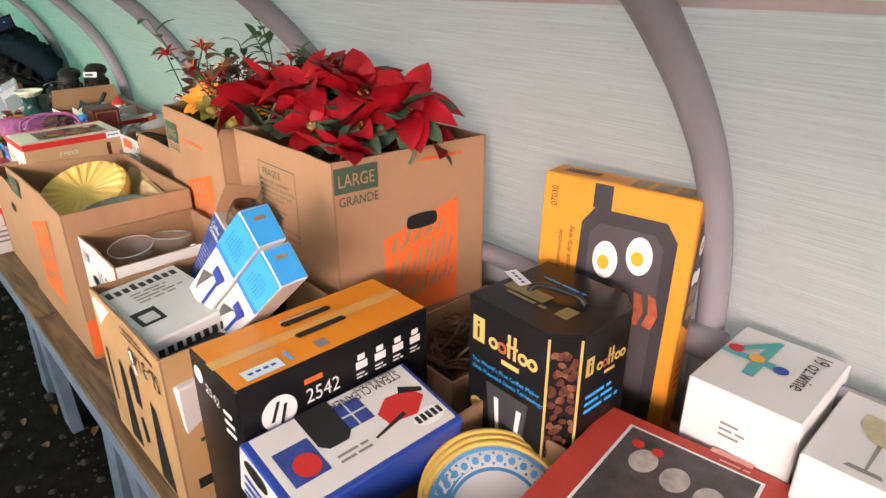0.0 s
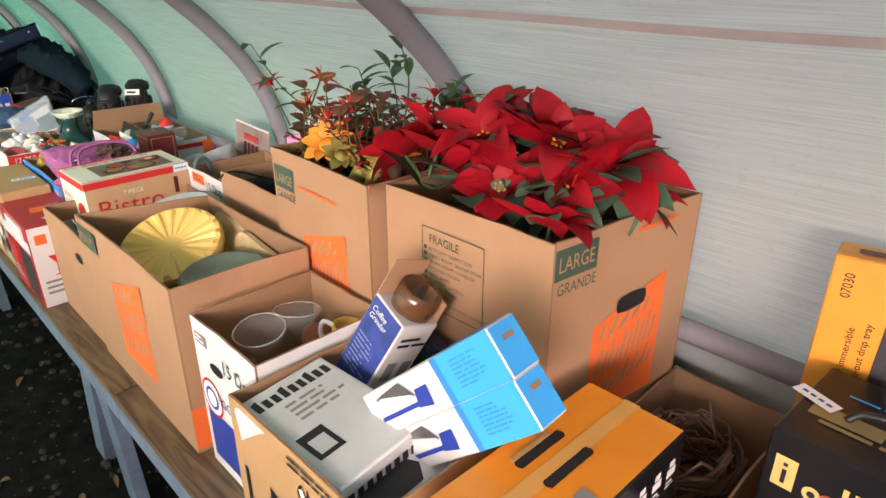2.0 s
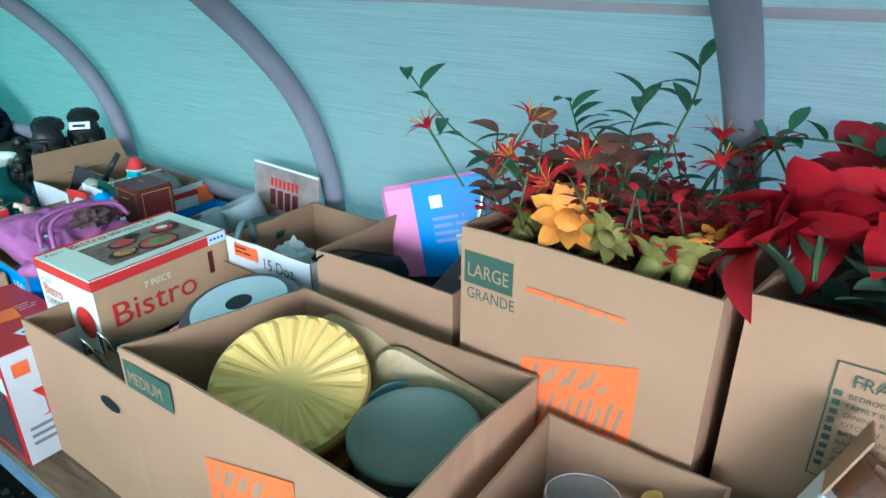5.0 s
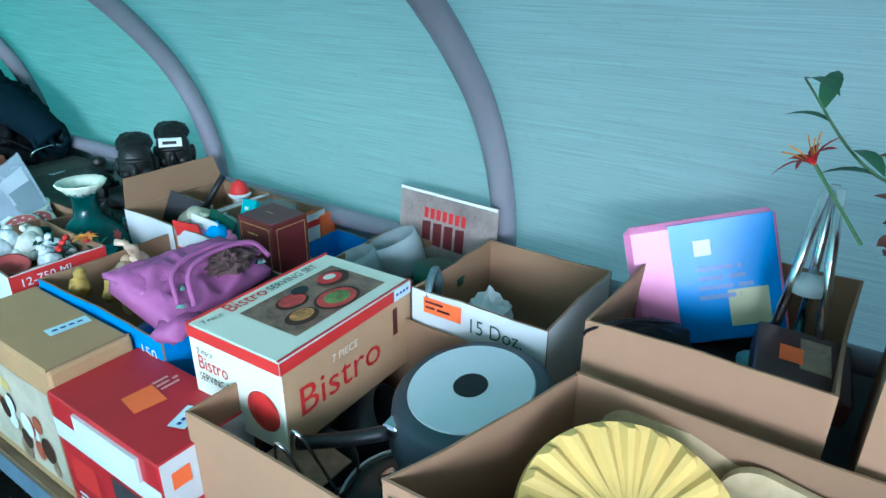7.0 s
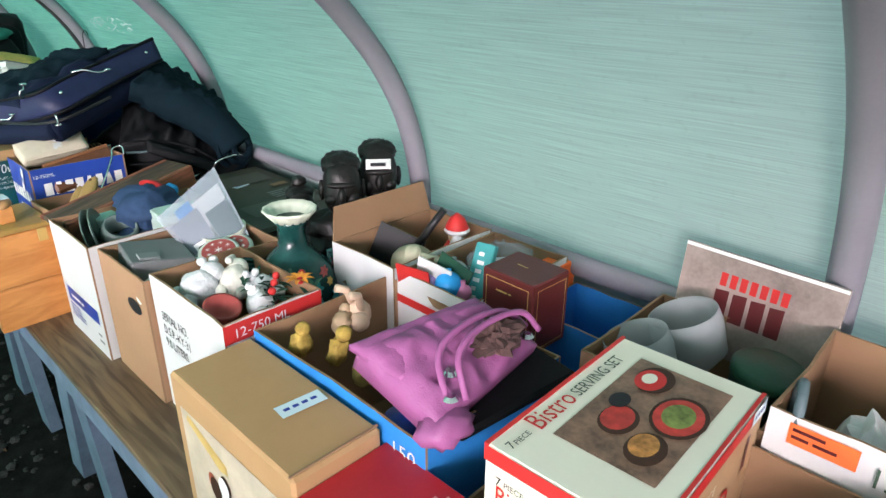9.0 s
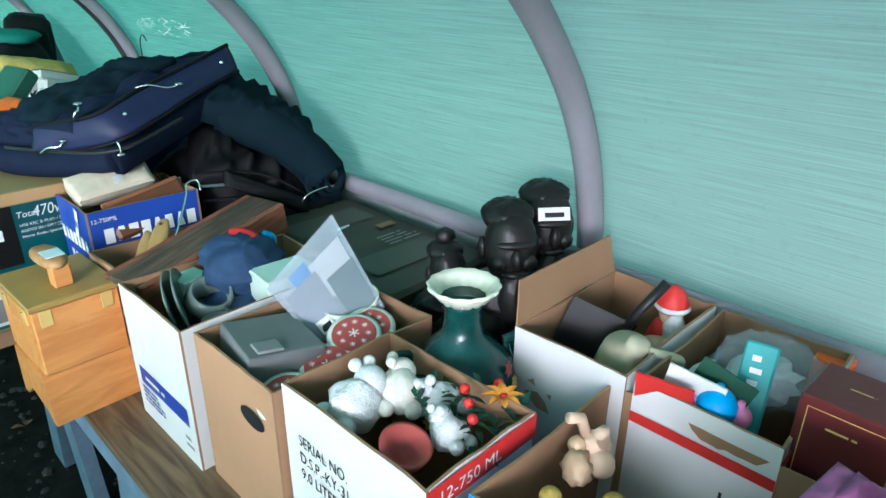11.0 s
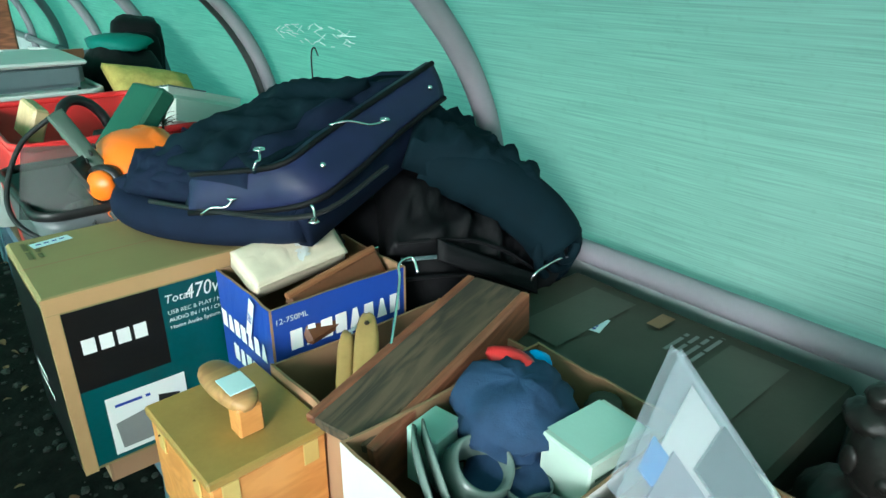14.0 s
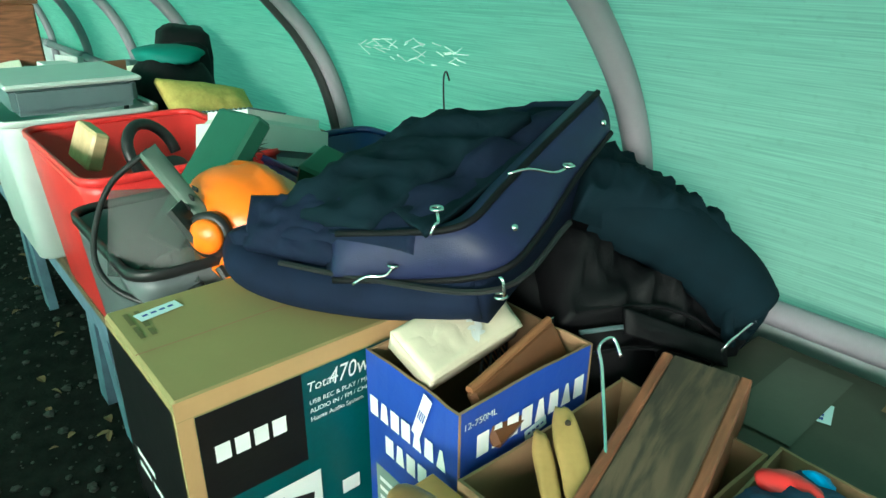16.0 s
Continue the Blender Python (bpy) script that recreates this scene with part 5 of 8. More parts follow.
rng = random.Random(21)
BRIGHTRED = mat("bright red petal", (0.48, 0.012, 0.018), 0.55, 0.4, 40)
STEMLEAF = mat("bamboo green leaf", (0.045, 0.12, 0.05), 0.6, 0.35, 25)
sprays = [((0.86, 1.86, 1.1), (0.84, 2.0, 1.3), (0.82, 2.13, 1.38), (0.79, 2.21, 1.48)), ((0.95, 1.85, 1.1), (0.98, 1.8, 1.35), (1.0, 1.76, 1.46), (1.0, 1.75, 1.53)), ((1.0, 1.8, 1.1), (1.03, 1.7, 1.36), (1.05, 1.55, 1.41), (1.05, 1.46, 1.37)),
          ((0.95, 1.9, 1.1), (0.98, 1.95, 1.32), (1.02, 1.98, 1.42)), ((1.05, 1.9, 1.1), (1.06, 1.88, 1.35), (1.05, 1.83, 1.46)), ((1.02, 1.75, 1.1), (1.05, 1.68, 1.3), (1.07, 1.62, 1.42)), ((0.9, 1.85, 1.1), (0.92, 1.85, 1.3), (0.88, 1.9, 1.4)), ((1.05, 1.8, 1.1), (1.08, 1.74, 1.3), (1.1, 1.68, 1.38))]
for pts in sprays:
    stem_spray(pts, STEMLEAF, 8, 0.075, "arching green leafy stem of artificial lilies", rng)
for x, y, z, s in ((0.82, 2.18, 1.37, 0.05), (0.84, 2.02, 1.34, 0.05), (0.85, 1.95, 1.30, 0.055), (1.0, 1.72, 1.38, 0.06), (1.03, 1.64, 1.37, 0.05), (0.86, 2.0, 1.40, 0.05), (0.88, 1.9, 1.34, 0.055), (0.95, 1.7, 1.35, 0.05)):
    lily(x, y, z, s, rng, BRIGHTRED)
for k in range(44):
    x, y = rng.uniform(0.80, 1.1), rng.uniform(1.64, 2.02)
    top = 1.25 + rng.uniform(0, 0.11) + 0.1 * (x - 0.8)
    ob, path = stem_spray(((x, y, 1.15), (x + rng.uniform(-.03, .03), y + rng.uniform(-.03, .03), 1.22), (x + rng.uniform(-.06, .06), y + rng.uniform(-.06, .06), top)), REDPETAL if k % 4 else BRIGHTRED, 16, 0.024, "small dark red blossom spray", rng, 0.75)
for k in range(34):
    x, y = rng.uniform(0.79, 0.94), rng.uniform(1.65, 2.04)
    stem_spray(((x, y, 1.18), (x, y, 1.23), (x + rng.uniform(-.04, .05), y + rng.uniform(-.05, .05), rng.uniform(1.26, 1.36))), BRIGHTRED if k % 3 else REDPETAL, 12, 0.028, "bright red small blossom spray near the rim", rng, 0.7)
for k in range(16):
    x, y, z = rng.uniform(0.82, 0.98), rng.uniform(1.82, 2.06), rng.uniform(1.28, 1.43)
    stem_spray(((x, y - 0.05, 1.15), (x, y, 1.25), (x, y, z)), RUSTLEAF, 6, 0.055, "rust brown rounded leaf stem", rng, 0.95)
for k, (x, y, z, m, s) in enumerate(((0.80, 1.89, 1.265, YELLOWPETAL, 0.055), (0.785, 1.82, 1.255, LIMEPETAL, 0.04), (0.79, 1.96, 1.235, LIMEPETAL, 0.045), (0.785, 1.74, 1.235, LIMEPETAL, 0.05), (0.80, 1.70, 1.25, LIMEPETAL, 0.045), (0.82, 1.66, 1.27, YELLOWPETAL, 0.05))):
    ob = thing("sunflower" if k == 5 else "yellow_bloom", "yellow sunflower with a dark centre" if k == 5 else "pale yellow green artificial bloom at the carton rim", "artificial flower", x, y, z, 20, -40, 40 * k, group="flowers in the second carton")
    bm = bmesh.new()
    n = 14 if k == 5 else 9
    for i in range(n):
        a = 6.283 * i / n
        leaf_bm(bm, (0.3 * s * math.cos(a), 0.3 * s * math.sin(a), 0), (math.cos(a), math.sin(a), 0.4 + 0.5 * (i % 2)), (0, 0, 1), s, s * (0.4 if k == 5 else 0.8), 0.2, 5, 0.2)
    part("petals", bm, m, ob, smooth=True)
    part("flower_centre", lathe_bm([(0.001, 0.012), (0.4 * s, 0.008), (0.42 * s, 0), (0.2 * s, -0.06)], 14), DARKBROWN if k == 5 else m, ob, smooth=True)

# ---- kitchenware in the medium carton ----
def bowl(name, label, x, y, z, prof, m, rx=0, ry=0, rz=0, wave=0, waves=12, n=48, cat="bowl"):
    ob = thing(name, label, cat, x, y, z, rx, ry, rz)
    part("bowl_body", lathe_bm(prof, n, wave=wave, waves=waves), m, ob, smooth=True)
    return ob


tub = bowl("fluted_bowl", "yellow plastic fluted bowl with its pleated lid", 0.562, 2.30, 0.825, [(0.07, 0), (0.115, 0.04), (0.135, 0.13), (0.142, 0.135), (0.14, 0.145), (0.13, 0.14)], YELLOWPLASTIC, 6, -24, 20, n=64)
bm = bmesh.new()
N = 80
c = bm.verts.new((0, 0, 0.155))
rows = []
for r, zz in ((0.03, 0.156), (0.09, 0.163), (0.128, 0.166), (0.14, 0.162), (0.144, 0.15), (0.143, 0.135)):
    rows.append([bm.verts.new((r * math.cos(6.2832 * i / N), r * math.sin(6.2832 * i / N), zz + (0.005 * (1 if i % 4 < 2 else -1) * (r / 0.13) if 0.05 < r < 0.135 else 0))) for i in range(N)])
for i in range(N):
    bm.faces.new((c, rows[0][i], rows[0][(i + 1) % N]))
    for a, b in zip(rows, rows[1:]):
        bm.faces.new((a[i], b[i], b[(i + 1) % N], a[(i + 1) % N]))
part("pleated_lid", bm, mat("yellow lid plastic", (0.78, 0.53, 0.15), 0.4, 0.05), tub)
bowl("fluted_bowl", "second yellow plastic bowl under the first", 0.566, 2.285, 0.768, [(0.07, 0), (0.12, 0.05), (0.142, 0.12), (0.14, 0.12), (0.11, 0.05)], YELLOWPLASTIC, 0, -20, 20)
pot = bowl("casserole_pot", "grey green enamel pot with a flat lid", 0.545, 2.0, 0.80, [(0.095, 0), (0.103, 0.02), (0.105, 0.16), (0.111, 0.166), (0.100, 0.176), (0.094, 0.168), (0.001, 0.168)], GREENPOT, 0, -4, 0, cat="pot")
part("pot_handle", tube_bm(smooth_path([(-0.10, 0.03, 0.13), (-0.135, 0.03, 0.135), (-0.135, -0.03, 0.135), (-0.10, -0.03, 0.13)], 5), 0.006, 8), GREENPOT, pot, smooth=True)
bowl("teal_bowl", "teal glazed bowl tipped between the boards", 0.63, 2.14, 0.83, [(0.04, 0), (0.08, 0.03), (0.095, 0.07), (0.09, 0.07), (0.07, 0.03)], TEALGLAZE, 50, -30, 0)
for k, (x, y, z, w, d) in enumerate(((0.678, 2.25, 0.815, 0.017, 0.25), (0.652, 2.07, 0.80, 0.017, 0.29))):
    ob = thing("chopping_board", "pale wooden chopping board with rounded corners", "chopping board", x, y, z, 10 * k, 8, 3, group="chopping boards")
    bm = bmesh.new()
    pts = []
    h = 0.18
    for cx, cz, a0 in ((d / 2 - 0.05, h - 0.05, 0), (-d / 2 + 0.05, h - 0.05, 90), (-d / 2 + 0.05, 0.05, 180), (d / 2 - 0.05, 0.05, 270)):
        pts += [(cx + 0.05 * math.cos(radians(a0 + q * 15)), cz + 0.05 * math.sin(radians(a0 + q * 15))) for q in range(7)]
    lo, hi = [bm.verts.new((-w / 2, a, b)) for a, b in pts], [bm.verts.new((w / 2, a, b)) for a, b in pts]
    bm.faces.new(lo), bm.faces.new(hi[::-1])
    for i in range(len(pts)):
        bm.faces.new((lo[i], lo[(i + 1) % len(pts)], hi[(i + 1) % len(pts)], hi[i]))
    part("board", bm, BREADWOOD, ob)
bowl("dinner_bowl", "pale teal bowl standing in the carton", 0.64, 2.40, 0.72, [(0.04, 0), (0.10, 0.04), (0.12, 0.09), (0.115, 0.09), (0.08, 0.03)], TEALGLAZE)

# glassware in the egg carton
def goblet(x, y, z, rx=0, ry=0, wide=0.05):
    ob = thing("glass_goblet", "clear glass dessert goblet", "glass", x, y, z, rx, ry, 0, group="glassware")
    part("rim", lathe_bm([(wide + 0.004, 0.123), (wide + 0.005, 0.125), (wide + 0.003, 0.127), (wide + 0.001, 0.125)], 28), GLASSRIM, ob, smooth=True)
    part("glass_body", lathe_bm([(0.034, 0), (0.03, 0.004), (0.006, 0.01), (0.005, 0.06), (0.02, 0.07), (wide, 0.105), (wide + 0.004, 0.125), (wide + 0.002, 0.125), (wide - 0.004, 0.105), (0.015, 0.075), (0.001, 0.072)], 28), GLASS, ob, smooth=True)


for x, y, z, rx, ry, wd in ((0.475, 1.70, 0.845, 5, -8, 0.052), (0.56, 1.72, 0.83, -6, 8, 0.05), (0.47, 1.62, 0.74, 20, 10, 0.045), (0.55, 1.63, 0.76, 10, 0, 0.045), (0.43, 1.76, 0.72, 0, 0, 0.045), (0.43, 1.66, 0.64, 0, 0, 0.045), (0.52, 1.78, 0.66, 0, 0, 0.045)):
    goblet(x, y, z, rx, ry, wd)
mug = bowl("coffee_mug", "yellow mug with a white handle", 0.635, 1.645, 0.83, [(0.036, 0), (0.04, 0.005), (0.042, 0.095), (0.038, 0.095), (0.036, 0.008), (0.001, 0.008)], YELLOWPLASTIC, 10, 10, 0, cat="mug")
part("mug_handle", tube_bm(smooth_path([(-0.02, 0.035, 0.08), (-0.03, 0.065, 0.075), (-0.03, 0.065, 0.04), (-0.02, 0.037, 0.025)], 5), 0.006, 8), WHITECARD, mug, smooth=True)
bowl("ladle_bowl", "small brown wooden dish", 0.62, 1.74, 0.84, [(0.02, 0), (0.04, 0.02), (0.042, 0.03), (0.036, 0.03)], REDWOOD, 40, 0, 0)

# ---- second stretch: pans, serving set, toys ----
pan = carton("brown carton full of saucepans and lids", 0.36, 0.815, 2.53, 2.955, 0.93, sag=0.006)
pan.disc("-x", 0.33, 0.28, 0.035, BLACKINK, sq=0.45, name="hand_hole")
fry = thing("frying_pan", "slate frying pan upside down with a bright steel base", "pan", 0.672, 2.583, 0.868, -4, -9, 0)
part("pan_body", lathe_bm([(0.152, 0), (0.155, 0.006), (0.138, 0.07), (0.125, 0.085), (0.001, 0.086)], 48), PANGREY, fry, smooth=True)
part("steel_base", lathe_bm([(0.109, 0.086), (0.107, 0.090), (0.001, 0.0905)], 48), STEEL, fry, "bright steel base")
part("maker_mark", lathe_bm([(0.03, 0.0908), (0.028, 0.092), (0.001, 0.092)], 24), BLACKPLASTIC, fry)
part("handle_collar", box_bm(0.028, 0.03, 0.024, 0.004, (-0.112, 0.085, 0.045)), CHROME, fry)
part("pan_handle", tube_bm(smooth_path([(-0.125, 0.09, 0.055), (-0.16, 0.14, 0.05), (-0.20, 0.23, 0.035)], 5), 0.013, 10), BLACKPLASTIC, fry, smooth=True)
for k, (x, y, z, r, rx, ry) in enumerate(((0.525, 2.645, 0.78, 0.10, 0, -12), (0.495, 2.75, 0.70, 0.11, 0, 10))):
    lid = thing("pan_lid", "glass pan lid with a steel knob", "pan lid", x, y, z, rx, ry, 0, group="pan lids")
    part("lid_glass", lathe_bm([(r, 0), (r * 0.96, 0.006), (r * 0.6, 0.022), (0.001, 0.03)], 40), mat("smoked lid", (0.05, 0.065, 0.065), 0.12, 0.1), lid, smooth=True)
    part("lid_rim", lathe_bm([(r, -0.003), (r + 0.004, 0.0), (r + 0.003, 0.006), (r - 0.002, 0.007)], 40), STEEL, lid, smooth=True)
    part("knob", lathe_bm([(0.008, 0.028), (0.01, 0.04), (0.022, 0.046), (0.023, 0.058), (0.016, 0.064), (0.001, 0.064)], 20), CHROME, lid, smooth=True)
pot = bowl("saucepan", "dark saucepan with a wire handle", 0.48, 2.83, 0.70, [(0.085, 0), (0.09, 0.005), (0.092, 0.11), (0.088, 0.11), (0.085, 0.01), (0.001, 0.01)], NONSTICK, 10, 0, 0, cat="pan")
part("label_card", box_bm(0.10, 0.12, 0.004, 0.001, (0.0, 0, 0.115)), FOODTAN, pot, "printed paper card")
rack = thing("wire_rack", "bent chrome wire utensil rest", "rack", 0.43, 2.78, 0.83)
for s in (0, 0.035):
    part("wire", tube_bm(smooth_path([(s, 0.05, -0.05), (s - 0.02, 0.02, 0.06), (s - 0.03, 0.0, 0.09), (s - 0.02, -0.02, 0.06), (s + 0.01, -0.05, -0.05)], 5), 0.003, 6), CHROME, rack, smooth=True)
bowl("saucepan", "dark saucepan lying in the carton", 0.66, 2.86, 0.72, [(0.06, 0), (0.075, 0.005), (0.078, 0.09), (0.074, 0.09), (0.07, 0.01), (0.001, 0.01)], NONSTICK, 60, 0, 30, cat="pan")

# bistro set
bi = closed_box("cream and red bistro serving set box with food photo", "kitchenware box", 0.365, 0.235, 0.19, 0.643, 2.957, 0.822, 0, 0, 1.5, CREAM, {"-y": mat("tan print", (0.50, 0.32, 0.17), 0.45)}, name="serving_set_box")
bi.word("top", "7", 0.012, 0.20, 0.02, GREENINK)
bi.word("top", "PIECE", 0.024, 0.20, 0.013, GREENINK)
bi.word("top", "Bistro", 0.068, 0.195, 0.046, REDINK, stretch=0.85)
bi.word("top", "SERVING SET", 0.17, 0.197, 0.028, GREENINK, stretch=0.82)
bi.rect("top", 0.075, 0.035, 0.325, 0.18, mat("food photo brown", (0.20, 0.12, 0.08), 0.4, 0.7, 30), "printed_photo")
for u, v, r, m in ((0.13, 0.075, 0.036, DARKBROWN), (0.135, 0.08, 0.026, mat("roast print", (0.45, 0.2, 0.05), 0.4, 0.7, 60)), (0.16, 0.13, 0.036, DARKBROWN), (0.163, 0.133, 0.03, FOODRED), (0.22, 0.07, 0.052, DARKBROWN), (0.22, 0.071, 0.045, FOODRED), (0.222, 0.072, 0.03, mat("salad green print", (0.16, 0.22, 0.05), 0.4, 0.6, 60)), (0.28, 0.135, 0.038, DARKBROWN), (0.275, 0.14, 0.03, REDINK), (0.278, 0.143, 0.015, CREAM), (0.20, 0.15, 0.02, BLACKINK)):
    bi.disc("top", u, v, r, m, "printed_photo", 0.002 + 0.0004 * len(bi.ob.children) * 0.3, 0.72)
bi.rect("-y", 0.0, 0.165, 0.365, 0.189, REDINK), bi.rect("-x", 0.0, 0.165, 0.235, 0.189, REDINK)
bi.poly("top", [[(0.001, 0.001), (0.364, 0.001), (0.364, 0.007), (0.001, 0.007)]], REDINK)
bi.word("-x", "7", 0.02, 0.135, 0.02, BLACKINK), bi.word("-x", "PIECE", 0.034, 0.137, 0.013, BLACKINK)
bi.word("-x", "Bistro", 0.02, 0.105, 0.042, REDINK, stretch=0.8)
bi.word("-x", "SERVING SET", 0.02, 0.08, 0.023, BLACKINK, stretch=0.75)
bi.disc("-x", 0.185, 0.075, 0.04, FOODRED), bi.disc("-x", 0.185, 0.085, 0.026, REDINK, lift=0.002)
bi.word("-y", "7 PIECE", 0.12, 0.125, 0.022, CREAM), bi.word("-y", "Bistro", 0.03, 0.06, 0.085, REDINK, stretch=1.1)
bi.rect("-y", 0.30, 0.09, 0.315, 0.15, MAROON)
price_tag(bi, "-y", 0.305, 0.165, 0.055, 0.026)
part("edge_trim", box_bm(0.367, 0.006, 0.004, 0, (0, 0.115, 0.188)), REDINK, bi.ob)
inner_sup = carton("low carton holding up the serving set box", 0.50, 0.81, 2.965, 3.15, 0.82, sag=0)

# red box of wine glasses
rb = closed_box("torn red and white box of stemmed glasses", "glassware box", 0.19, 0.35, 0.30, 0.385, 3.12, T, 0, 0, 0, REDCARD, {"-y": WHITECARD}, name="wine_glass_box")
rb.rect("-x", 0.001, 0.20, 0.349, 0.245, WHITECARD)
rb.rect("-x", 0.18, 0.02, 0.33, 0.19, mat("dark photo", (0.06, 0.055, 0.06))), rb.rect("-x", 0.03, 0.1, 0.12, 0.17, REDINK)
rb.lines("-x", 0.03, 0.07, 0.12, 3, 0.014, WHITEINK, 0.002)
rb.rect("-y", 0.02, 0.235, 0.055, 0.27, ORANGE)
for u in (0.07, 0.13):
    rb.poly("-y", [[(u - 0.024, 0.19), (u + 0.024, 0.19), (u + 0.003, 0.16), (u + 0.003, 0.12), (u + 0.018, 0.115), (u - 0.018, 0.115), (u - 0.003, 0.12), (u - 0.003, 0.16)]], REDINK, "printed_photo", 0.002)
rb.lines("-y", 0.02, 0.09, 0.15, 3, 0.02, GREYINK), rb.lines("-y", 0.07, 0.26, 0.07, 3, 0.011, GREYINK)
rb.poly("top", [[(0.055, 0.15), (0.115, 0.14), (0.125, 0.205), (0.065, 0.21)]], ORANGE)
rb.lines("top", 0.125, 0.2, 0.05, 3, 0.014, mat("pink script print", (0.7, 0.35, 0.3)), 0.002)
price_tag(rb, "top", 0.08, 0.04, 0.06, 0.035, 20)
part("torn_flap", box_bm(0.006, 0.2, 0.05, 0, (-0.098, -0.02, 0.24)), WHITECARD, rb.ob, "torn white card edge")

# second egg carton
d2 = carton("white egg carton box with cans and bags", 0.82, 1.13, 2.53, 2.835, 1.0, out=WHITECARD)
d2.word("-x", "15 Doz.", 0.135, 0.375, 0.045, GREENINK, stretch=0.85), d2.rect("-x", 0.03, 0.385, 0.12, 0.42, ORANGE)
d2.lines("-x", 0.035, 0.408, 0.07, 2, 0.012, MAROON, 0.002)
ob = thing("crumpled_bag", "crumpled white plastic bag", "plastic bag", 0.93, 2.72, 0.86)
part("bag_body", blob_bm(0.12, 0.10, 0.11, 3, 0.4, 9, 18, 2, folds=0.5), WHITECARD, ob)
for x, y in ((0.99, 2.62), (1.05, 2.60), (1.02, 2.70), (0.95, 2.6)):
    bowl("glass_tumbler", "clear glass jar in the egg carton", x, y, 0.80, [(0.03, 0), (0.032, 0.09), (0.03, 0.09), (0.028, 0.005)], GLASS, cat="glass")
ob = thing("cable", "looped black rubber cable over the carton edge", "cable", 0.835, 2.80, 0.97)
part("cable_loop", tube_bm(smooth_path([(0, 0.0, -0.06), (-0.005, 0.0, 0.03), (0.03, 0.01, 0.06), (0.06, 0.02, 0.02), (0.05, 0.02, -0.06)], 6), 0.008, 8), SLATE, ob, smooth=True)

# carton behind the flowers
pp = carton("brown carton with toys and packaged tablecloth", 0.76, 1.18, 2.085, 2.44, 1.085, sag=0.008)
bp = closed_box("pink cloth in a blue and clear plastic package", "package", 0.035, 0.27, 0.24, 1.06, 2.295, 0.945, -14, 14, 22, PINK, name="tablecloth_pack", bevel=0.012)
bp.rect("-x", 0.08, 0.006, 0.262, 0.234, mat("bright blue card", (0.01, 0.22, 0.62), 0.3, 0.1))
bp.rect("-x", 0.12, 0.17, 0.15, 0.2, WHITEINK, lift=0.002), bp.rect("-x", 0.17, 0.03, 0.24, 0.10, mat("cream sticker", (0.6, 0.58, 0.35), 0.5), lift=0.002)
bp.lines("-x", 0.12, 0.14, 0.12, 4, 0.018, mat("pale blue print", (0.35, 0.45, 0.7)), 0.002)
bag = thing("drawstring_bag", "small black nylon drawstring bag", "bag", 0.85, 2.36, 0.93)
part("bag_body", blob_bm(0.16, 0.15, 0.13, 5, 0.15, 6, 24, 2.2, folds=0.15), BLACKCLOTH, bag, smooth=True)
part("drawstring", tube_bm(smooth_path([(-0.05, 0.05, 0.10), (-0.09, 0.08, 0.13), (-0.07, 0.03, 0.16), (0.0, 0.0, 0.135), (0.06, -0.03, 0.11)], 6), 0.003, 6), BLACKCLOTH, bag)
ch = closed_box("dark brown chocolate gift box with an orange sticker", "gift box", 0.15, 0.14, 0.05, 0.93, 2.145, 0.985, 6, -8, 8, mat("dark chocolate card", (0.055, 0.024, 0.02), 0.35), name="gift_box")
ch.rect("top", 0.06, 0.07, 0.10, 0.105, ORANGE), ch.rect("top", 0.05, 0.03, 0.13, 0.075, FOODTAN, lift=0.001)
tr = thing("photo_tripod", "chrome toy tripod standing in the carton", "tripod", 1.02, 2.16, 0.95)
for a in (0, 2.1, 4.2):
    part("leg", tube_bm([(0.05 * math.cos(a), 0.05 * math.sin(a), 0), (0.01 * math.cos(a), 0.01 * math.sin(a), 0.34)], 0.008, 8), CHROME, tr, smooth=True)
    part("foot", lathe_bm([(0.001, 0), (0.03, 0), (0.035, 0.02), (0.012, 0.035), (0.001, 0.036)], 14, (0.055 * math.cos(a), 0.055 * math.sin(a), 0)), TEALGLAZE, tr, smooth=True)
part("head", lathe_bm([(0.001, 0.15), (0.03, 0.16), (0.03, 0.18), (0.001, 0.19)], 14), GREYPLASTIC, tr, smooth=True)
# one flat dark slab fills the carton's width below the goods
part("fill", box_bm(0.40, 0.33, 0.02, 0, (0, 0, 0.35)), BLACKCLOTH, pp.ob, "flat dark slab across the carton under the goods")

# glass shades and the printed poster
gs = carton("brown carton with frosted lamp shades and a green tin", 0.84, 1.16, 2.84, 3.165, 0.94, sag=0.004)
for x, y, z, r in ((0.955, 3.07, 0.845, 0.064), (1.06, 3.03, 0.865, 0.07)):
    ob = thing("frosted_lampshade", "frosted white glass lamp shade", "lamp shade", x, y, z, -20, -10, 0, group="glass shades")
    part("shade_glass", lathe_bm([(0.03, 0), (r * 0.9, 0.03), (r, 0.09), (r * 0.95, 0.12), (r * 0.93, 0.12), (r * 0.97, 0.09), (0.028, 0.006)], 32), FROST, ob, smooth=True)
tin = bowl("round_tin", "dark green round tin with a lid", 0.99, 2.895, 0.84, [(0.055, 0), (0.058, 0.005), (0.058, 0.10), (0.062, 0.102), (0.062, 0.12), (0.055, 0.125), (0.001, 0.125)], GREENCASE, 4, 0, 0, cat="tin")
po = closed_box("printed horror poster card standing in the carton", "poster", 0.006, 0.31, 0.22, 1.145, 2.985, 0.85, 0, 6, -4, mat("misty photo print", (0.34, 0.27, 0.24), 0.3, 0.55, 7), name="poster_card", bevel=0.001)
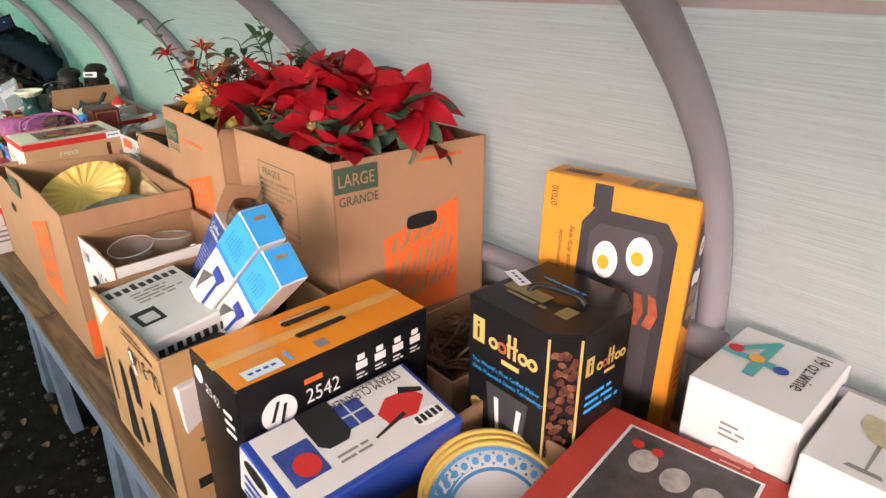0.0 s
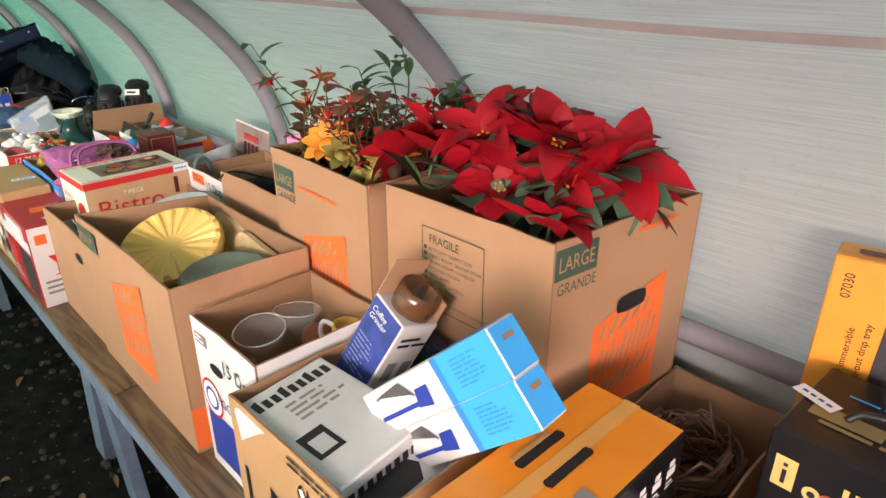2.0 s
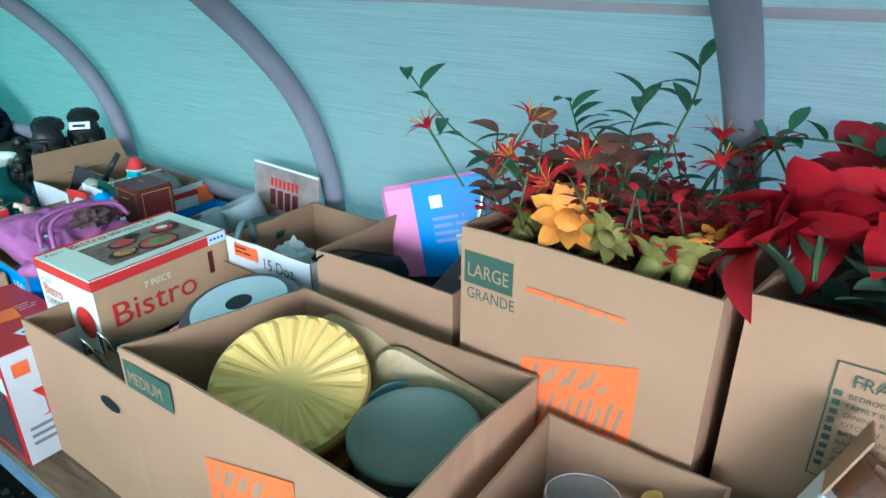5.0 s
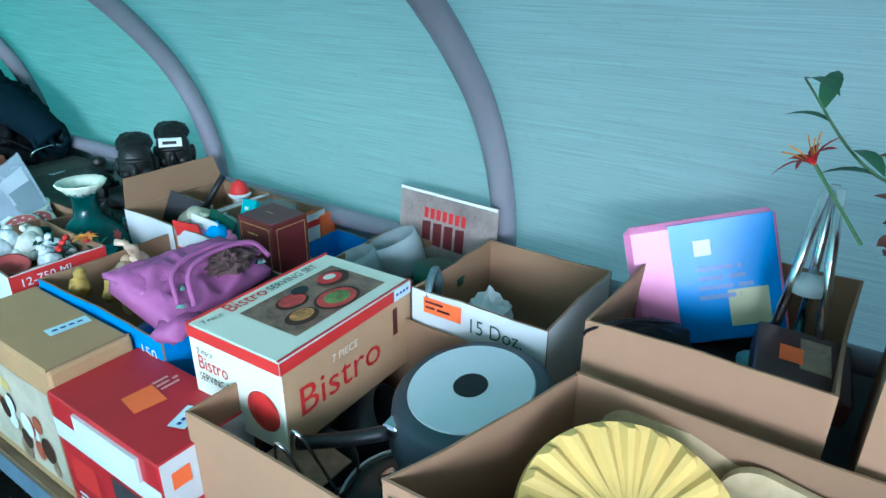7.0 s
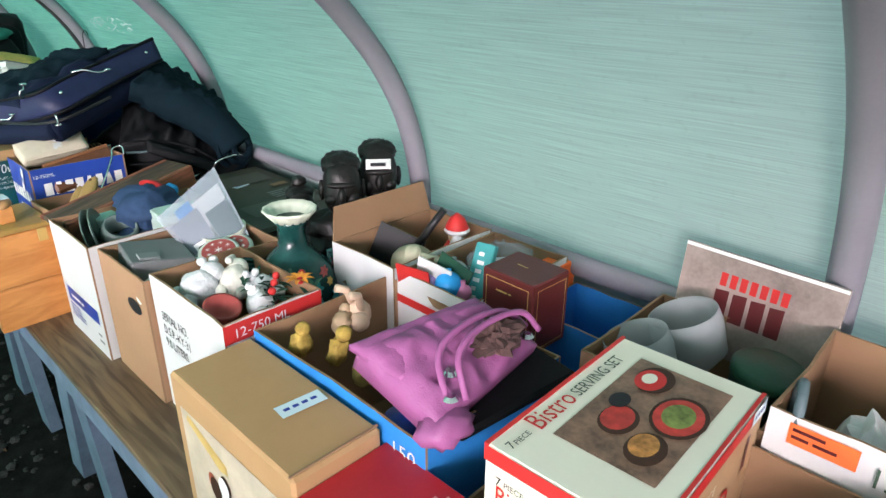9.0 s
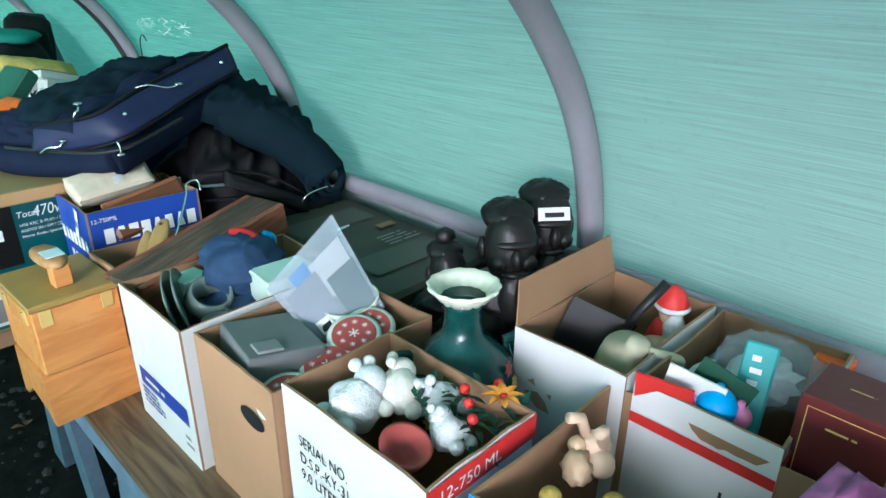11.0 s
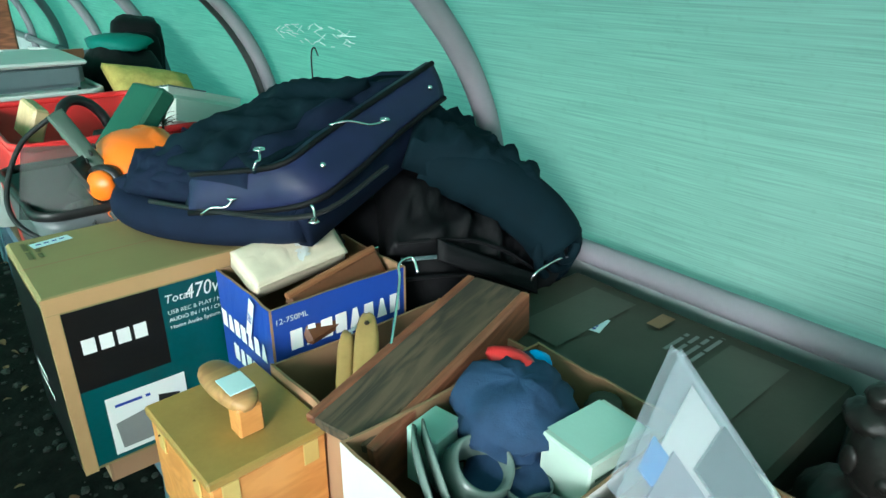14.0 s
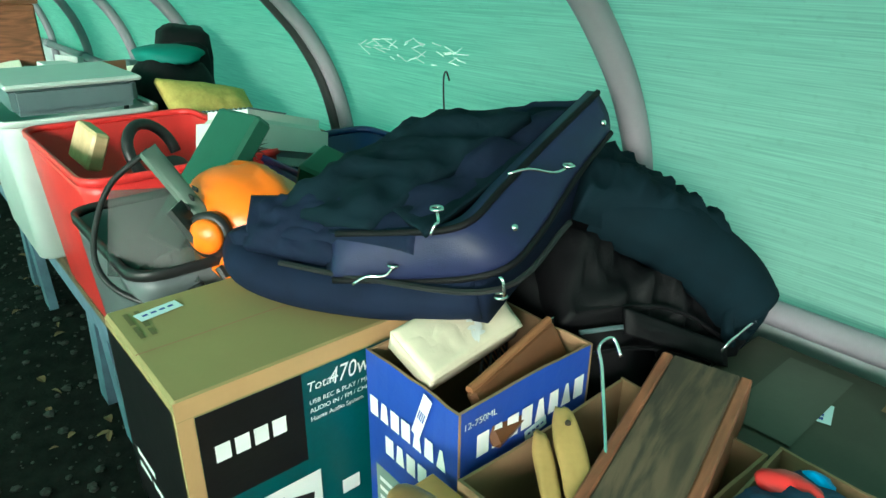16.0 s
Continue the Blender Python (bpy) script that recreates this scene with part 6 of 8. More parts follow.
po.poly("-x", [[(0.001, 0.212), (0.309, 0.212), (0.309, 0.219), (0.001, 0.219)]], WHITEINK)
for k in range(7):
    u = 0.085 + 0.02 * k
    po.poly("-x", [[(u, 0.15), (u + 0.013, 0.15), (u + 0.014, 0.178), (u, 0.178)]], REDINK, "printed_mark")
for k in range(4):
    u = 0.08 + 0.036 * k
    po.poly("-x", [[(u, 0.08), (u + 0.028, 0.08), (u + 0.028, 0.143), (u, 0.14)]], MAROON, "printed_mark")

# tan box with a farm picture
tb = closed_box("tan carton with a country scene printed on the front", "cardboard box", 0.17, 0.40, 0.33, 0.385, 3.495, T, 0, 0, 0, TANCARD, name="picture_box", bevel=0.006)
tb.rect("-x", 0.03, 0.03, 0.37, 0.27, mat("cream picture print", (0.52, 0.45, 0.34), 0.5, 0.2, 18))
rngp = random.Random(3)
for k in range(16):
    tb.disc("-x", rngp.uniform(0.12, 0.35), rngp.uniform(0.05, 0.17), rngp.uniform(0.012, 0.026), (FOODTAN, WHITEINK, BACON, DARKBROWN)[k % 4], "printed_photo", 0.0016 + 0.0002 * k, 1.3)
tb.poly("-x", [[(0.05, 0.25), (0.16, 0.20), (0.19, 0.205), (0.19, 0.225), (0.06, 0.265)]], GOLDINK, "printed_photo", 0.002)
price_tag(tb, "top", 0.07, 0.13, 0.085, 0.035, -5)
part("top_fold", box_bm(0.168, 0.004, 0.003, 0, (0, -0.19, 0.33)), CARDEDGE, tb.ob)

# blue box of small things
bb = carton("blue printed shallow carton with figurines and a handbag", 0.475, 0.83, 3.20, 3.69, 0.915, out=mat("mid blue card", (0.02, 0.22, 0.60), 0.4, 0.1), sag=0.006)
bb.disc("-x", 0.16, 0.28, 0.04, BLACKINK, sq=0.6), bb.rect("-x", 0.02, 0.20, 0.47, 0.23, REDINK), bb.word("-x", "150", 0.41, 0.29, 0.04, WHITEINK), bb.disc("-x", 0.16, 0.28, 0.025, WHITEINK, lift=0.002)
hb = thing("handbag", "mauve leather handbag with studded handle", "handbag", 0.63, 3.29, 0.93)
def hbp(x, y, z):
    return (x - 0.63, y - 3.29, z - 0.93)
part("bag_body", pad_bm(hbp(0.50, 3.20, 0.925), hbp(0.79, 3.235, 0.925), hbp(0.745, 3.33, 0.995), hbp(0.485, 3.375, 0.99), 0.045, 0.026, 2, 0.018, 26), PURPLE, hb, smooth=True)
part("bag_flap", pad_bm(hbp(0.50, 3.28, 0.985), hbp(0.755, 3.27, 0.985), hbp(0.745, 3.345, 1.012), hbp(0.48, 3.385, 1.008), 0.012, 0.012, 4, 0.008), PURPLE, hb, "folded over top edge", smooth=True)
for a, b in ((0.0, 0.0), (0.02, -0.025)):
    part("bag_handle", tube_bm(smooth_path([hbp(0.535 + a, 3.215 + b, 0.965), hbp(0.56 + a, 3.255 + b, 1.02), hbp(0.64 + a, 3.27 + b, 1.035), hbp(0.73 + a, 3.265 + b, 1.025), hbp(0.775 + a * 0.3, 3.245 + b, 0.985)], 6), 0.0058, 8), PURPLE, hb, smooth=True)
for a in ((0.54, 3.21, 0.962), (0.765, 3.235, 0.968), (0.565, 3.235, 0.985), (0.745, 3.25, 0.992)):
    part("buckle", lathe_bm([(0.008, 0), (0.014, 0.004), (0.008, 0.010)], 14, hbp(*a)), CHROME, hb)
part("bag_tassel", blob_bm(0.10, 0.07, 0.05, 9, 0.4, 9, 16, 2, hbp(0.52, 3.20, 0.905), 0.3), PURPLE, hb, smooth=True)
ob = thing("fur_pompom", "dark brown fur pompom on the bag", "pompom", 0.69, 3.245, 0.972)
part("fur", blob_bm(0.10, 0.08, 0.05, 6, 0.5, 14, 24, 2, folds=0.8), mat("brown fur", (0.09, 0.05, 0.045), 0.95, 0.5, 60), ob)
ob = thing("black_folder", "black leatherette wallet lying under the handbag", "wallet", 0.68, 3.24, 0.90, 0, -4, -10)
part("wallet_body", box_bm(0.26, 0.16, 0.02, 0.006), BLACKCLOTH, ob)
for k, (x, y, z, m, s) in enumerate(((0.52, 3.60, 0.87, mat("ochre straw", (0.36, 0.24, 0.05), 0.8, 0.5, 60), 0.036), (0.56, 3.55, 0.86, mat("ochre straw", (0.36, 0.24, 0.05)), 0.04), (0.55, 3.46, 0.86, mat("straw", (0.42, 0.30, 0.10), 0.8, 0.4, 50), 0.04), (0.63, 3.62, 0.87, SKIN, 0.035))):
    ob = thing("figurine", "small yellow straw figurine in the blue carton" if k < 3 else "small beige doll figurine", "figurine", x, y, z, 20 * k, 10, 40 * k, group="figurines")
    bm = blob_bm(s * 1.3, s, s * 1.6, k, 0.4, 9, 18, 2, folds=0.4)
    bmesh.ops.create_uvsphere(bm, u_segments=14, v_segments=8, radius=s * 0.42, matrix=Matrix.Translation((0, 0, s * 1.75)))
    part("figurine_body", bm, m, ob, smooth=True)
ob = thing("doll", "small sitting cherub doll of beige resin", "doll", 0.715, 3.635, 0.865, 0, -30, 0)
bm = blob_bm(0.05, 0.05, 0.06, 2, 0.1, 4, 16, 2)
bmesh.ops.create_uvsphere(bm, u_segments=16, v_segments=10, radius=0.022, matrix=Matrix.Translation((-0.02, -0.02, 0.03)))
for s in (-1, 1):
    tube_bm([(0, s * 0.012, 0.04), (0.01, s * 0.02, 0.085), (-0.005, s * 0.025, 0.105)], 0.009, 8, bm)
part("doll_body", bm, mat("pale doll resin", (0.58, 0.42, 0.30), 0.4), ob, smooth=True)
ob = thing("blue_tin", "dark blue round tin between the cartons", "tin", 0.515, 3.29, 0.86)
part("tin_body", lathe_bm([(0.03, 0), (0.035, 0.005), (0.035, 0.04), (0.001, 0.045)], 20), BLUEINK, ob, smooth=True)

# maroon cube and tea carton
mb = closed_box("maroon gift box with gold lines", "gift box", 0.115, 0.135, 0.16, 0.912, 3.352, 0.86, 0, 0, -2, MAROON, name="gift_box")
for f, w in (("-x", 0.135), ("-y", 0.115)):
    mb.poly(f, [[(0.012, 0.012), (w - 0.012, 0.012), (w - 0.012, 0.0135), (0.012, 0.0135)], [(0.012, 0.145), (w - 0.012, 0.145), (w - 0.012, 0.1465), (0.012, 0.1465)], [(0.012, 0.012), (0.0135, 0.012), (0.0135, 0.146), (0.012, 0.146)], [(w - 0.0135, 0.012), (w - 0.012, 0.012), (w - 0.012, 0.146), (w - 0.0135, 0.146)]], GOLDINK)
mb.lines("-x", 0.04, 0.12, 0.06, 1, 0.008, GOLDINK), mb.lines("top_l", 0.045, 0.055, 0.05, 1, 0.008, GOLDINK)
wb = carton("white tea carton with red stripe, full of ornaments", 0.82, 1.165, 3.415, 3.645, 0.945, out=WHITECARD)
wb.rect("-y", 0.0, 0.335, 0.345, 0.355, REDINK), wb.word("-y", "ku Bai", 0.20, 0.25, 0.06, BLACKINK, stretch=0.7), wb.rect("-x", 0.0, 0.30, 0.23, 0.32, REDINK), wb.word("-x", "1 R", 0.15, 0.22, 0.05, BLACKINK)
p = closed_box("teal narrow card box sticking up", "small box", 0.02, 0.05, 0.17, 0.91, 3.50, 0.85, 0, 25, 10, TEALINK, name="card_box")
p.lines("-x", 0.015, 0.14, 0.02, 6, 0.02, WHITEINK)
for k, (x, y, z, r, m) in enumerate(((0.87, 3.53, 0.90, 0.032, SKYINK), (0.865, 3.58, 0.88, 0.036, mat("lilac glass", (0.35, 0.25, 0.5), 0.2)), (0.93, 3.57, 0.89, 0.035, GREYPLASTIC), (0.885, 3.50, 0.90, 0.02, PINK))):
    ob = thing("glass_bauble", "shiny round christmas bauble", "bauble", x, y, z, group="baubles")
    part("bauble_body", lathe_bm([(0.001, 0)] + [(r * math.sin(a * 0.314), r * (1 - math.cos(a * 0.314))) for a in range(1, 10)] + [(0.006, 2 * r), (0.006, 2 * r + 0.008), (0.001, 2 * r + 0.008)], 20), m, ob, smooth=True)
for k in range(3):
    c = closed_box("christmas card in red and green print", "greeting card", 0.004, 0.09, 0.11, 0.84 + 0.018 * k, 3.60 - 0.02 * k, 0.86 + 0.01 * k, 10 * k, -10 + 8 * k, 10, (REDINK, WHITECARD, GREENCASE)[k], name="greeting_card", bevel=0)
    c.rect("-x", 0.01, 0.01, 0.08, 0.06, (WHITEINK, REDINK, REDINK)[k])
ob = thing("plastic_pack", "clear plastic bag of white ornaments", "plastic bag", 1.04, 3.52, 0.87)
part("bag_film", blob_bm(0.17, 0.16, 0.11, 8, 0.4, 8, 20, 2.2, folds=0.4), PLASTIC, ob)
part("contents", blob_bm(0.12, 0.11, 0.07, 8, 0.4, 8, 16, 2.2), WHITEFUR, ob)
blb = carton("open blue printed shoe carton by the wall", 0.99, 1.19, 3.19, 3.40, 0.875, out=mat("mid blue card", (0.02, 0.22, 0.60)), inner=mat("mid blue card", (0.02, 0.22, 0.60)))
p = closed_box("bright orange small carton by the rail", "small box", 0.06, 0.06, 0.36, 1.165, 3.44, T, 0, 0, 0, ORANGE, name="card_box")

# white carton with a standing flap
wf = carton("white carton lined brown, with a raised flap", 0.82, 1.17, 3.66, 3.89, 0.945, out=WHITECARD)
flap(wf, "+y", 0.085, 8)
wf.poly("-x", [[(0.03, 0.25), (0.06, 0.26), (0.08, 0.245), (0.09, 0.225), (0.06, 0.225)], [(0.035, 0.275), (0.05, 0.285), (0.055, 0.27)], [(0.08, 0.265), (0.092, 0.268), (0.09, 0.255)]], FOODTAN, "printed_patch")
wf.poly("-x", [[(0.15, 0.22), (0.175, 0.225), (0.18, 0.205), (0.155, 0.2)]], FOODTAN)
sa = thing("santa_ornament", "santa ornament with red coat and white beard", "ornament", 1.10, 3.72, 0.80, 0, 0, 20)
part("coat", lathe_bm([(0.05, 0), (0.055, 0.03), (0.035, 0.10), (0.025, 0.115), (0.001, 0.118)], 20), REDINK, sa, smooth=True)
part("head", blob_bm(0.05, 0.05, 0.055, 1, 0.1, 4, 16, 2, (0, 0, 0.105)), SKIN, sa, smooth=True)
part("beard", blob_bm(0.045, 0.05, 0.09, 2, 0.3, 8, 16, 2, (-0.022, -0.012, 0.05), 0.2), WHITEFUR, sa, smooth=True)
part("hat", lathe_bm([(0.03, 0.145), (0.032, 0.155), (0.02, 0.18), (0.001, 0.195)], 16), REDINK, sa, smooth=True)
part("hat_band", lathe_bm([(0.028, 0.138), (0.035, 0.146), (0.03, 0.156), (0.026, 0.15)], 16), WHITEFUR, sa, smooth=True)
jug = bowl("stone_jug", "beige stoneware jug lying on its side", 0.955, 3.74, 0.85, [(0.04, 0), (0.055, 0.02), (0.055, 0.07), (0.02, 0.10), (0.02, 0.12), (0.001, 0.12)], mat("cream stoneware", (0.50, 0.47, 0.33), 0.45, 0.1), 20, -25, 10, cat="jug")
part("jug_handle", tube_bm(smooth_path([(0.0, -0.02, 0.115), (0.01, -0.07, 0.12), (0.02, -0.075, 0.08), (0.01, -0.05, 0.05)], 6), 0.009, 8), mat("cream stoneware", (0.5, 0.47, 0.33)), jug, smooth=True)
bowl("gourd", "round beige wooden gourd", 1.01, 3.70, 0.84, [(0.001, 0), (0.03, 0.01), (0.042, 0.04), (0.03, 0.07), (0.001, 0.08)], SKIN, cat="ornament")
kn = thing("kitchen_knife", "black cleaver with a wooden block", "knife", 0.95, 3.82, 0.86, 20, 10, 30)
part("blade", box_bm(0.004, 0.13, 0.10, 0.001), BLACKPLASTIC, kn)
part("knife_handle", tube_bm([(0, -0.05, 0.09), (0.0, -0.06, 0.14), (0, -0.075, 0.2)], 0.010, 8), BLACKPLASTIC, kn, smooth=True)
part("wood_block", box_bm(0.04, 0.10, 0.03, 0.003, (0.05, 0, 0.05)), BREADWOOD, kn)

# white carton of plush toys
cm = carton("white liquor carton with plush toys and garlands", 0.425, 0.66, 3.72, 4.06, 0.93, out=WHITECARD)
cm.word("-y", "12-750 ML", 0.02, 0.325, 0.03, WHITEINK, lift=0.003), cm.rect("-y", 0.0, 0.315, 0.235, 0.358, REDINK)
cm.word("-x", "SERIAL NO.", 0.04, 0.26, 0.032, BLACKINK, stretch=0.8), cm.word("-x", "D.S.P.-KY-31", 0.04, 0.225, 0.032, BLACKINK, stretch=0.8), cm.word("-x", "9.0 LITERS", 0.04, 0.19, 0.032, BLACKINK, stretch=0.8), cm.lines("-x", 0.04, 0.10, 0.1, 3, 0.02, GREYINK)
for k, (x, y, z, s, m) in enumerate(((0.49, 3.96, 0.86, 0.09, WHITEFUR), (0.56, 3.93, 0.87, 0.075, mat("cream plush", (0.60, 0.60, 0.52), 0.95, 0.2, 60)), (0.55, 3.80, 0.87, 0.06, WHITEFUR), (0.61, 3.86, 0.86, 0.07, WHITEFUR))):
    ob = thing("plush_toy", "small white plush animal in the carton", "soft toy", x, y, z, 10 * k, 10, 50 * k, group="plush toys")
    bm = blob_bm(s, s, s, k, 0.25, 6, 20, 2)
    for dx, dy, dz, r in ((0.3, 0.0, 0.85, 0.32), (0.15, 0.28, 1.1, 0.13), (0.45, 0.25, 1.1, 0.13), (-0.45, 0.3, 0.3, 0.2), (-0.45, -0.3, 0.3, 0.2)):
        bmesh.ops.create_uvsphere(bm, u_segments=14, v_segments=8, radius=s * r, matrix=Matrix.Translation((dx * s, dy * s, dz * s)))
    part("toy_body", bm, m, ob, smooth=True)
bowl("red_pot", "dark red pottery dish", 0.475, 3.83, 0.875, [(0.02, 0), (0.035, 0.03), (0.04, 0.05), (0.034, 0.05), (0.012, 0.02)], CLAYRED, 20, 0, 0)
gar = thing("garland", "green christmas garland with gold bows and berries", "garland", 0.62, 3.80, 0.90)
bm = bmesh.new()
for k in range(60):
    a = rng.uniform(0, 6.28)
    leaf_bm(bm, (rng.uniform(-0.06, 0.05), rng.uniform(-0.06, 0.10), rng.uniform(-0.02, 0.03)), (math.cos(a), math.sin(a), rng.uniform(0, 1)), (0, 0, 1), 0.035, 0.012, 0.2, 4)
part("needles", bm, GREENCASE, gar)
for k in range(5):
    part("berry", blob_bm(0.018, 0.018, 0.018, k, 0.1, 3, 10, 2, (-0.05 + 0.024 * k, 0.03 * (k % 3) - 0.03, 0.03)), REDINK, gar, smooth=True)
bm = bmesh.new()
for k in range(8):
    leaf_bm(bm, (0.02, -0.03, 0.04), (math.cos(k * .785), math.sin(k * .785), 0.4), (0, 0, 1), 0.035, 0.016, 0.3, 4)
part("bow", bm, YELLOWPETAL, gar)

# brown carton with lidded tins
br = carton("brown carton with grey boxes and snowflake tins", 0.41, 0.78, 4.07, 4.345, 0.91, sag=0.004)
br.disc("-x", 0.20, 0.25, 0.04, BLACKINK, sq=0.5, name="hand_hole")
g1 = closed_box("grey card box with a tuck lid", "small box", 0.15, 0.16, 0.12, 0.50, 4.24, 0.79, 0, 8, -10, mat("grey card", (0.17, 0.18, 0.18), 0.5), name="grey_box")
part("lid_tuck", box_bm(0.05, 0.04, 0.006, 0.002, (-0.03, -0.05, 0.12)), mat("grey card light", (0.25, 0.26, 0.26), 0.5), g1.ob)
for k, (x, y, z) in enumerate(((0.475, 4.125, 0.85), (0.575, 4.14, 0.86), (0.655, 4.16, 0.885), (0.70, 4.17, 0.88))):
    ob = bowl("snowflake_tin", "white tub with red snowflake lid", x, y, z - 0.05, [(0.04, 0), (0.05, 0.05), (0.054, 0.052), (0.054, 0.062), (0.047, 0.066), (0.001, 0.066)], mat("pale mint plastic", (0.60, 0.68, 0.60), 0.35), 14, -14, 0, cat="tub")
    ob["group"] = "snowflake tubs"
    part("lid_print", lathe_bm([(0.044, 0.0665), (0.042, 0.068), (0.001, 0.068)], 24), CLAYRED, ob, "red lid with white snowflakes")
    bm = bmesh.new()
    for q in range(9):
        cx, cy = (0, 0) if q == 0 else (0.028 * math.cos(q * .785), 0.028 * math.sin(q * .785))
        s = 0.011 if q == 0 else 0.006
        for a in range(3):
            d = Vector((math.cos(a * 1.047), math.sin(a * 1.047), 0)) * s
            e = Vector((-d.y, d.x, 0)) * 0.12
            c = Vector((cx, cy, 0.0688))
            bm.faces.new([bm.verts.new(c + v) for v in (d + e, d - e, -d - e, -d + e)])
    part("snowflakes", bm, WHITEINK, ob)
bowl("ceramic_bowl", "cream ceramic bowl in the carton", 0.72, 4.25, 0.85, [(0.03, 0), (0.055, 0.03), (0.065, 0.06), (0.06, 0.06), (0.045, 0.025)], IVORY, 0, -10, 0)
zb = thing("zip_bag", "clear zip bag with a white card and grey wallet", "plastic bag", 0.66, 4.29, 0.92)
def zbp(u, v, lift=0.0):
    """A spot on the leaning bag: u across, v up."""
    p0, p1, p2, p3 = Vector((0.615, 4.235, 0.845)), Vector((0.755, 4.19, 0.895)), Vector((0.775, 4.385, 1.045)), Vector((0.565, 4.33, 0.955))
    c = (p0 * (1 - u) + p1 * u) * (1 - v) + (p3 * (1 - u) + p2 * u) * v
    return c + Vector((-0.44, -0.84, 0.30)) * lift - Vector((0.66, 4.29, 0.92))


def zslab(name, u0, v0, u1, v1, lift, thick, material, label=""):
    part(name, pad_bm(zbp(u0, v0, lift), zbp(u1, v0, lift), zbp(u1, v1, lift), zbp(u0, v1, lift), thick, 0.002, 3, 0.001, 6), material, zb, label)


zslab("bag_film", 0, 0, 1, 1, 0.012, 0.004, PLASTIC)
zslab("bag_back", 0, 0, 1, 1, -0.012, 0.003, PLASTIC)
zslab("white_card", 0.42, 0.36, 0.93, 0.80, -0.002, 0.003, WHITECARD)
zslab("blue_flap", 0.22, 0.45, 0.45, 0.88, 0.000, 0.003, mat("bright blue card", (0.01, 0.22, 0.62)))
zslab("wallet", 0.55, 0.06, 0.95, 0.55, 0.004, 0.012, SLATE, "slate grey wallet")
zslab("grey_sheet", 0.06, 0.05, 0.5, 0.72, 0.002, 0.005, mat("lilac grey sleeve", (0.22, 0.22, 0.28), 0.3, 0.2))
zslab("barcode_label", 0.14, 0.08, 0.34, 0.26, 0.018, 0.001, WHITEINK)
zslab("printed_lines", 0.17, 0.11, 0.31, 0.20, 0.0195, 0.0006, BLACKINK)
part("bag_seal", tube_bm([zbp(0.98, -0.02), zbp(0.98, 1.0)], 0.003, 6), PLASTIC, zb)

# white printed carton with crockery
wc = carton("white printed carton with plates, a cap and boxes", 0.39, 0.81, 4.365, 4.66, 0.91, out=WHITECARD)
wc.rect("-x", 0.03, 0.10, 0.27, 0.145, BLUEINK), wc.lines("-x", 0.06, 0.117, 0.15, 1, 0.02, WHITEINK, 0.002), wc.lines("-x", 0.03, 0.085, 0.12, 4, 0.012, BLUEINK), wc.poly("-x", [[(0.10, 0.25), (0.11, 0.25), (0.115, 0.21), (0.1, 0.21)]], WHITEINK), wc.lines("-x", 0.24, 0.06, 0.04, 2, 0.02, GREYINK)
for k in range(2):
    bowl("glass_plate", "grey green glass plate standing on edge", 0.46 + 0.02 * k, 4.56, 0.86, [(0.001, 0), (0.06, 0.002), (0.085, 0.012), (0.083, 0.015), (0.06, 0.006), (0.001, 0.005)], mat("grey green glass", (0.15, 0.20, 0.18), 0.2, 0.1), 74, 10 * k, 60, cat="plate")
bowl("glass_bowl", "smoked green glass bowl", 0.53, 4.54, 0.84, [(0.03, 0), (0.055, 0.03), (0.045, 0.065), (0.04, 0.065), (0.03, 0.01)], mat("grey green glass", (0.24, 0.31, 0.28)), 30, 0, 0)
for x, y in ((0.50, 4.43), (0.57, 4.46), (0.55, 4.41)):
    bowl("glass_tumbler", "green tinted glass tumbler", x, y, 0.80, [(0.028, 0), (0.034, 0.07), (0.032, 0.07), (0.026, 0.005)], mat("green grey glass", (0.10, 0.14, 0.13), 0.12), cat="glass")
cap = thing("baseball_cap", "crumpled navy blue cap with a red patch", "cap", 0.635, 4.565, 0.855, 8, -4, 20)
part("crown", blob_bm(0.19, 0.18, 0.12, 4, 0.25, 7, 32, 2.1, folds=0.25), DENIM, cap, smooth=True)
part("brim", pad_bm((-0.16, -0.09, 0.0), (-0.03, -0.11, 0.03), (-0.03, 0.03, 0.03), (-0.15, 0.02, -0.02), 0.008, 0.01, 1, 0.006, 12), DENIM, cap, smooth=True)
part("patch", blob_bm(0.05, 0.09, 0.035, 7, 0.2, 6, 16, 2, (0.05, 0.03, 0.082)), REDPLASTIC, cap, smooth=True)
part("badge", blob_bm(0.04, 0.05, 0.04, 9, 0.2, 6, 14, 2, (0.095, 0.0, 0.06)), SKYINK, cap, smooth=True)
p = closed_box("pale mint tea box in the carton", "small box", 0.13, 0.09, 0.16, 0.665, 4.423, 0.775, 0, 0, -4, mat("mint card", (0.48, 0.60, 0.52), 0.5, 0.06), name="tea_box")
p.rect("top", 0.01, 0.01, 0.12, 0.09, MINT), p.lines("-y", 0.01, 0.13, 0.1, 3, 0.012, GREENINK)
closed_box("pale mint card box behind the cap", "small box", 0.07, 0.06, 0.10, 0.53, 4.615, 0.80, 0, 0, 10, MINT, name="tea_box")
bowl("tin_jar", "small dark tin beside the cap", 0.765, 4.48, 0.84, [(0.03, 0), (0.032, 0.05), (0.026, 0.055), (0.026, 0.065), (0.001, 0.065)], OLIVE, cat="tin")

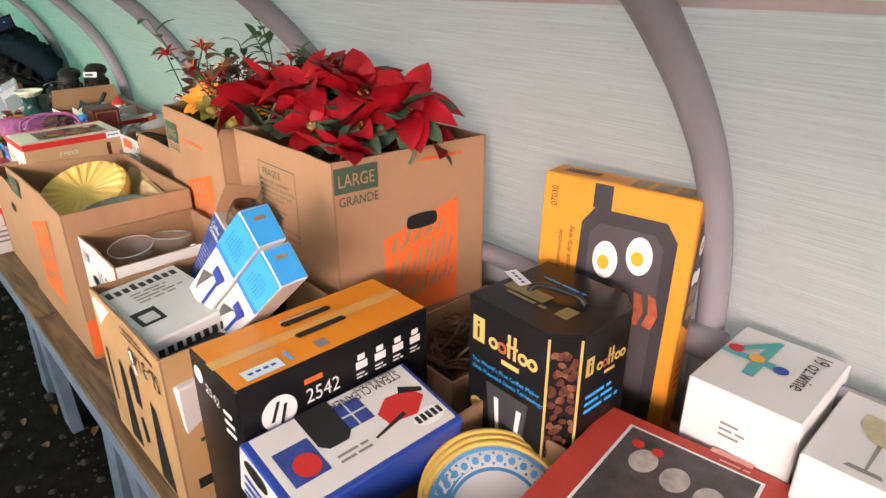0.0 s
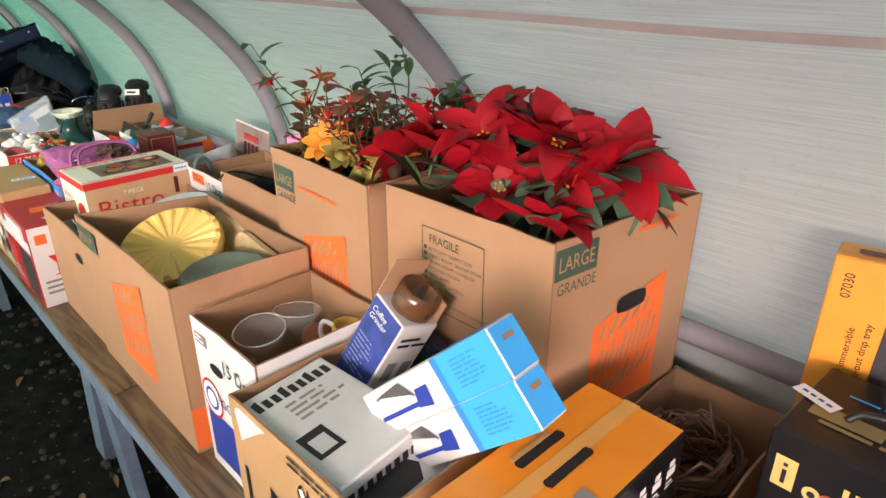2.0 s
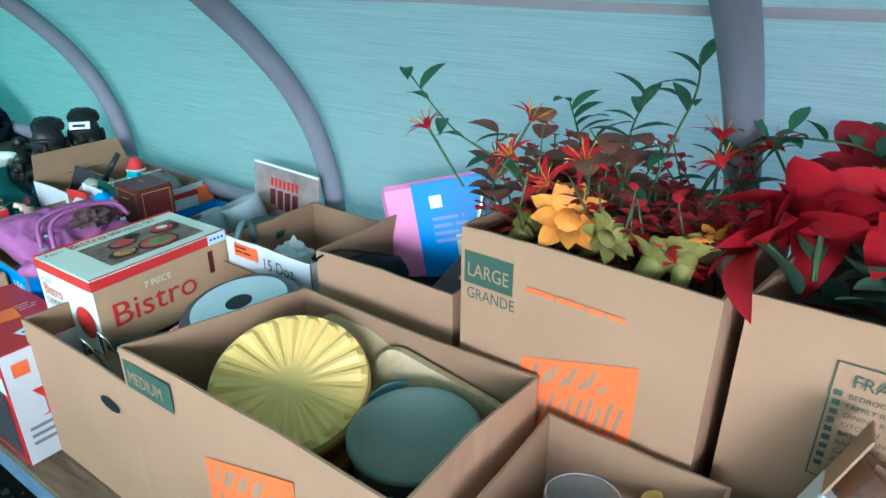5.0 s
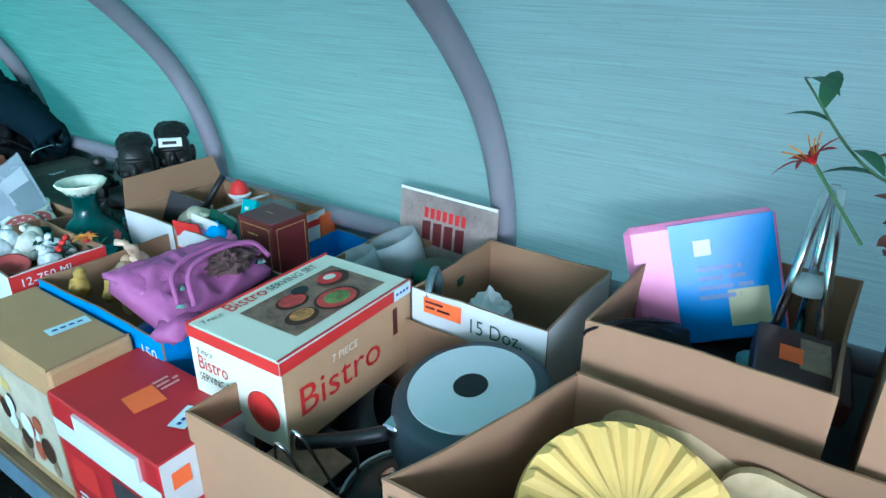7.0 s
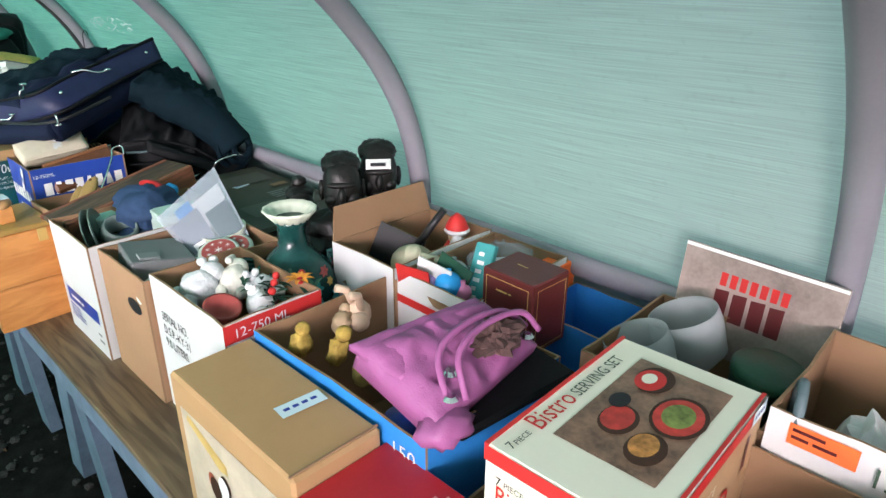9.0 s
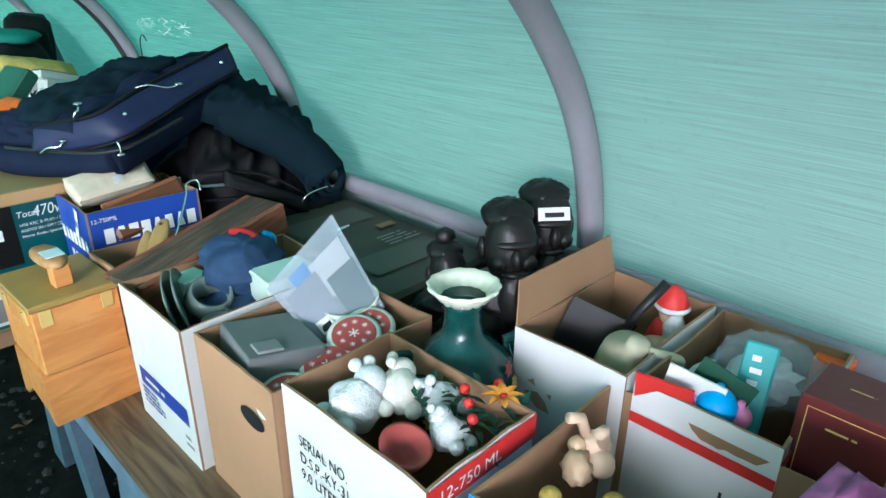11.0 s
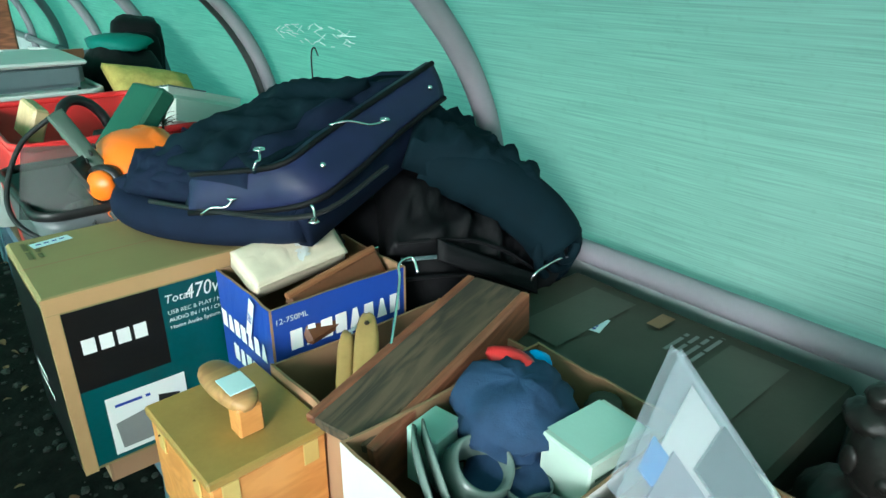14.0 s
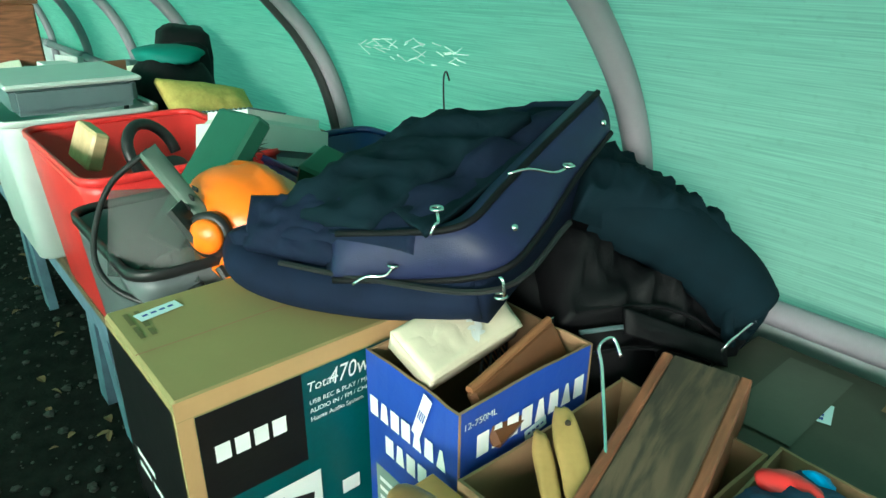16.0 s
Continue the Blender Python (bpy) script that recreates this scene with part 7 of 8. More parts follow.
# vase
va = bowl("vase", "dark green glazed vase with painted flowers and ivory mouth", 0.745, 3.953, T, [(0.05, 0), (0.056, 0.02), (0.05, 0.04), (0.078, 0.12), (0.102, 0.22), (0.105, 0.27), (0.092, 0.315), (0.062, 0.345), (0.038, 0.37), (0.034, 0.40), (0.036, 0.425), (0.046, 0.442)], VASEGREEN, 0, 0, 0, cat="vase")
part("vase_mouth", lathe_bm([(0.044, 0.438), (0.053, 0.450), (0.064, 0.461), (0.067, 0.466), (0.063, 0.469), (0.05, 0.455), (0.03, 0.425), (0.001, 0.41)], 72, wave=0.025, waves=14), IVORY, va, "ivory scalloped rim", smooth=True)
for s in (-1, 1):
    for q in range(5):
        part("vase_handle", tube_bm(smooth_path([(s * 0.075, -s * 0.035, 0.338 - 0.006 * q), (s * (0.115 + 0.004 * q), -s * 0.055, 0.345 - 0.016 * q), (s * (0.122 - 0.002 * q), -s * 0.058, 0.315 - 0.016 * q), (s * 0.09, -s * 0.043, 0.29 - 0.008 * q)], 5), 0.0065, 8), VASEGREEN, va, smooth=True)
rngv = random.Random(9)
for k in range(26):
    a, z = -3.1 + 0.1 * k + rngv.uniform(-0.1, 0.1), rngv.uniform(0.23, 0.325)
    r = 0.107 if z < 0.28 else 0.107 - (z - 0.28) * 0.4
    sz = rngv.uniform(0.022, 0.042)
    bm = bmesh.new()
    for i in range(6):
        leaf_bm(bm, (0, 0, 0), (math.cos(i * 1.047), math.sin(i * 1.047), 0.25), (0, 0, 1), sz * 0.55, sz * 0.4, 0.2, 4, 0.1)
    petal = part("relief_flower", bm, (CLAYRED, YELLOWPLASTIC, TEALINK, mat("turquoise glaze", (0.03, 0.30, 0.28), 0.25, 0.2), mat("pink glaze", (0.4, 0.12, 0.15), 0.3), TEALINK)[k % 6], va, smooth=True)
    petal.matrix_basis = Matrix.Translation((r * math.cos(a), r * math.sin(a), z)) @ Vector((math.cos(a), math.sin(a), 0.25)).to_track_quat("Z", "Y").to_matrix().to_4x4()

# bronze busts
def bust(x, y, z, s, rz, tag, bun=True):
    """Robed bust: mantle, shoulders, long beard, face with nose, brows and ears, bound hair. It faces -y before the turn."""
    bm = bmesh.new()
    pieces = [blob_bm(0.25 * s, 0.17 * s, 0.20 * s, rz, 0.25, 8, 36, 2.6, (0, 0.01 * s, 0), 0.22),
              blob_bm(0.20 * s, 0.14 * s, 0.09 * s, rz + 2, 0.2, 8, 28, 2.2, (0, 0.005 * s, 0.145 * s), 0.2),
              blob_bm(0.07 * s, 0.08 * s, 0.08 * s, 1, 0.05, 4, 18, 2, (0, 0.0, 0.19 * s)),
              blob_bm(0.098 * s, 0.112 * s, 0.145 * s, 3, 0.05, 5, 30, 2.3, (0, -0.012 * s, 0.225 * s)),
              blob_bm(0.100 * s, 0.112 * s, 0.065 * s, 5, 0.12, 9, 30, 2.1, (0, 0.014 * s, 0.318 * s), 0.25),
              blob_bm(0.06 * s, 0.045 * s, 0.13 * s, 2, 0.25, 9, 22, 2, (0, -0.058 * s, 0.135 * s), 0.3),
              blob_bm(0.022 * s, 0.03 * s, 0.045 * s, 2, 0.0, 3, 12, 2, (0, -0.068 * s, 0.268 * s)),
              blob_bm(0.075 * s, 0.025 * s, 0.018 * s, 4, 0.1, 5, 16, 2, (0, -0.058 * s, 0.308 * s)),
              blob_bm(0.05 * s, 0.025 * s, 0.016 * s, 4, 0.1, 5, 14, 2, (0, -0.064 * s, 0.252 * s))]
    for k in (-1, 1):
        pieces.append(blob_bm(0.018 * s, 0.032 * s, 0.055 * s, 6, 0.1, 4, 14, 2, (k * 0.052 * s, 0.002 * s, 0.26 * s)))
        pieces.append(blob_bm(0.034 * s, 0.03 * s, 0.034 * s, 7, 0.1, 4, 14, 2, (k * 0.026 * s, -0.052 * s, 0.262 * s)))
        pieces.append(blob_bm(0.07 * s, 0.12 * s, 0.15 * s, 8 + k, 0.25, 8, 24, 2.1, (k * 0.095 * s, -0.01 * s, 0.03 * s), 0.25))
    if bun:
        pieces.append(blob_bm(0.055 * s, 0.055 * s, 0.045 * s, 9, 0.2, 7, 18, 2, (0, 0.02 * s, 0.37 * s), 0.2))
    for extra in pieces:
        me = bpy.data.meshes.new("tmp")
        extra.to_mesh(me)
        extra.free()
        bm.from_mesh(me)
        bpy.data.meshes.remove(me)
    ob = part("bust_statue", bm, BRONZE, None, smooth=True)
    ob.matrix_basis = pose(x, y, z, 0, 0, rz)
    return tagged(ob, tag, "statue", group="bust statues")


stand = carton("dark carton under the bust statues", 0.86, 1.19, 3.91, 4.24, 0.70, out=BLACKCARD, inner=BLACKCARD, sag=0)
part("lid_panel", box_bm(0.32, 0.32, 0.006, 0, (0, 0, 0.122)), BLACKCARD, stand.ob)
bust(0.965, 4.03, 0.706, 1.08, -38, "dark bronze resin bust of a bearded elder", bun=False)
bust(1.105, 4.04, 0.706, 1.10, -38, "dark bronze bust with a price sticker on its brow", bun=False)
bust(0.905, 4.15, 0.706, 0.80, -30, "small dark bronze resin bust beside the larger ones")
ob = thing("price_sticker", "white paper price sticker with dark figures", "label", 1.058, 3.983, 1.065, -14, 0, -40)
part("sticker", pad_bm((-0.035, 0, 0), (0.035, 0.004, 0), (0.035, 0.008, 0.028), (-0.035, 0.004, 0.028), 0.001, 0.006, 1, 0.0, 6), WHITEINK, ob)
part("printed_lines", pad_bm((-0.022, -0.005, 0.008), (0.02, -0.003, 0.008), (0.02, -0.001, 0.018), (-0.022, -0.003, 0.018), 0.0006, 0.001, 1, 0.0, 4), BLACKINK, ob)
# olive chest
ch = closed_box("olive drab plastic case lying shut", "storage case", 0.36, 0.62, 0.30, 1.0, 4.555, T, 0, 0, 0, OLIVE, name="storage_case", bevel=0.012)
for v in (0.10, 0.42):
    ch.rect("top", 0.05, v, 0.31, v + 0.11, mat("olive raised panel", (0.075, 0.077, 0.06), 0.5), "raised_panel", 0.004)
ch.rect("top", 0.255, 0.33, 0.315, 0.36, mat("tan sticker", (0.22, 0.13, 0.07), 0.6), lift=0.006), ch.lines("top", 0.20, 0.28, 0.13, 4, 0.018, GREYINK, 0.004)
price_tag(ch, "top", 0.155, 0.40, 0.06, 0.03, 15)
part("case_handle", tube_bm(smooth_path([(-0.06, 0.305, 0.24), (-0.07, 0.35, 0.29), (0.05, 0.35, 0.30), (0.05, 0.305, 0.24)], 5), 0.005, 6), CHROME, ch.ob, smooth=True)

# ---- last stretch ----
# shoe shine box: lid, body, shaped foot, hinges and foot rest
sh = thing("shoe_shine_box", "varnished pine shoe shine box with brass hinges", "wooden box", 0.315, 4.85, T + 0.05, 0, 0, 2)
part("box_body", box_bm(0.185, 0.225, 0.16, 0.003, (0, 0, 0.085)), SHOEWOOD, sh)
part("lid", box_bm(0.195, 0.235, 0.016, 0.003, (0, 0, 0.246)), mat("worn olive varnish", (0.36, 0.22, 0.06), 0.4, 0.2), sh, "darker worn lid")
bm = bmesh.new()
pts = [(-0.11, -0.05), (-0.085, -0.05), (-0.07, -0.03), (-0.03, -0.01), (0.03, -0.01), (0.07, -0.03), (0.085, -0.05), (0.11, -0.05), (0.095, 0.085), (-0.095, 0.085)]
lo, hi = [bm.verts.new((-0.098, a, b)) for a, b in pts], [bm.verts.new((0.098, a, b)) for a, b in pts]
bm.faces.new(lo), bm.faces.new(hi[::-1])
for i in range(10):
    bm.faces.new((lo[i], lo[(i + 1) % 10], hi[(i + 1) % 10], hi[i]))
bmesh.ops.triangulate(bm, faces=[f for f in bm.faces if len(f.verts) > 4])
part("plinth", bm, SHOEWOOD, sh)
part("rest_post", box_bm(0.04, 0.035, 0.05, 0.003, (0.0, -0.045, 0.262)), SHOEWOOD, sh)
part("foot_rest", blob_bm(0.06, 0.15, 0.03, 2, 0.1, 3, 22, 2.6, (0.0, 0.01, 0.30)), wood_material("worn rest wood", (0.3, 0.15, 0.06), (0.45, 0.24, 0.09), (2, 12, 12), 0.45), sh, smooth=True)
part("price_label", box_bm(0.04, 0.05, 0.002, 0, (0.0, -0.02, 0.331)), LABEL, sh)
for v in (-0.065, 0.065):
    h = part("hinge", box_bm(0.003, 0.026, 0.04, 0.001, (-0.094, v, 0.205)), GOLDINK, sh, "small brass hinge")
    part("screw", lathe_bm([(0.003, 0), (0.001, 0.001)], 8, (-0.096, v, 0.235)), DARKBROWN, h)
for v in (-0.065, 0.065):
    h = part("hinge", box_bm(0.026, 0.003, 0.04, 0.001, (v, -0.114, 0.205)), GOLDINK, sh, "small brass hinge")

# carton with a mitre box and saw
sw = carton("brown carton with an old wooden mitre box", 0.415, 0.80, 4.67, 4.925, 0.895, sag=0.008)
ob = thing("mitre_box", "dark weathered wooden trough with red brown sides", "wooden box", 0.64, 4.755, 0.858, 0, -8, 14)
part("plank", box_bm(0.46, 0.105, 0.02, 0.003, (0, 0, 0.05)), OLDWOOD, ob, "dark worn plank")
part("plank", box_bm(0.46, 0.018, 0.10, 0.003, (0, -0.062, -0.03)), REDWOOD, ob)
part("plank", box_bm(0.46, 0.018, 0.10, 0.003, (0, 0.062, -0.03)), REDWOOD, ob)
part("plank", box_bm(0.018, 0.105, 0.08, 0.003, (0.22, 0, -0.03)), REDWOOD, ob)
ob = thing("hand_saw", "old hand saw with a yellow wooden handle", "hand saw", 0.56, 4.842, 0.898, 0, -20, 53)
part("saw_handle", blob_bm(0.17, 0.045, 0.020, 3, 0.15, 6, 26, 2.8), mat("yellow handle wood", (0.40, 0.26, 0.09), 0.6, 0.2, 14), ob, smooth=True)
part("saw_handle", blob_bm(0.14, 0.03, 0.018, 5, 0.15, 6, 24, 2.8, (-0.015, 0.038, -0.014)), mat("yellow handle wood", (0.40, 0.26, 0.09)), ob, smooth=True)
for u in (-0.05, 0.05):
    part("rivet", lathe_bm([(0.005, 0.025), (0.004, 0.028), (0.001, 0.0285)], 12, (u, 0, 0)), mat("rusty steel", (0.10, 0.07, 0.05), 0.5, 0.4, metal=0.5), ob)
part("saw_blade", box_bm(0.16, 0.006, 0.05, 0.001, (-0.15, 0, -0.04)), mat("rusty steel", (0.10, 0.07, 0.05)), ob)
part("wire_hook", tube_bm(smooth_path([(-0.06, -0.035, 0.01), (0.04, -0.05, 0.035), (0.12, -0.06, 0.06), (0.15, -0.06, 0.075), (0.165, -0.085, 0.075), (0.14, -0.095, 0.06)], 6), 0.003, 6), CHROME, ob, smooth=True)
# vodka carton
vd = carton("royal blue liquor carton holding handbags", 0.43, 0.725, 4.942, 5.165, 0.985, out=mat("royal blue card", (0.02, 0.06, 0.32)), inner=CARDIN, base=T)
def serif_marks(pr, face, u, v, s, n, m):
    """A maker's name as plain upright strokes."""
    for k in range(n):
        x = u + k * s * 0.78
        cut = (0.0, 0.12, 0.0, 0.0, 0.18, 0.05, 0.22, 0.0)[k % 8] * s
        pr.poly(face, [[(x, v), (x + s * 0.60, v), (x + s * 0.60 - cut, v + s), (x + cut, v + s)]], m, "printed_mark", 0.002)
serif_marks(vd, "-y", 0.035, 0.325, 0.04, 8, WHITEINK)
serif_marks(vd, "-y", 0.08, 0.25, 0.045, 4, WHITEINK)
vd.word("-y", "12-750ML", 0.008, 0.385, 0.016, WHITEINK)
serif_marks(vd, "-x", 0.01, 0.30, 0.036, 7, WHITEINK)
serif_marks(vd, "-x", 0.05, 0.24, 0.036, 4, WHITEINK)
vd.rect("-x", 0.02, 0.06, 0.20, 0.20, mat("green grey print", (0.20, 0.28, 0.24), 0.5)), vd.lines("-x", 0.03, 0.17, 0.15, 6, 0.02, WHITEINK, 0.002)
price_tag(vd, "-x", 0.12, 0.33, 0.02, 0.09, -20, WHITEINK), price_tag(vd, "-y", 0.14, 0.30, 0.05, 0.02, 10)
cl = thing("clutch_bag", "cream embroidered clutch bag", "handbag", 0.55, 5.07, 1.0)
part("bag_body", pad_bm((-0.105, -0.05, -0.012), (0.095, -0.035, 0.0), (0.10, 0.05, 0.045), (-0.105, 0.05, 0.018), 0.035, 0.008, 6, 0.003), mat("cream satin", (0.60, 0.52, 0.40), 0.45, 0.08, 20), cl, smooth=True)
part("bag_flap", pad_bm((-0.107, -0.056, -0.004), (0.097, -0.042, 0.008), (0.102, 0.045, 0.062), (-0.107, 0.045, 0.034), 0.004, 0.010, 2, 0.002), mat("cream satin", (0.60, 0.52, 0.40)), cl, "folded satin front", smooth=True)
bm = bmesh.new()
rngc = random.Random(31)
for k in range(34):
    a, u = rngc.uniform(0, 6.28), rngc.uniform(0, 1)
    v = 0.25 + 0.6 * u + rngc.uniform(-0.12, 0.12)
    p = Vector((-0.01 + 0.10 * u, -0.045 + 0.085 * v, 0.004 + 0.055 * v + 0.012 * u))
    leaf_bm(bm, p + Vector((0, -0.004, 0.010)), (math.cos(a), math.sin(a) * 0.85, math.sin(a) * 0.5), (0, -0.5, 0.85), 0.022, 0.010, 0.05, 4, 0.02)
part("embroidery", bm, WHITECARD, cl, "white embroidered leaves")
wal = thing("brown_wallet", "brown leather wallet with a zip edge", "wallet", 0.60, 4.985, 0.945, 60, -6, 10)
part("wallet_body", box_bm(0.23, 0.10, 0.02, 0.008), mat("brown leather", (0.13, 0.05, 0.022), 0.4, 0.2), wal)
part("zip_edge", tube_bm([(-0.11, 0.05, 0.012), (0.11, 0.05, 0.012)], 0.007, 8), mat("tan leather", (0.26, 0.11, 0.05), 0.45), wal)
mesh_b = thing("mesh_tray", "black wire mesh tray standing in the carton", "tray", 0.675, 5.10, 0.90, 70, -20, 40)
for k in range(13):
    part("wire", tube_bm([(-0.09 + 0.015 * k, -0.08, 0), (-0.09 + 0.015 * k, 0.08, 0.0)], 0.0022, 5), BLACKPLASTIC, mesh_b)
for k in range(6):
    part("wire", tube_bm([(-0.09, -0.08 + 0.032 * k, 0.003), (0.09, -0.08 + 0.032 * k, 0.003)], 0.0022, 5), BLACKPLASTIC, mesh_b)
# stereo carton
so = closed_box("large stereo carton printed in black and teal", "stereo box", 0.56, 0.325, 0.38, 0.415, 5.353, T + 0.055, 0, 0, 0, mat("olive tan card", (0.26, 0.21, 0.09), 0.7, 0.06), name="stereo_box", bevel=0.005)
so.rect("-y", 0.025, 0.01, 0.55, 0.345, DARKTEAL), so.rect("-y", 0.025, 0.18, 0.19, 0.345, BLACKCARD, lift=0.002), so.rect("-y", 0.0, 0.348, 0.56, 0.379, TANCARD)
so.rect("-y", 0.0, 0.0, 0.024, 0.347, TANCARD)
for k in range(4):
    u = 0.045 + 0.030 * k
    so.poly("-y", [[(u, 0.255), (u + 0.023, 0.255), (u + 0.023, 0.285), (u, 0.285)]], WHITEINK, "printed_mark", 0.003)
so.word("-y", "Total", 0.196, 0.308, 0.024, WHITEINK, lift=0.003, slant=0.2), so.word("-y", "470w", 0.236, 0.304, 0.044, WHITEINK, lift=0.003, slant=0.2, stretch=0.8)
for k, w in enumerate(("USB REC & PLAY / MEGA BASS", "AUDIO IN / FM / CHILD LOCK", "Home Audio System")):
    so.word("-y", w, 0.2, 0.283 - 0.016 * k, 0.012, WHITEINK, lift=0.003)
so.rect("-y", 0.06, 0.02, 0.21, 0.15, WHITEINK, lift=0.003), so.poly("-y", [[(0.075, 0.03), (0.14, 0.03), (0.13, 0.10), (0.07, 0.09)]], GREYINK, "printed_photo", 0.0036), so.poly("-y", [[(0.15, 0.06), (0.19, 0.05), (0.195, 0.11), (0.155, 0.12)]], BLACKINK, "printed_photo", 0.0036), so.lines("-y", 0.075, 0.125, 0.1, 1, 0.014, BLUEINK, 0.0036), so.rect("-y", 0.25, 0.07, 0.285, 0.10, WHITEINK, lift=0.003)
so.disc("-y", 0.37, 0.18, 0.055, BLACKCARD, lift=0.003, sq=1.5), so.disc("-y", 0.37, 0.17, 0.04, SLATE, lift=0.0036, sq=1.5)
so.rect("-x", 0.01, 0.01, 0.315, 0.36, BLACKCARD), so.lines("-x", 0.05, 0.12, 0.14, 2, 0.03, WHITEINK, 0.002)
so.lines("top_l", 0.03, 0.04, 0.15, 2, 0.018, mat("dark olive print", (0.12, 0.10, 0.04), 0.6)), so.rect("top", 0.0, 0.15, 0.56, 0.154, CARDEDGE, lift=0.002)
price_tag(so, "top", 0.04, 0.25, 0.075, 0.03, 10)
under = carton("flat carton under the stereo box", 0.18, 0.66, 5.21, 5.50, 0.622, sag=0)
part("lid_panel", box_bm(0.45, 0.26, 0.004, 0, (0, 0, 0.049)), CARD, under.ob)

# garment bags
gb = thing("garment_bag", "folded navy garment bag with zips and chrome clips", "garment bag", 0.7, 5.3, 1.0)
def g(x, y, z):
    return (x - 0.7, y - 5.3, z - 1.0)
# upper bag: soft back, stiff side wall, open mouth between them
part("bag_body", pad_bm(g(0.50, 5.12, 1.13), g(0.975, 5.19, 1.275), g(0.90, 5.46, 1.215), g(0.36, 5.46, 1.07), 0.09, 0.025, 3, 0.022, 34), NAVY, gb, smooth=True)
part("bag_flap", pad_bm(g(0.47, 5.20, 1.17), g(0.83, 5.20, 1.30), g(0.80, 5.42, 1.275), g(0.40, 5.44, 1.135), 0.02, 0.03, 5, 0.022, 30), DKGREEN, gb, "dark green front flap", smooth=True)
part("bag_lining", pad_bm(g(0.50, 5.10, 1.185), g(0.95, 5.16, 1.305), g(0.88, 5.24, 1.30), g(0.52, 5.22, 1.19), 0.012, -0.012, 6, 0.008, 20), DKGREEN, gb, "dark lining in the open mouth", smooth=True)
def wall_strip(low, high, thick, lift):
    """A stiff band between two lines, its edge softly bowed."""
    lo, hi = smooth_path(low, 8), smooth_path(high, 8)
    bm = bmesh.new()
    rows = []
    for a, b in zip(lo, hi):
        out = Vector((-0.25, -0.95, 0.1)) * lift
        rows.append([bm.verts.new(a.lerp(b, t / 6) + out * math.sin(math.pi * t / 6)) for t in range(7)] + [bm.verts.new(a.lerp(b, 1 - t / 6) + Vector((0.05, 1.0, 0)) * thick) for t in range(7)])
    for a, b in zip(rows, rows[1:]):
        for i in range(14):
            bm.faces.new((a[i], a[(i + 1) % 14], b[(i + 1) % 14], b[i]))
    bm.faces.new(rows[0]), bm.faces.new(rows[-1][::-1])
    return bm


LOWLINE = [g(0.42, 5.235, 1.085), g(0.50, 5.12, 1.10), g(0.57, 5.015, 1.135), g(0.66, 5.02, 1.165), g(0.83, 5.085, 1.215), g(0.995, 5.14, 1.258)]
HIGHLINE = [g(0.44, 5.25, 1.155), g(0.49, 5.15, 1.175), g(0.545, 5.065, 1.20), g(0.64, 5.08, 1.235), g(0.80, 5.125, 1.28), g(0.985, 5.172, 1.332)]
part("side_wall", wall_strip(LOWLINE, HIGHLINE, 0.025, 0.012), mat("indigo nylon", (0.012, 0.016, 0.055), 0.5, 0.25, 20, 500, 0.3), gb, "stiff indigo side wall", smooth=True)
for line, r in ((LOWLINE, 0.006), (HIGHLINE, 0.006)):
    part("piping", tube_bm(smooth_path(line, 6), r, 8), BLACKCLOTH, gb, smooth=True)
# lower bag with the rolled end
part("lower_bag", pad_bm(g(0.56, 5.03, 1.075), g(0.92, 5.12, 1.19), g(0.88, 5.46, 1.14), g(0.37, 5.46, 1.035), 0.075, 0.02, 8, 0.022, 28), NAVY, gb, "lower half of the folded bag", smooth=True)
part("bag_roll", tube_bm(smooth_path([g(0.40, 5.52, 1.06), g(0.37, 5.44, 1.055), g(0.40, 5.33, 1.05), g(0.48, 5.18, 1.06), g(0.57, 5.05, 1.085)], 8), 0.040, 14), NAVY, gb, "rolled lower edge", smooth=True)
part("roll_fold", pad_bm(g(0.36, 5.42, 1.09), g(0.45, 5.22, 1.10), g(0.52, 5.30, 1.18), g(0.42, 5.50, 1.15), 0.03, 0.02, 11, 0.014, 18), NAVY, gb, smooth=True)
part("zip", tube_bm(smooth_path([g(0.38, 5.34, 1.09), g(0.45, 5.19, 1.095), g(0.56, 5.0, 1.115), g(0.75, 5.03, 1.165)], 6), 0.005, 6), BLACKPLASTIC, gb)
for a, b in (((0.66, 5.09, 1.25), (0.765, 5.055, 1.25)), ((0.425, 5.185, 1.095), (0.475, 5.145, 1.125)), ((0.49, 5.075, 1.195), (0.51, 5.085, 1.225)), ((0.558, 5.0, 1.135), (0.562, 5.0, 1.10))):
    a, b = Vector(g(*a)), Vector(g(*b))
    part("clip", tube_bm(smooth_path([a, a.lerp(b, 0.3) + Vector((0, -0.006, 0.006)), a.lerp(b, 0.7) + Vector((0, -0.008, -0.004)), b], 4), 0.0026, 8), CHROME, gb, "chrome spring clip", smooth=True)
    part("clip_ring", lathe_bm([(0.009, 0), (0.012, 0.003), (0.009, 0.006), (0.006, 0.003)], 16, b), CHROME, gb, smooth=True)
for p in ((0.593, 5.008, 1.195), (0.928, 5.112, 1.285)):
    part("stud", blob_bm(0.012, 0.012, 0.012, 1, 0, 1, 10, 2, g(*p)), CHROME, gb, smooth=True)
part("hook", tube_bm(smooth_path([g(0.83, 5.44, 1.25), g(0.835, 5.45, 1.33), g(0.85, 5.46, 1.35), g(0.86, 5.46, 1.33)], 5), 0.002, 5), BLACKPLASTIC, gb)
gb2 = thing("garment_bag", "black nylon suit bag slumped in soft folds", "garment bag", 0.9, 5.2, T)
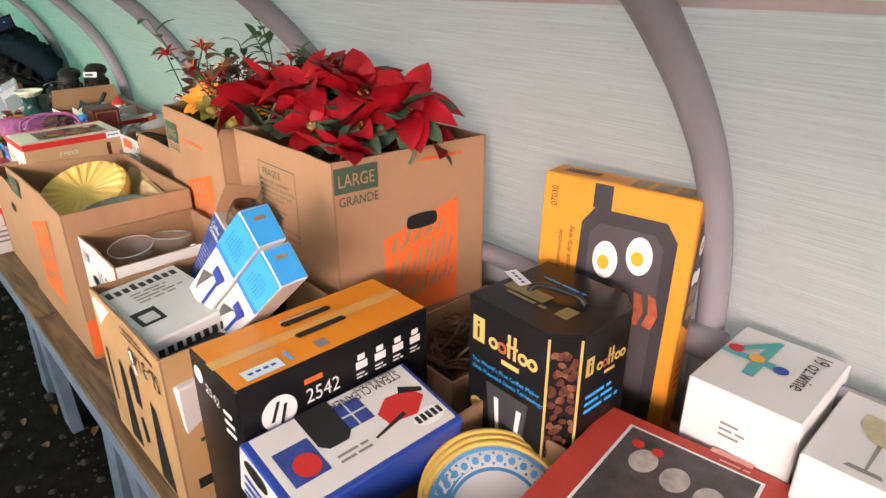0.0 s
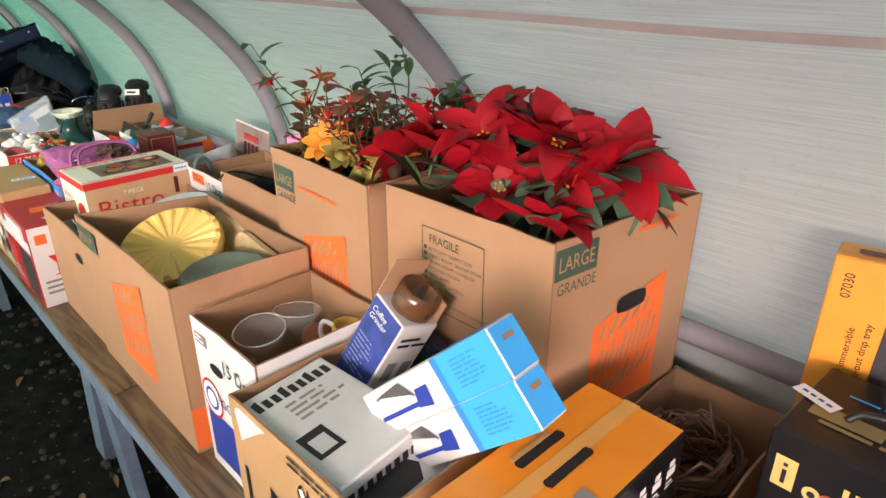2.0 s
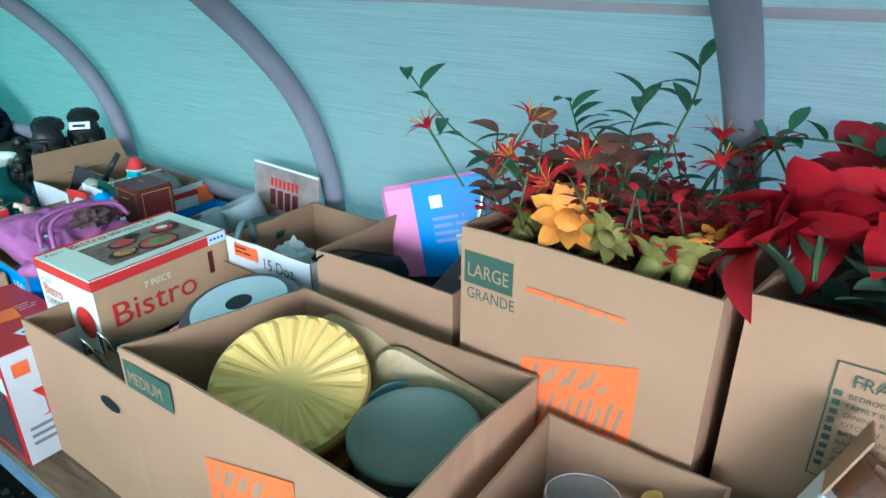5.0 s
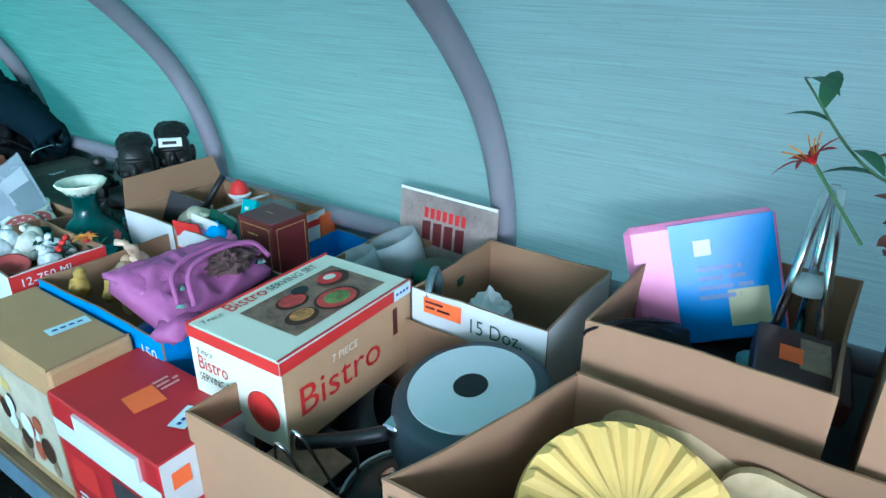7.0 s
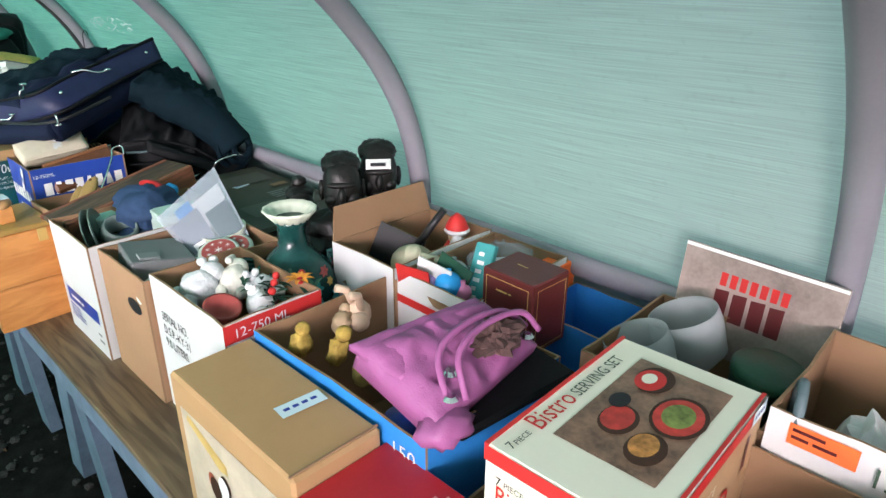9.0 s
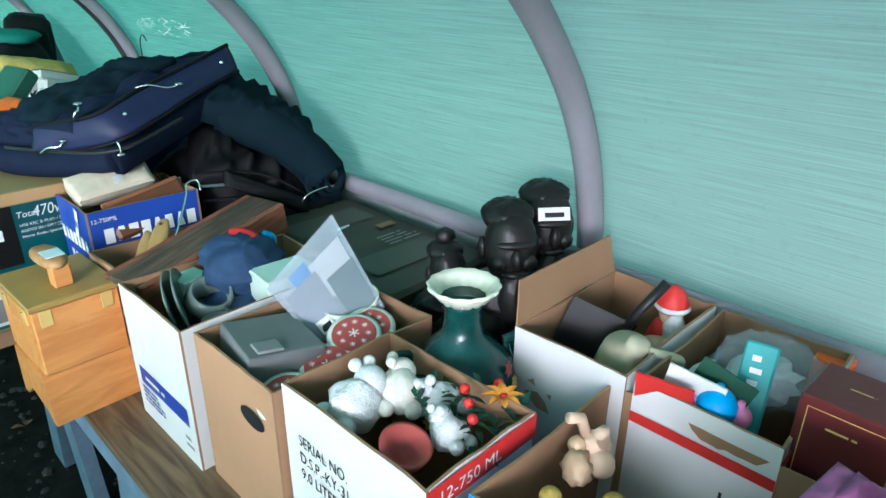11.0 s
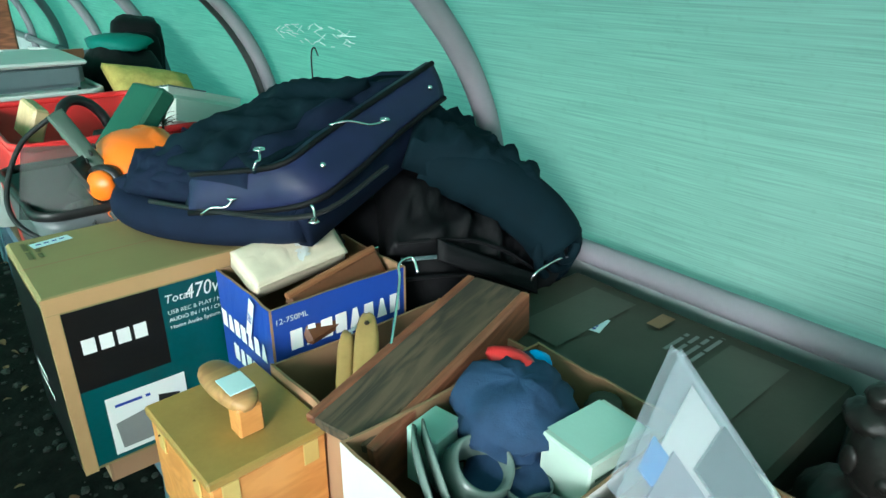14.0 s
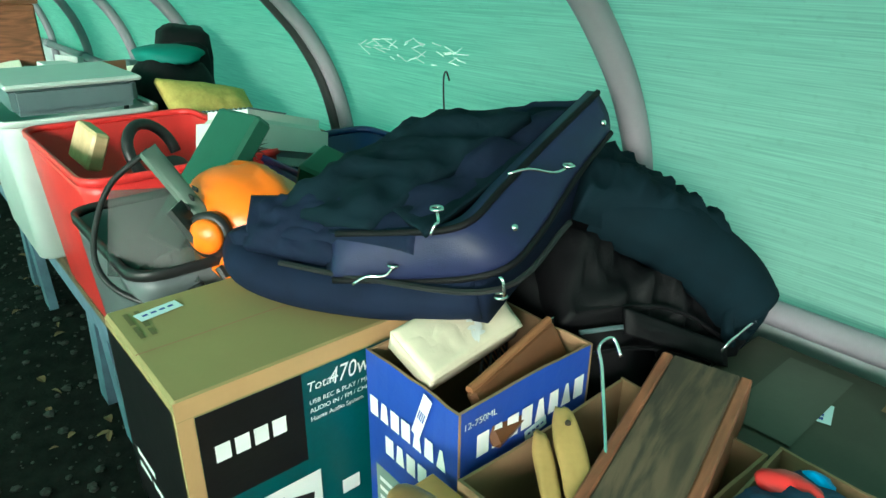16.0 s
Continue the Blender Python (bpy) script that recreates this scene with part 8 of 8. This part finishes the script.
part("bag_body", blob_bm(0.50, 0.50, 0.47, 12, 0.16, 6, 44, 2.6, (0.05, 0.0, 0), 0.10), BLACKCLOTH, gb2, smooth=True)
part("bag_skirt", pad_bm((-0.16, -0.18, 0.41), (0.14, -0.30, 0.30), (0.26, -0.10, 0.40), (-0.02, 0.06, 0.56), 0.07, 0.05, 9, 0.035, 30), BLACKCLOTH, gb2, smooth=True)
part("bag_pocket", blob_bm(0.26, 0.24, 0.24, 15, 0.2, 7, 36, 2.3, (0.14, -0.27, 0.06), 0.14), BLACKCLOTH, gb2, smooth=True)
for k, dz in enumerate((0.0, -0.035, -0.075)):
    part("zip", tube_bm(smooth_path([(-0.15, -0.20 - 0.012 * k, 0.44 + dz), (-0.04, -0.25 - 0.012 * k, 0.435 + dz), (0.06, -0.29 - 0.012 * k, 0.40 + dz), (0.16, -0.335 - 0.008 * k, 0.32 + dz)], 6), 0.0045, 6), SLATE if k == 1 else BLACKCLOTH, gb2)
part("strap", pad_bm((-0.10, -0.27, 0.41), (0.11, -0.36, 0.30), (0.12, -0.345, 0.34), (-0.09, -0.255, 0.45), 0.008, 0.006, 4, 0.003, 12), BLACKCLOTH, gb2, smooth=True)
part("zip_pull", box_bm(0.012, 0.004, 0.035, 0.001, (-0.19, -0.18, 0.40)), CHROME, gb2)
gb3 = thing("coat_bag", "dark green cloth coat bag draped to the wall", "garment bag", 1.0, 5.1, T)
part("bag_body", pad_bm((-0.17, -0.03, 0.60), (0.06, -0.20, 0.50), (0.19, -0.05, 0.44), (0.04, 0.22, 0.64), 0.07, 0.04, 14, 0.03, 30), DKGREEN, gb3, smooth=True)
part("sleeve", tube_bm(smooth_path([(-0.08, 0.0, 0.58), (0.0, -0.10, 0.525), (0.07, -0.19, 0.45), (0.10, -0.235, 0.385)], 8), 0.078, 20, taper=0.85), DKGREEN, gb3, smooth=True)
bm = bmesh.new()
for k in range(3):
    ring = [(0.095 + 0.012 * k + (0.072 - 0.018 * k) * math.cos(a * 0.5236) * 0.9, -0.238 - 0.006 * k, 0.385 + (0.078 - 0.02 * k) * math.sin(a * 0.5236)) for a in range(13)]
    tube_bm(ring, 0.012, 8, bm)
part("cuff", bm, DKGREEN, gb3, "folded open cuff", smooth=True)
tote = thing("tote_bag", "black nylon tote with a metal hoop handle", "bag", 1.06, 4.93, 0.80)
part("bag_body", blob_bm(0.20, 0.16, 0.13, 8, 0.2, 7, 26, 2.2, folds=0.15), BLACKCLOTH, tote, smooth=True)
part("hoop_handle", tube_bm(smooth_path([(-0.06, -0.06, 0.05), (-0.05, -0.085, 0.12), (0.05, -0.085, 0.13), (0.07, -0.06, 0.07)], 6), 0.004, 6), CHROME, tote, smooth=True)

# ---- plastic tubs ----
def tub_thing(label, x0, x1, y0, y1, top, m, h=0.36, rim=None, rz=0):
    """A tapered storage tub with a rolled rim."""
    ob = thing("storage_tub", label, "storage tub", (x0 + x1) / 2, (y0 + y1) / 2, T, 0, 0, rz, group="storage tubs")
    w, d, hh = (x1 - x0) / 2, (y1 - y0) / 2, top - T
    def loop(bm, s, z, inset=0.0):
        out = []
        for cx, cy, a0 in ((1, 1, 0), (-1, 1, 90), (-1, -1, 180), (1, -1, 270)):
            r = 0.06
            for q in range(6):
                a = radians(a0 + q * 18)
                out.append(bm.verts.new(((w * s - inset - r) * cx + r * math.cos(a), (d * s - inset - r) * cy + r * math.sin(a), z)))
        return out
    bm = bmesh.new()
    rows = [loop(bm, 0.86, 0.0), loop(bm, 0.87, 0.01), loop(bm, 0.97, hh - 0.05), loop(bm, 0.97, hh - 0.02), loop(bm, 0.965, hh - 0.02, 0.006), loop(bm, 0.86, 0.012, 0.006)]
    for a, b in zip(rows, rows[1:]):
        for i in range(24):
            bm.faces.new((a[i], a[(i + 1) % 24], b[(i + 1) % 24], b[i]))
    bm.faces.new(rows[0][::-1]), bm.faces.new(rows[-1])
    part("tub_body", bm, m, ob, smooth=True)
    bm = bmesh.new()
    rows = [loop(bm, 0.965, hh - 0.025), loop(bm, 1.0, hh - 0.02), loop(bm, 1.0, hh - 0.003), loop(bm, 0.99, hh), loop(bm, 0.955, hh - 0.003)]
    for a, b in zip(rows, rows[1:] + rows[:1]):
        for i in range(24):
            bm.faces.new((a[i], a[(i + 1) % 24], b[(i + 1) % 24], b[i]))
    part("rim", bm, rim or m, ob, smooth=True)
    return ob


tub_thing("dark slate tub with a pale side, holding garden safety gear", 0.20, 0.76, 5.57, 6.06, 1.03, mat("dark grey tub", (0.10, 0.115, 0.12), 0.35, 0.1), rim=BLACKPLASTIC)
tub_thing("navy blue tub behind the garment bag", 0.72, 1.17, 5.60, 6.25, 1.06, BLUEPLASTIC)
tub_thing("bright red plastic tub half full of tools", 0.25, 0.80, 6.10, 6.86, 1.07, REDPLASTIC)
tub_thing("pale grey plastic tub with a slate lid on top", 0.20, 0.72, 6.90, 7.60, 1.08, GREYPLASTIC)
ob = thing("tub_lid", "slate grey shallow lid tray on the grey tub", "lid", 0.46, 7.18, 1.08, 0, 0, 0)
part("lid_tray", box_bm(0.40, 0.46, 0.10, 0.02, seg=2), SLATE, ob)
part("lid_rim", box_bm(0.43, 0.49, 0.018, 0.007, (0, 0, 0.09)), GREYPLASTIC, ob)
he = thing("safety_helmet", "orange forestry helmet with ear defenders and mesh visor", "helmet", 0.435, 5.68, 0.955)
bm = blob_bm(0.25, 0.31, 0.21, 1, 0.0, 3, 40, 2.4, (0.02, 0.0, 0.0))
for v in bm.verts:
    if abs(v.co.x - 0.02) < 0.022 and v.co.z > 0.08:
        v.co.z += 0.010
    if v.co.z < 0.07:
        v.co.z = 0.07 + (v.co.z - 0.07) * 0.15
bmesh.ops.rotate(bm, verts=bm.verts, matrix=pose(0, 0, 0, 0, 16, 0).to_3x3())
part("shell", bm, HELMET, he, "orange ridged shell", smooth=True)
part("peak", pad_bm((-0.08, -0.16, 0.04), (0.10, -0.15, -0.01), (0.12, -0.05, 0.0), (-0.09, -0.05, 0.06), 0.008, 0.016, 1, 0.0, 12), HELMET, he, smooth=True)
for k in range(3):
    part("printed_mark", box_bm(0.003, 0.05 - 0.012 * k, 0.008, 0, (-0.094 + 0.012 * k, -0.03, 0.158 + 0.014 * k)), BLACKINK, he)
for cx, cy, cz in ((-0.085, -0.10, 0.115), (-0.05, -0.145, 0.055)):
    d = Vector((-0.75, -0.6, 0.1)).to_track_quat("Z", "Y").to_matrix().to_4x4()
    cup = part("ear_defender", lathe_bm([(0.028, -0.012), (0.034, -0.004), (0.035, 0.006), (0.029, 0.014), (0.001, 0.017)], 26), HELMET, he, "orange ear cup", smooth=True)
    cup.matrix_basis = Matrix.Translation((cx, cy, cz)) @ d
    part("ear_cushion", lathe_bm([(0.022, -0.032), (0.043, -0.03), (0.047, -0.006), (0.036, -0.002)], 22), BLACKPLASTIC, cup, smooth=True)
part("ear_band", pad_bm((-0.135, -0.06, 0.165), (-0.105, -0.10, 0.10), (-0.06, -0.06, 0.10), (-0.09, -0.01, 0.17), 0.012, 0.004, 3, 0.0, 8), BLACKPLASTIC, he)
part("visor_bracket", pad_bm((-0.135, 0.06, 0.25), (-0.075, -0.08, 0.11), (-0.05, -0.06, 0.13), (-0.10, 0.08, 0.26), 0.012, 0.006, 3, 0.0, 8), mat("grey green plastic", (0.09, 0.12, 0.10), 0.4), he, "grey green visor arm")
part("visor_frame", tube_bm(smooth_path([(-0.115, 0.07, 0.255), (-0.20, 0.08, 0.19), (-0.255, 0.04, 0.09), (-0.25, -0.02, 0.03), (-0.19, -0.09, 0.0), (-0.11, -0.12, 0.03)], 8), 0.006, 8), BLACKPLASTIC, he, smooth=True)
part("visor_mesh", pad_bm((-0.245, 0.02, 0.035), (-0.115, -0.11, 0.03), (-0.085, 0.0, 0.19), (-0.20, 0.08, 0.185), 0.002, 0.012, 2, 0.0, 10), glass_material("fine black mesh", (0.02, 0.025, 0.022), 0.6, 0.55), he, "fine dark mesh")
part("strap", tube_bm(smooth_path([(-0.08, -0.13, 0.06), (-0.06, -0.16, 0.02), (0.02, -0.15, 0.0)], 5), 0.010, 8), BLACKPLASTIC, he)
for x, y, z, rx, ry, rz, w, d, h, m, lab in ((0.36, 5.86, 0.95, 0, 42, 10, 0.05, 0.16, 0.36, mat("bottle green plastic", (0.02, 0.085, 0.055), 0.4, 0.15), "dark green plastic tool case standing on edge"), (0.69, 5.76, 1.0, 35, 20, 30, 0.12, 0.09, 0.02, mat("yellow card", (0.42, 0.40, 0.15), 0.6), "folded yellowish cardboard piece"),
                                            (0.78, 5.85, 1.03, 20, -10, 30, 0.14, 0.12, 0.06, GREENCASE, "dark green plastic drill case"), (0.33, 5.72, 0.90, 0, 30, 0, 0.16, 0.14, 0.03, GREENCASE, "green folded plastic cover"), (0.37, 6.62, 0.98, 10, 20, 10, 0.05, 0.14, 0.12, BREADWOOD, "pale wooden block in the red tub"), (0.52, 6.25, 0.96, 5, 5, 5, 0.24, 0.2, 0.03, TEALGLAZE, "pale teal lid lying in the red tub")):
    closed_box(lab, "case", w, d, h, x, y, z, rx, ry, rz, m, name="tool_case" if m is GREENCASE else "loose_piece", bevel=0.008)
for k, (x, y, z, m) in enumerate(((0.36, 5.66, 0.95, SKIN), (0.41, 5.62, 0.94, mat("blue grey rag", (0.05, 0.08, 0.16), 0.9, 0.4, 40)), (0.31, 5.68, 0.94, mat("white rag", (0.42, 0.44, 0.40), 0.9, 0.3, 40)))):
    ob = thing("work_glove", "crumpled work glove in the tub", "glove", x, y, z, 0, 0, 30 * k, group="work gloves")
    part("glove_body", blob_bm(0.10, 0.08, 0.07, k + 3, 0.4, 9, 22, 2, folds=0.4), m, ob, smooth=True)
ob = thing("steering_wheel", "black padded ring handle in the red tub", "handle", 0.50, 6.34, 1.05, 65, 10, 30)
part("ring", tube_bm([(0.09 * math.cos(a * 0.262), 0.09 * math.sin(a * 0.262), 0) for a in range(24)], 0.016, 10), BLACKPLASTIC, ob, smooth=True)
part("pad", blob_bm(0.13, 0.10, 0.05, 3, 0.2, 6, 20, 2, (0.06, -0.06, -0.02)), BLACKPLASTIC, ob, smooth=True)
# cone ornament built from thin dark spikes
ob = thing("spiky_cone", "small dark red artificial cone on the pile", "ornament", 0.62, 5.95, 1.12)
bm = bmesh.new()
for k in range(26):
    a = rng.uniform(0, 6.28)
    leaf_bm(bm, (0, 0, rng.uniform(-0.02, 0.02)), (math.cos(a), math.sin(a), rng.uniform(-0.2, 0.6)), (0, 0, 1), 0.05, 0.01, 0.1, 4)
part("spikes", bm, DARKBROWN, ob)
# fan heater
fh = thing("fan_heater", "pale grey plastic heater with a slotted grille", "heater", 0.79, 6.24, 0.985, -10, 16, 14)
part("heater_body", box_bm(0.36, 0.26, 0.15, 0.04, seg=3), mat("pale grey plastic", (0.50, 0.54, 0.50), 0.4, 0.05), fh, smooth=False)
for k in range(11):
    part("slot", box_bm(0.14, 0.008, 0.004, 0, (-0.08, -0.10 + 0.02 * k, 0.149)), SLATE, fh)
for k in range(4):
    part("slot", box_bm(0.004, 0.03, 0.008, 0, (0.179, -0.05, 0.04 + 0.02 * k)), SLATE, fh)
cu = thing("cushion", "yellow patterned cushion against the wall", "cushion", 0.907, 6.90, 1.02)
part("cushion_body", pad_bm((-0.15, -0.02, 0.0), (0.16, -0.02, -0.02), (0.17, 0.10, 0.06), (-0.17, 0.10, 0.135), 0.03, 0.045, 8, 0.006), PILLOW, cu, smooth=True)
st2 = carton("brown carton under the cushion and heater", 0.83, 1.17, 6.28, 7.02, 0.99, sag=0)
bl = thing("suitcase", "black soft suitcase standing against the wall", "suitcase", 0.985, 7.55, T, 0, 6, -12)
part("case_body", blob_bm(0.24, 0.30, 0.74, 6, 0.04, 4, 30, 6.0, folds=0.03), BLACKCLOTH, bl, smooth=True)
part("case_flap", blob_bm(0.20, 0.10, 0.42, 8, 0.05, 4, 24, 5.0, (0, -0.13, 0.26)), BLACKCLOTH, bl, smooth=True)
bl2 = thing("duffel_bag", "black duffel bag with a teal panel", "bag", 0.88, 7.26, T, 0, 0, 0)
part("bag_body", blob_bm(0.36, 0.40, 0.66, 9, 0.14, 6, 34, 2.5, folds=0.10), BLACKCLOTH, bl2, smooth=True)
part("teal_panel", blob_bm(0.26, 0.34, 0.08, 10, 0.14, 6, 20, 2.5, (0.02, 0.04, 0.60)), mat("teal cloth", (0.01, 0.15, 0.12), 0.7, 0.2), bl2, "teal cloth panel", smooth=True)
# far goods
far = carton("brown carton with its flaps open, full of packets", 0.40, 0.86, 7.78, 8.30, 1.06)
flap(far, "-x", 0.16, 60), flap(far, "-y", 0.12, 40)
rf = random.Random(17)
for k in range(18):
    w, d, h = rf.uniform(0.08, 0.18), rf.uniform(0.08, 0.2), rf.uniform(0.08, 0.2)
    x, y = rf.uniform(0.40, 1.0), 7.80 + 0.12 * k
    z = 0.95 if y < 8.3 else T
    c = closed_box(("white paper packet with blue print", "plain grey plastic product box", "cream card packet with red print", "dark slate product box with label")[k % 4], "packet", w, d, h + (0.25 if z == T else 0), x, y, z, rf.uniform(-8, 8), rf.uniform(-8, 8), rf.uniform(-30, 30), (WHITECARD, GREYPLASTIC, CREAM, SLATE)[k % 4], name="packet", group="far goods")
    c.rect("-y", 0.02, 0.02, w - 0.02, h - 0.02, (BLUEINK, WHITEINK, REDINK, GREYINK)[k % 4])
cab = thing("wooden_cabinet", "red brown wooden cabinet at the far end", "cabinet", 0.57, 9.75, FLOOR + 0.62)
part("cabinet_body", box_bm(0.55, 0.4, 0.75, 0.008), REDWOOD, cab)
part("cabinet_top", box_bm(0.6, 0.44, 0.025, 0.006, (0, 0, 0.752)), REDWOOD, cab)
for s in (-1, 1):
    d = part("cabinet_door", box_bm(0.26, 0.012, 0.68, 0.004, (s * 0.135, -0.208, 0.03)), REDWOOD, cab)
    part("knob", blob_bm(0.02, 0.02, 0.02, 1, 0, 1, 10, 2, (s * 0.03, -0.22, 0.36)), GOLDINK, d)
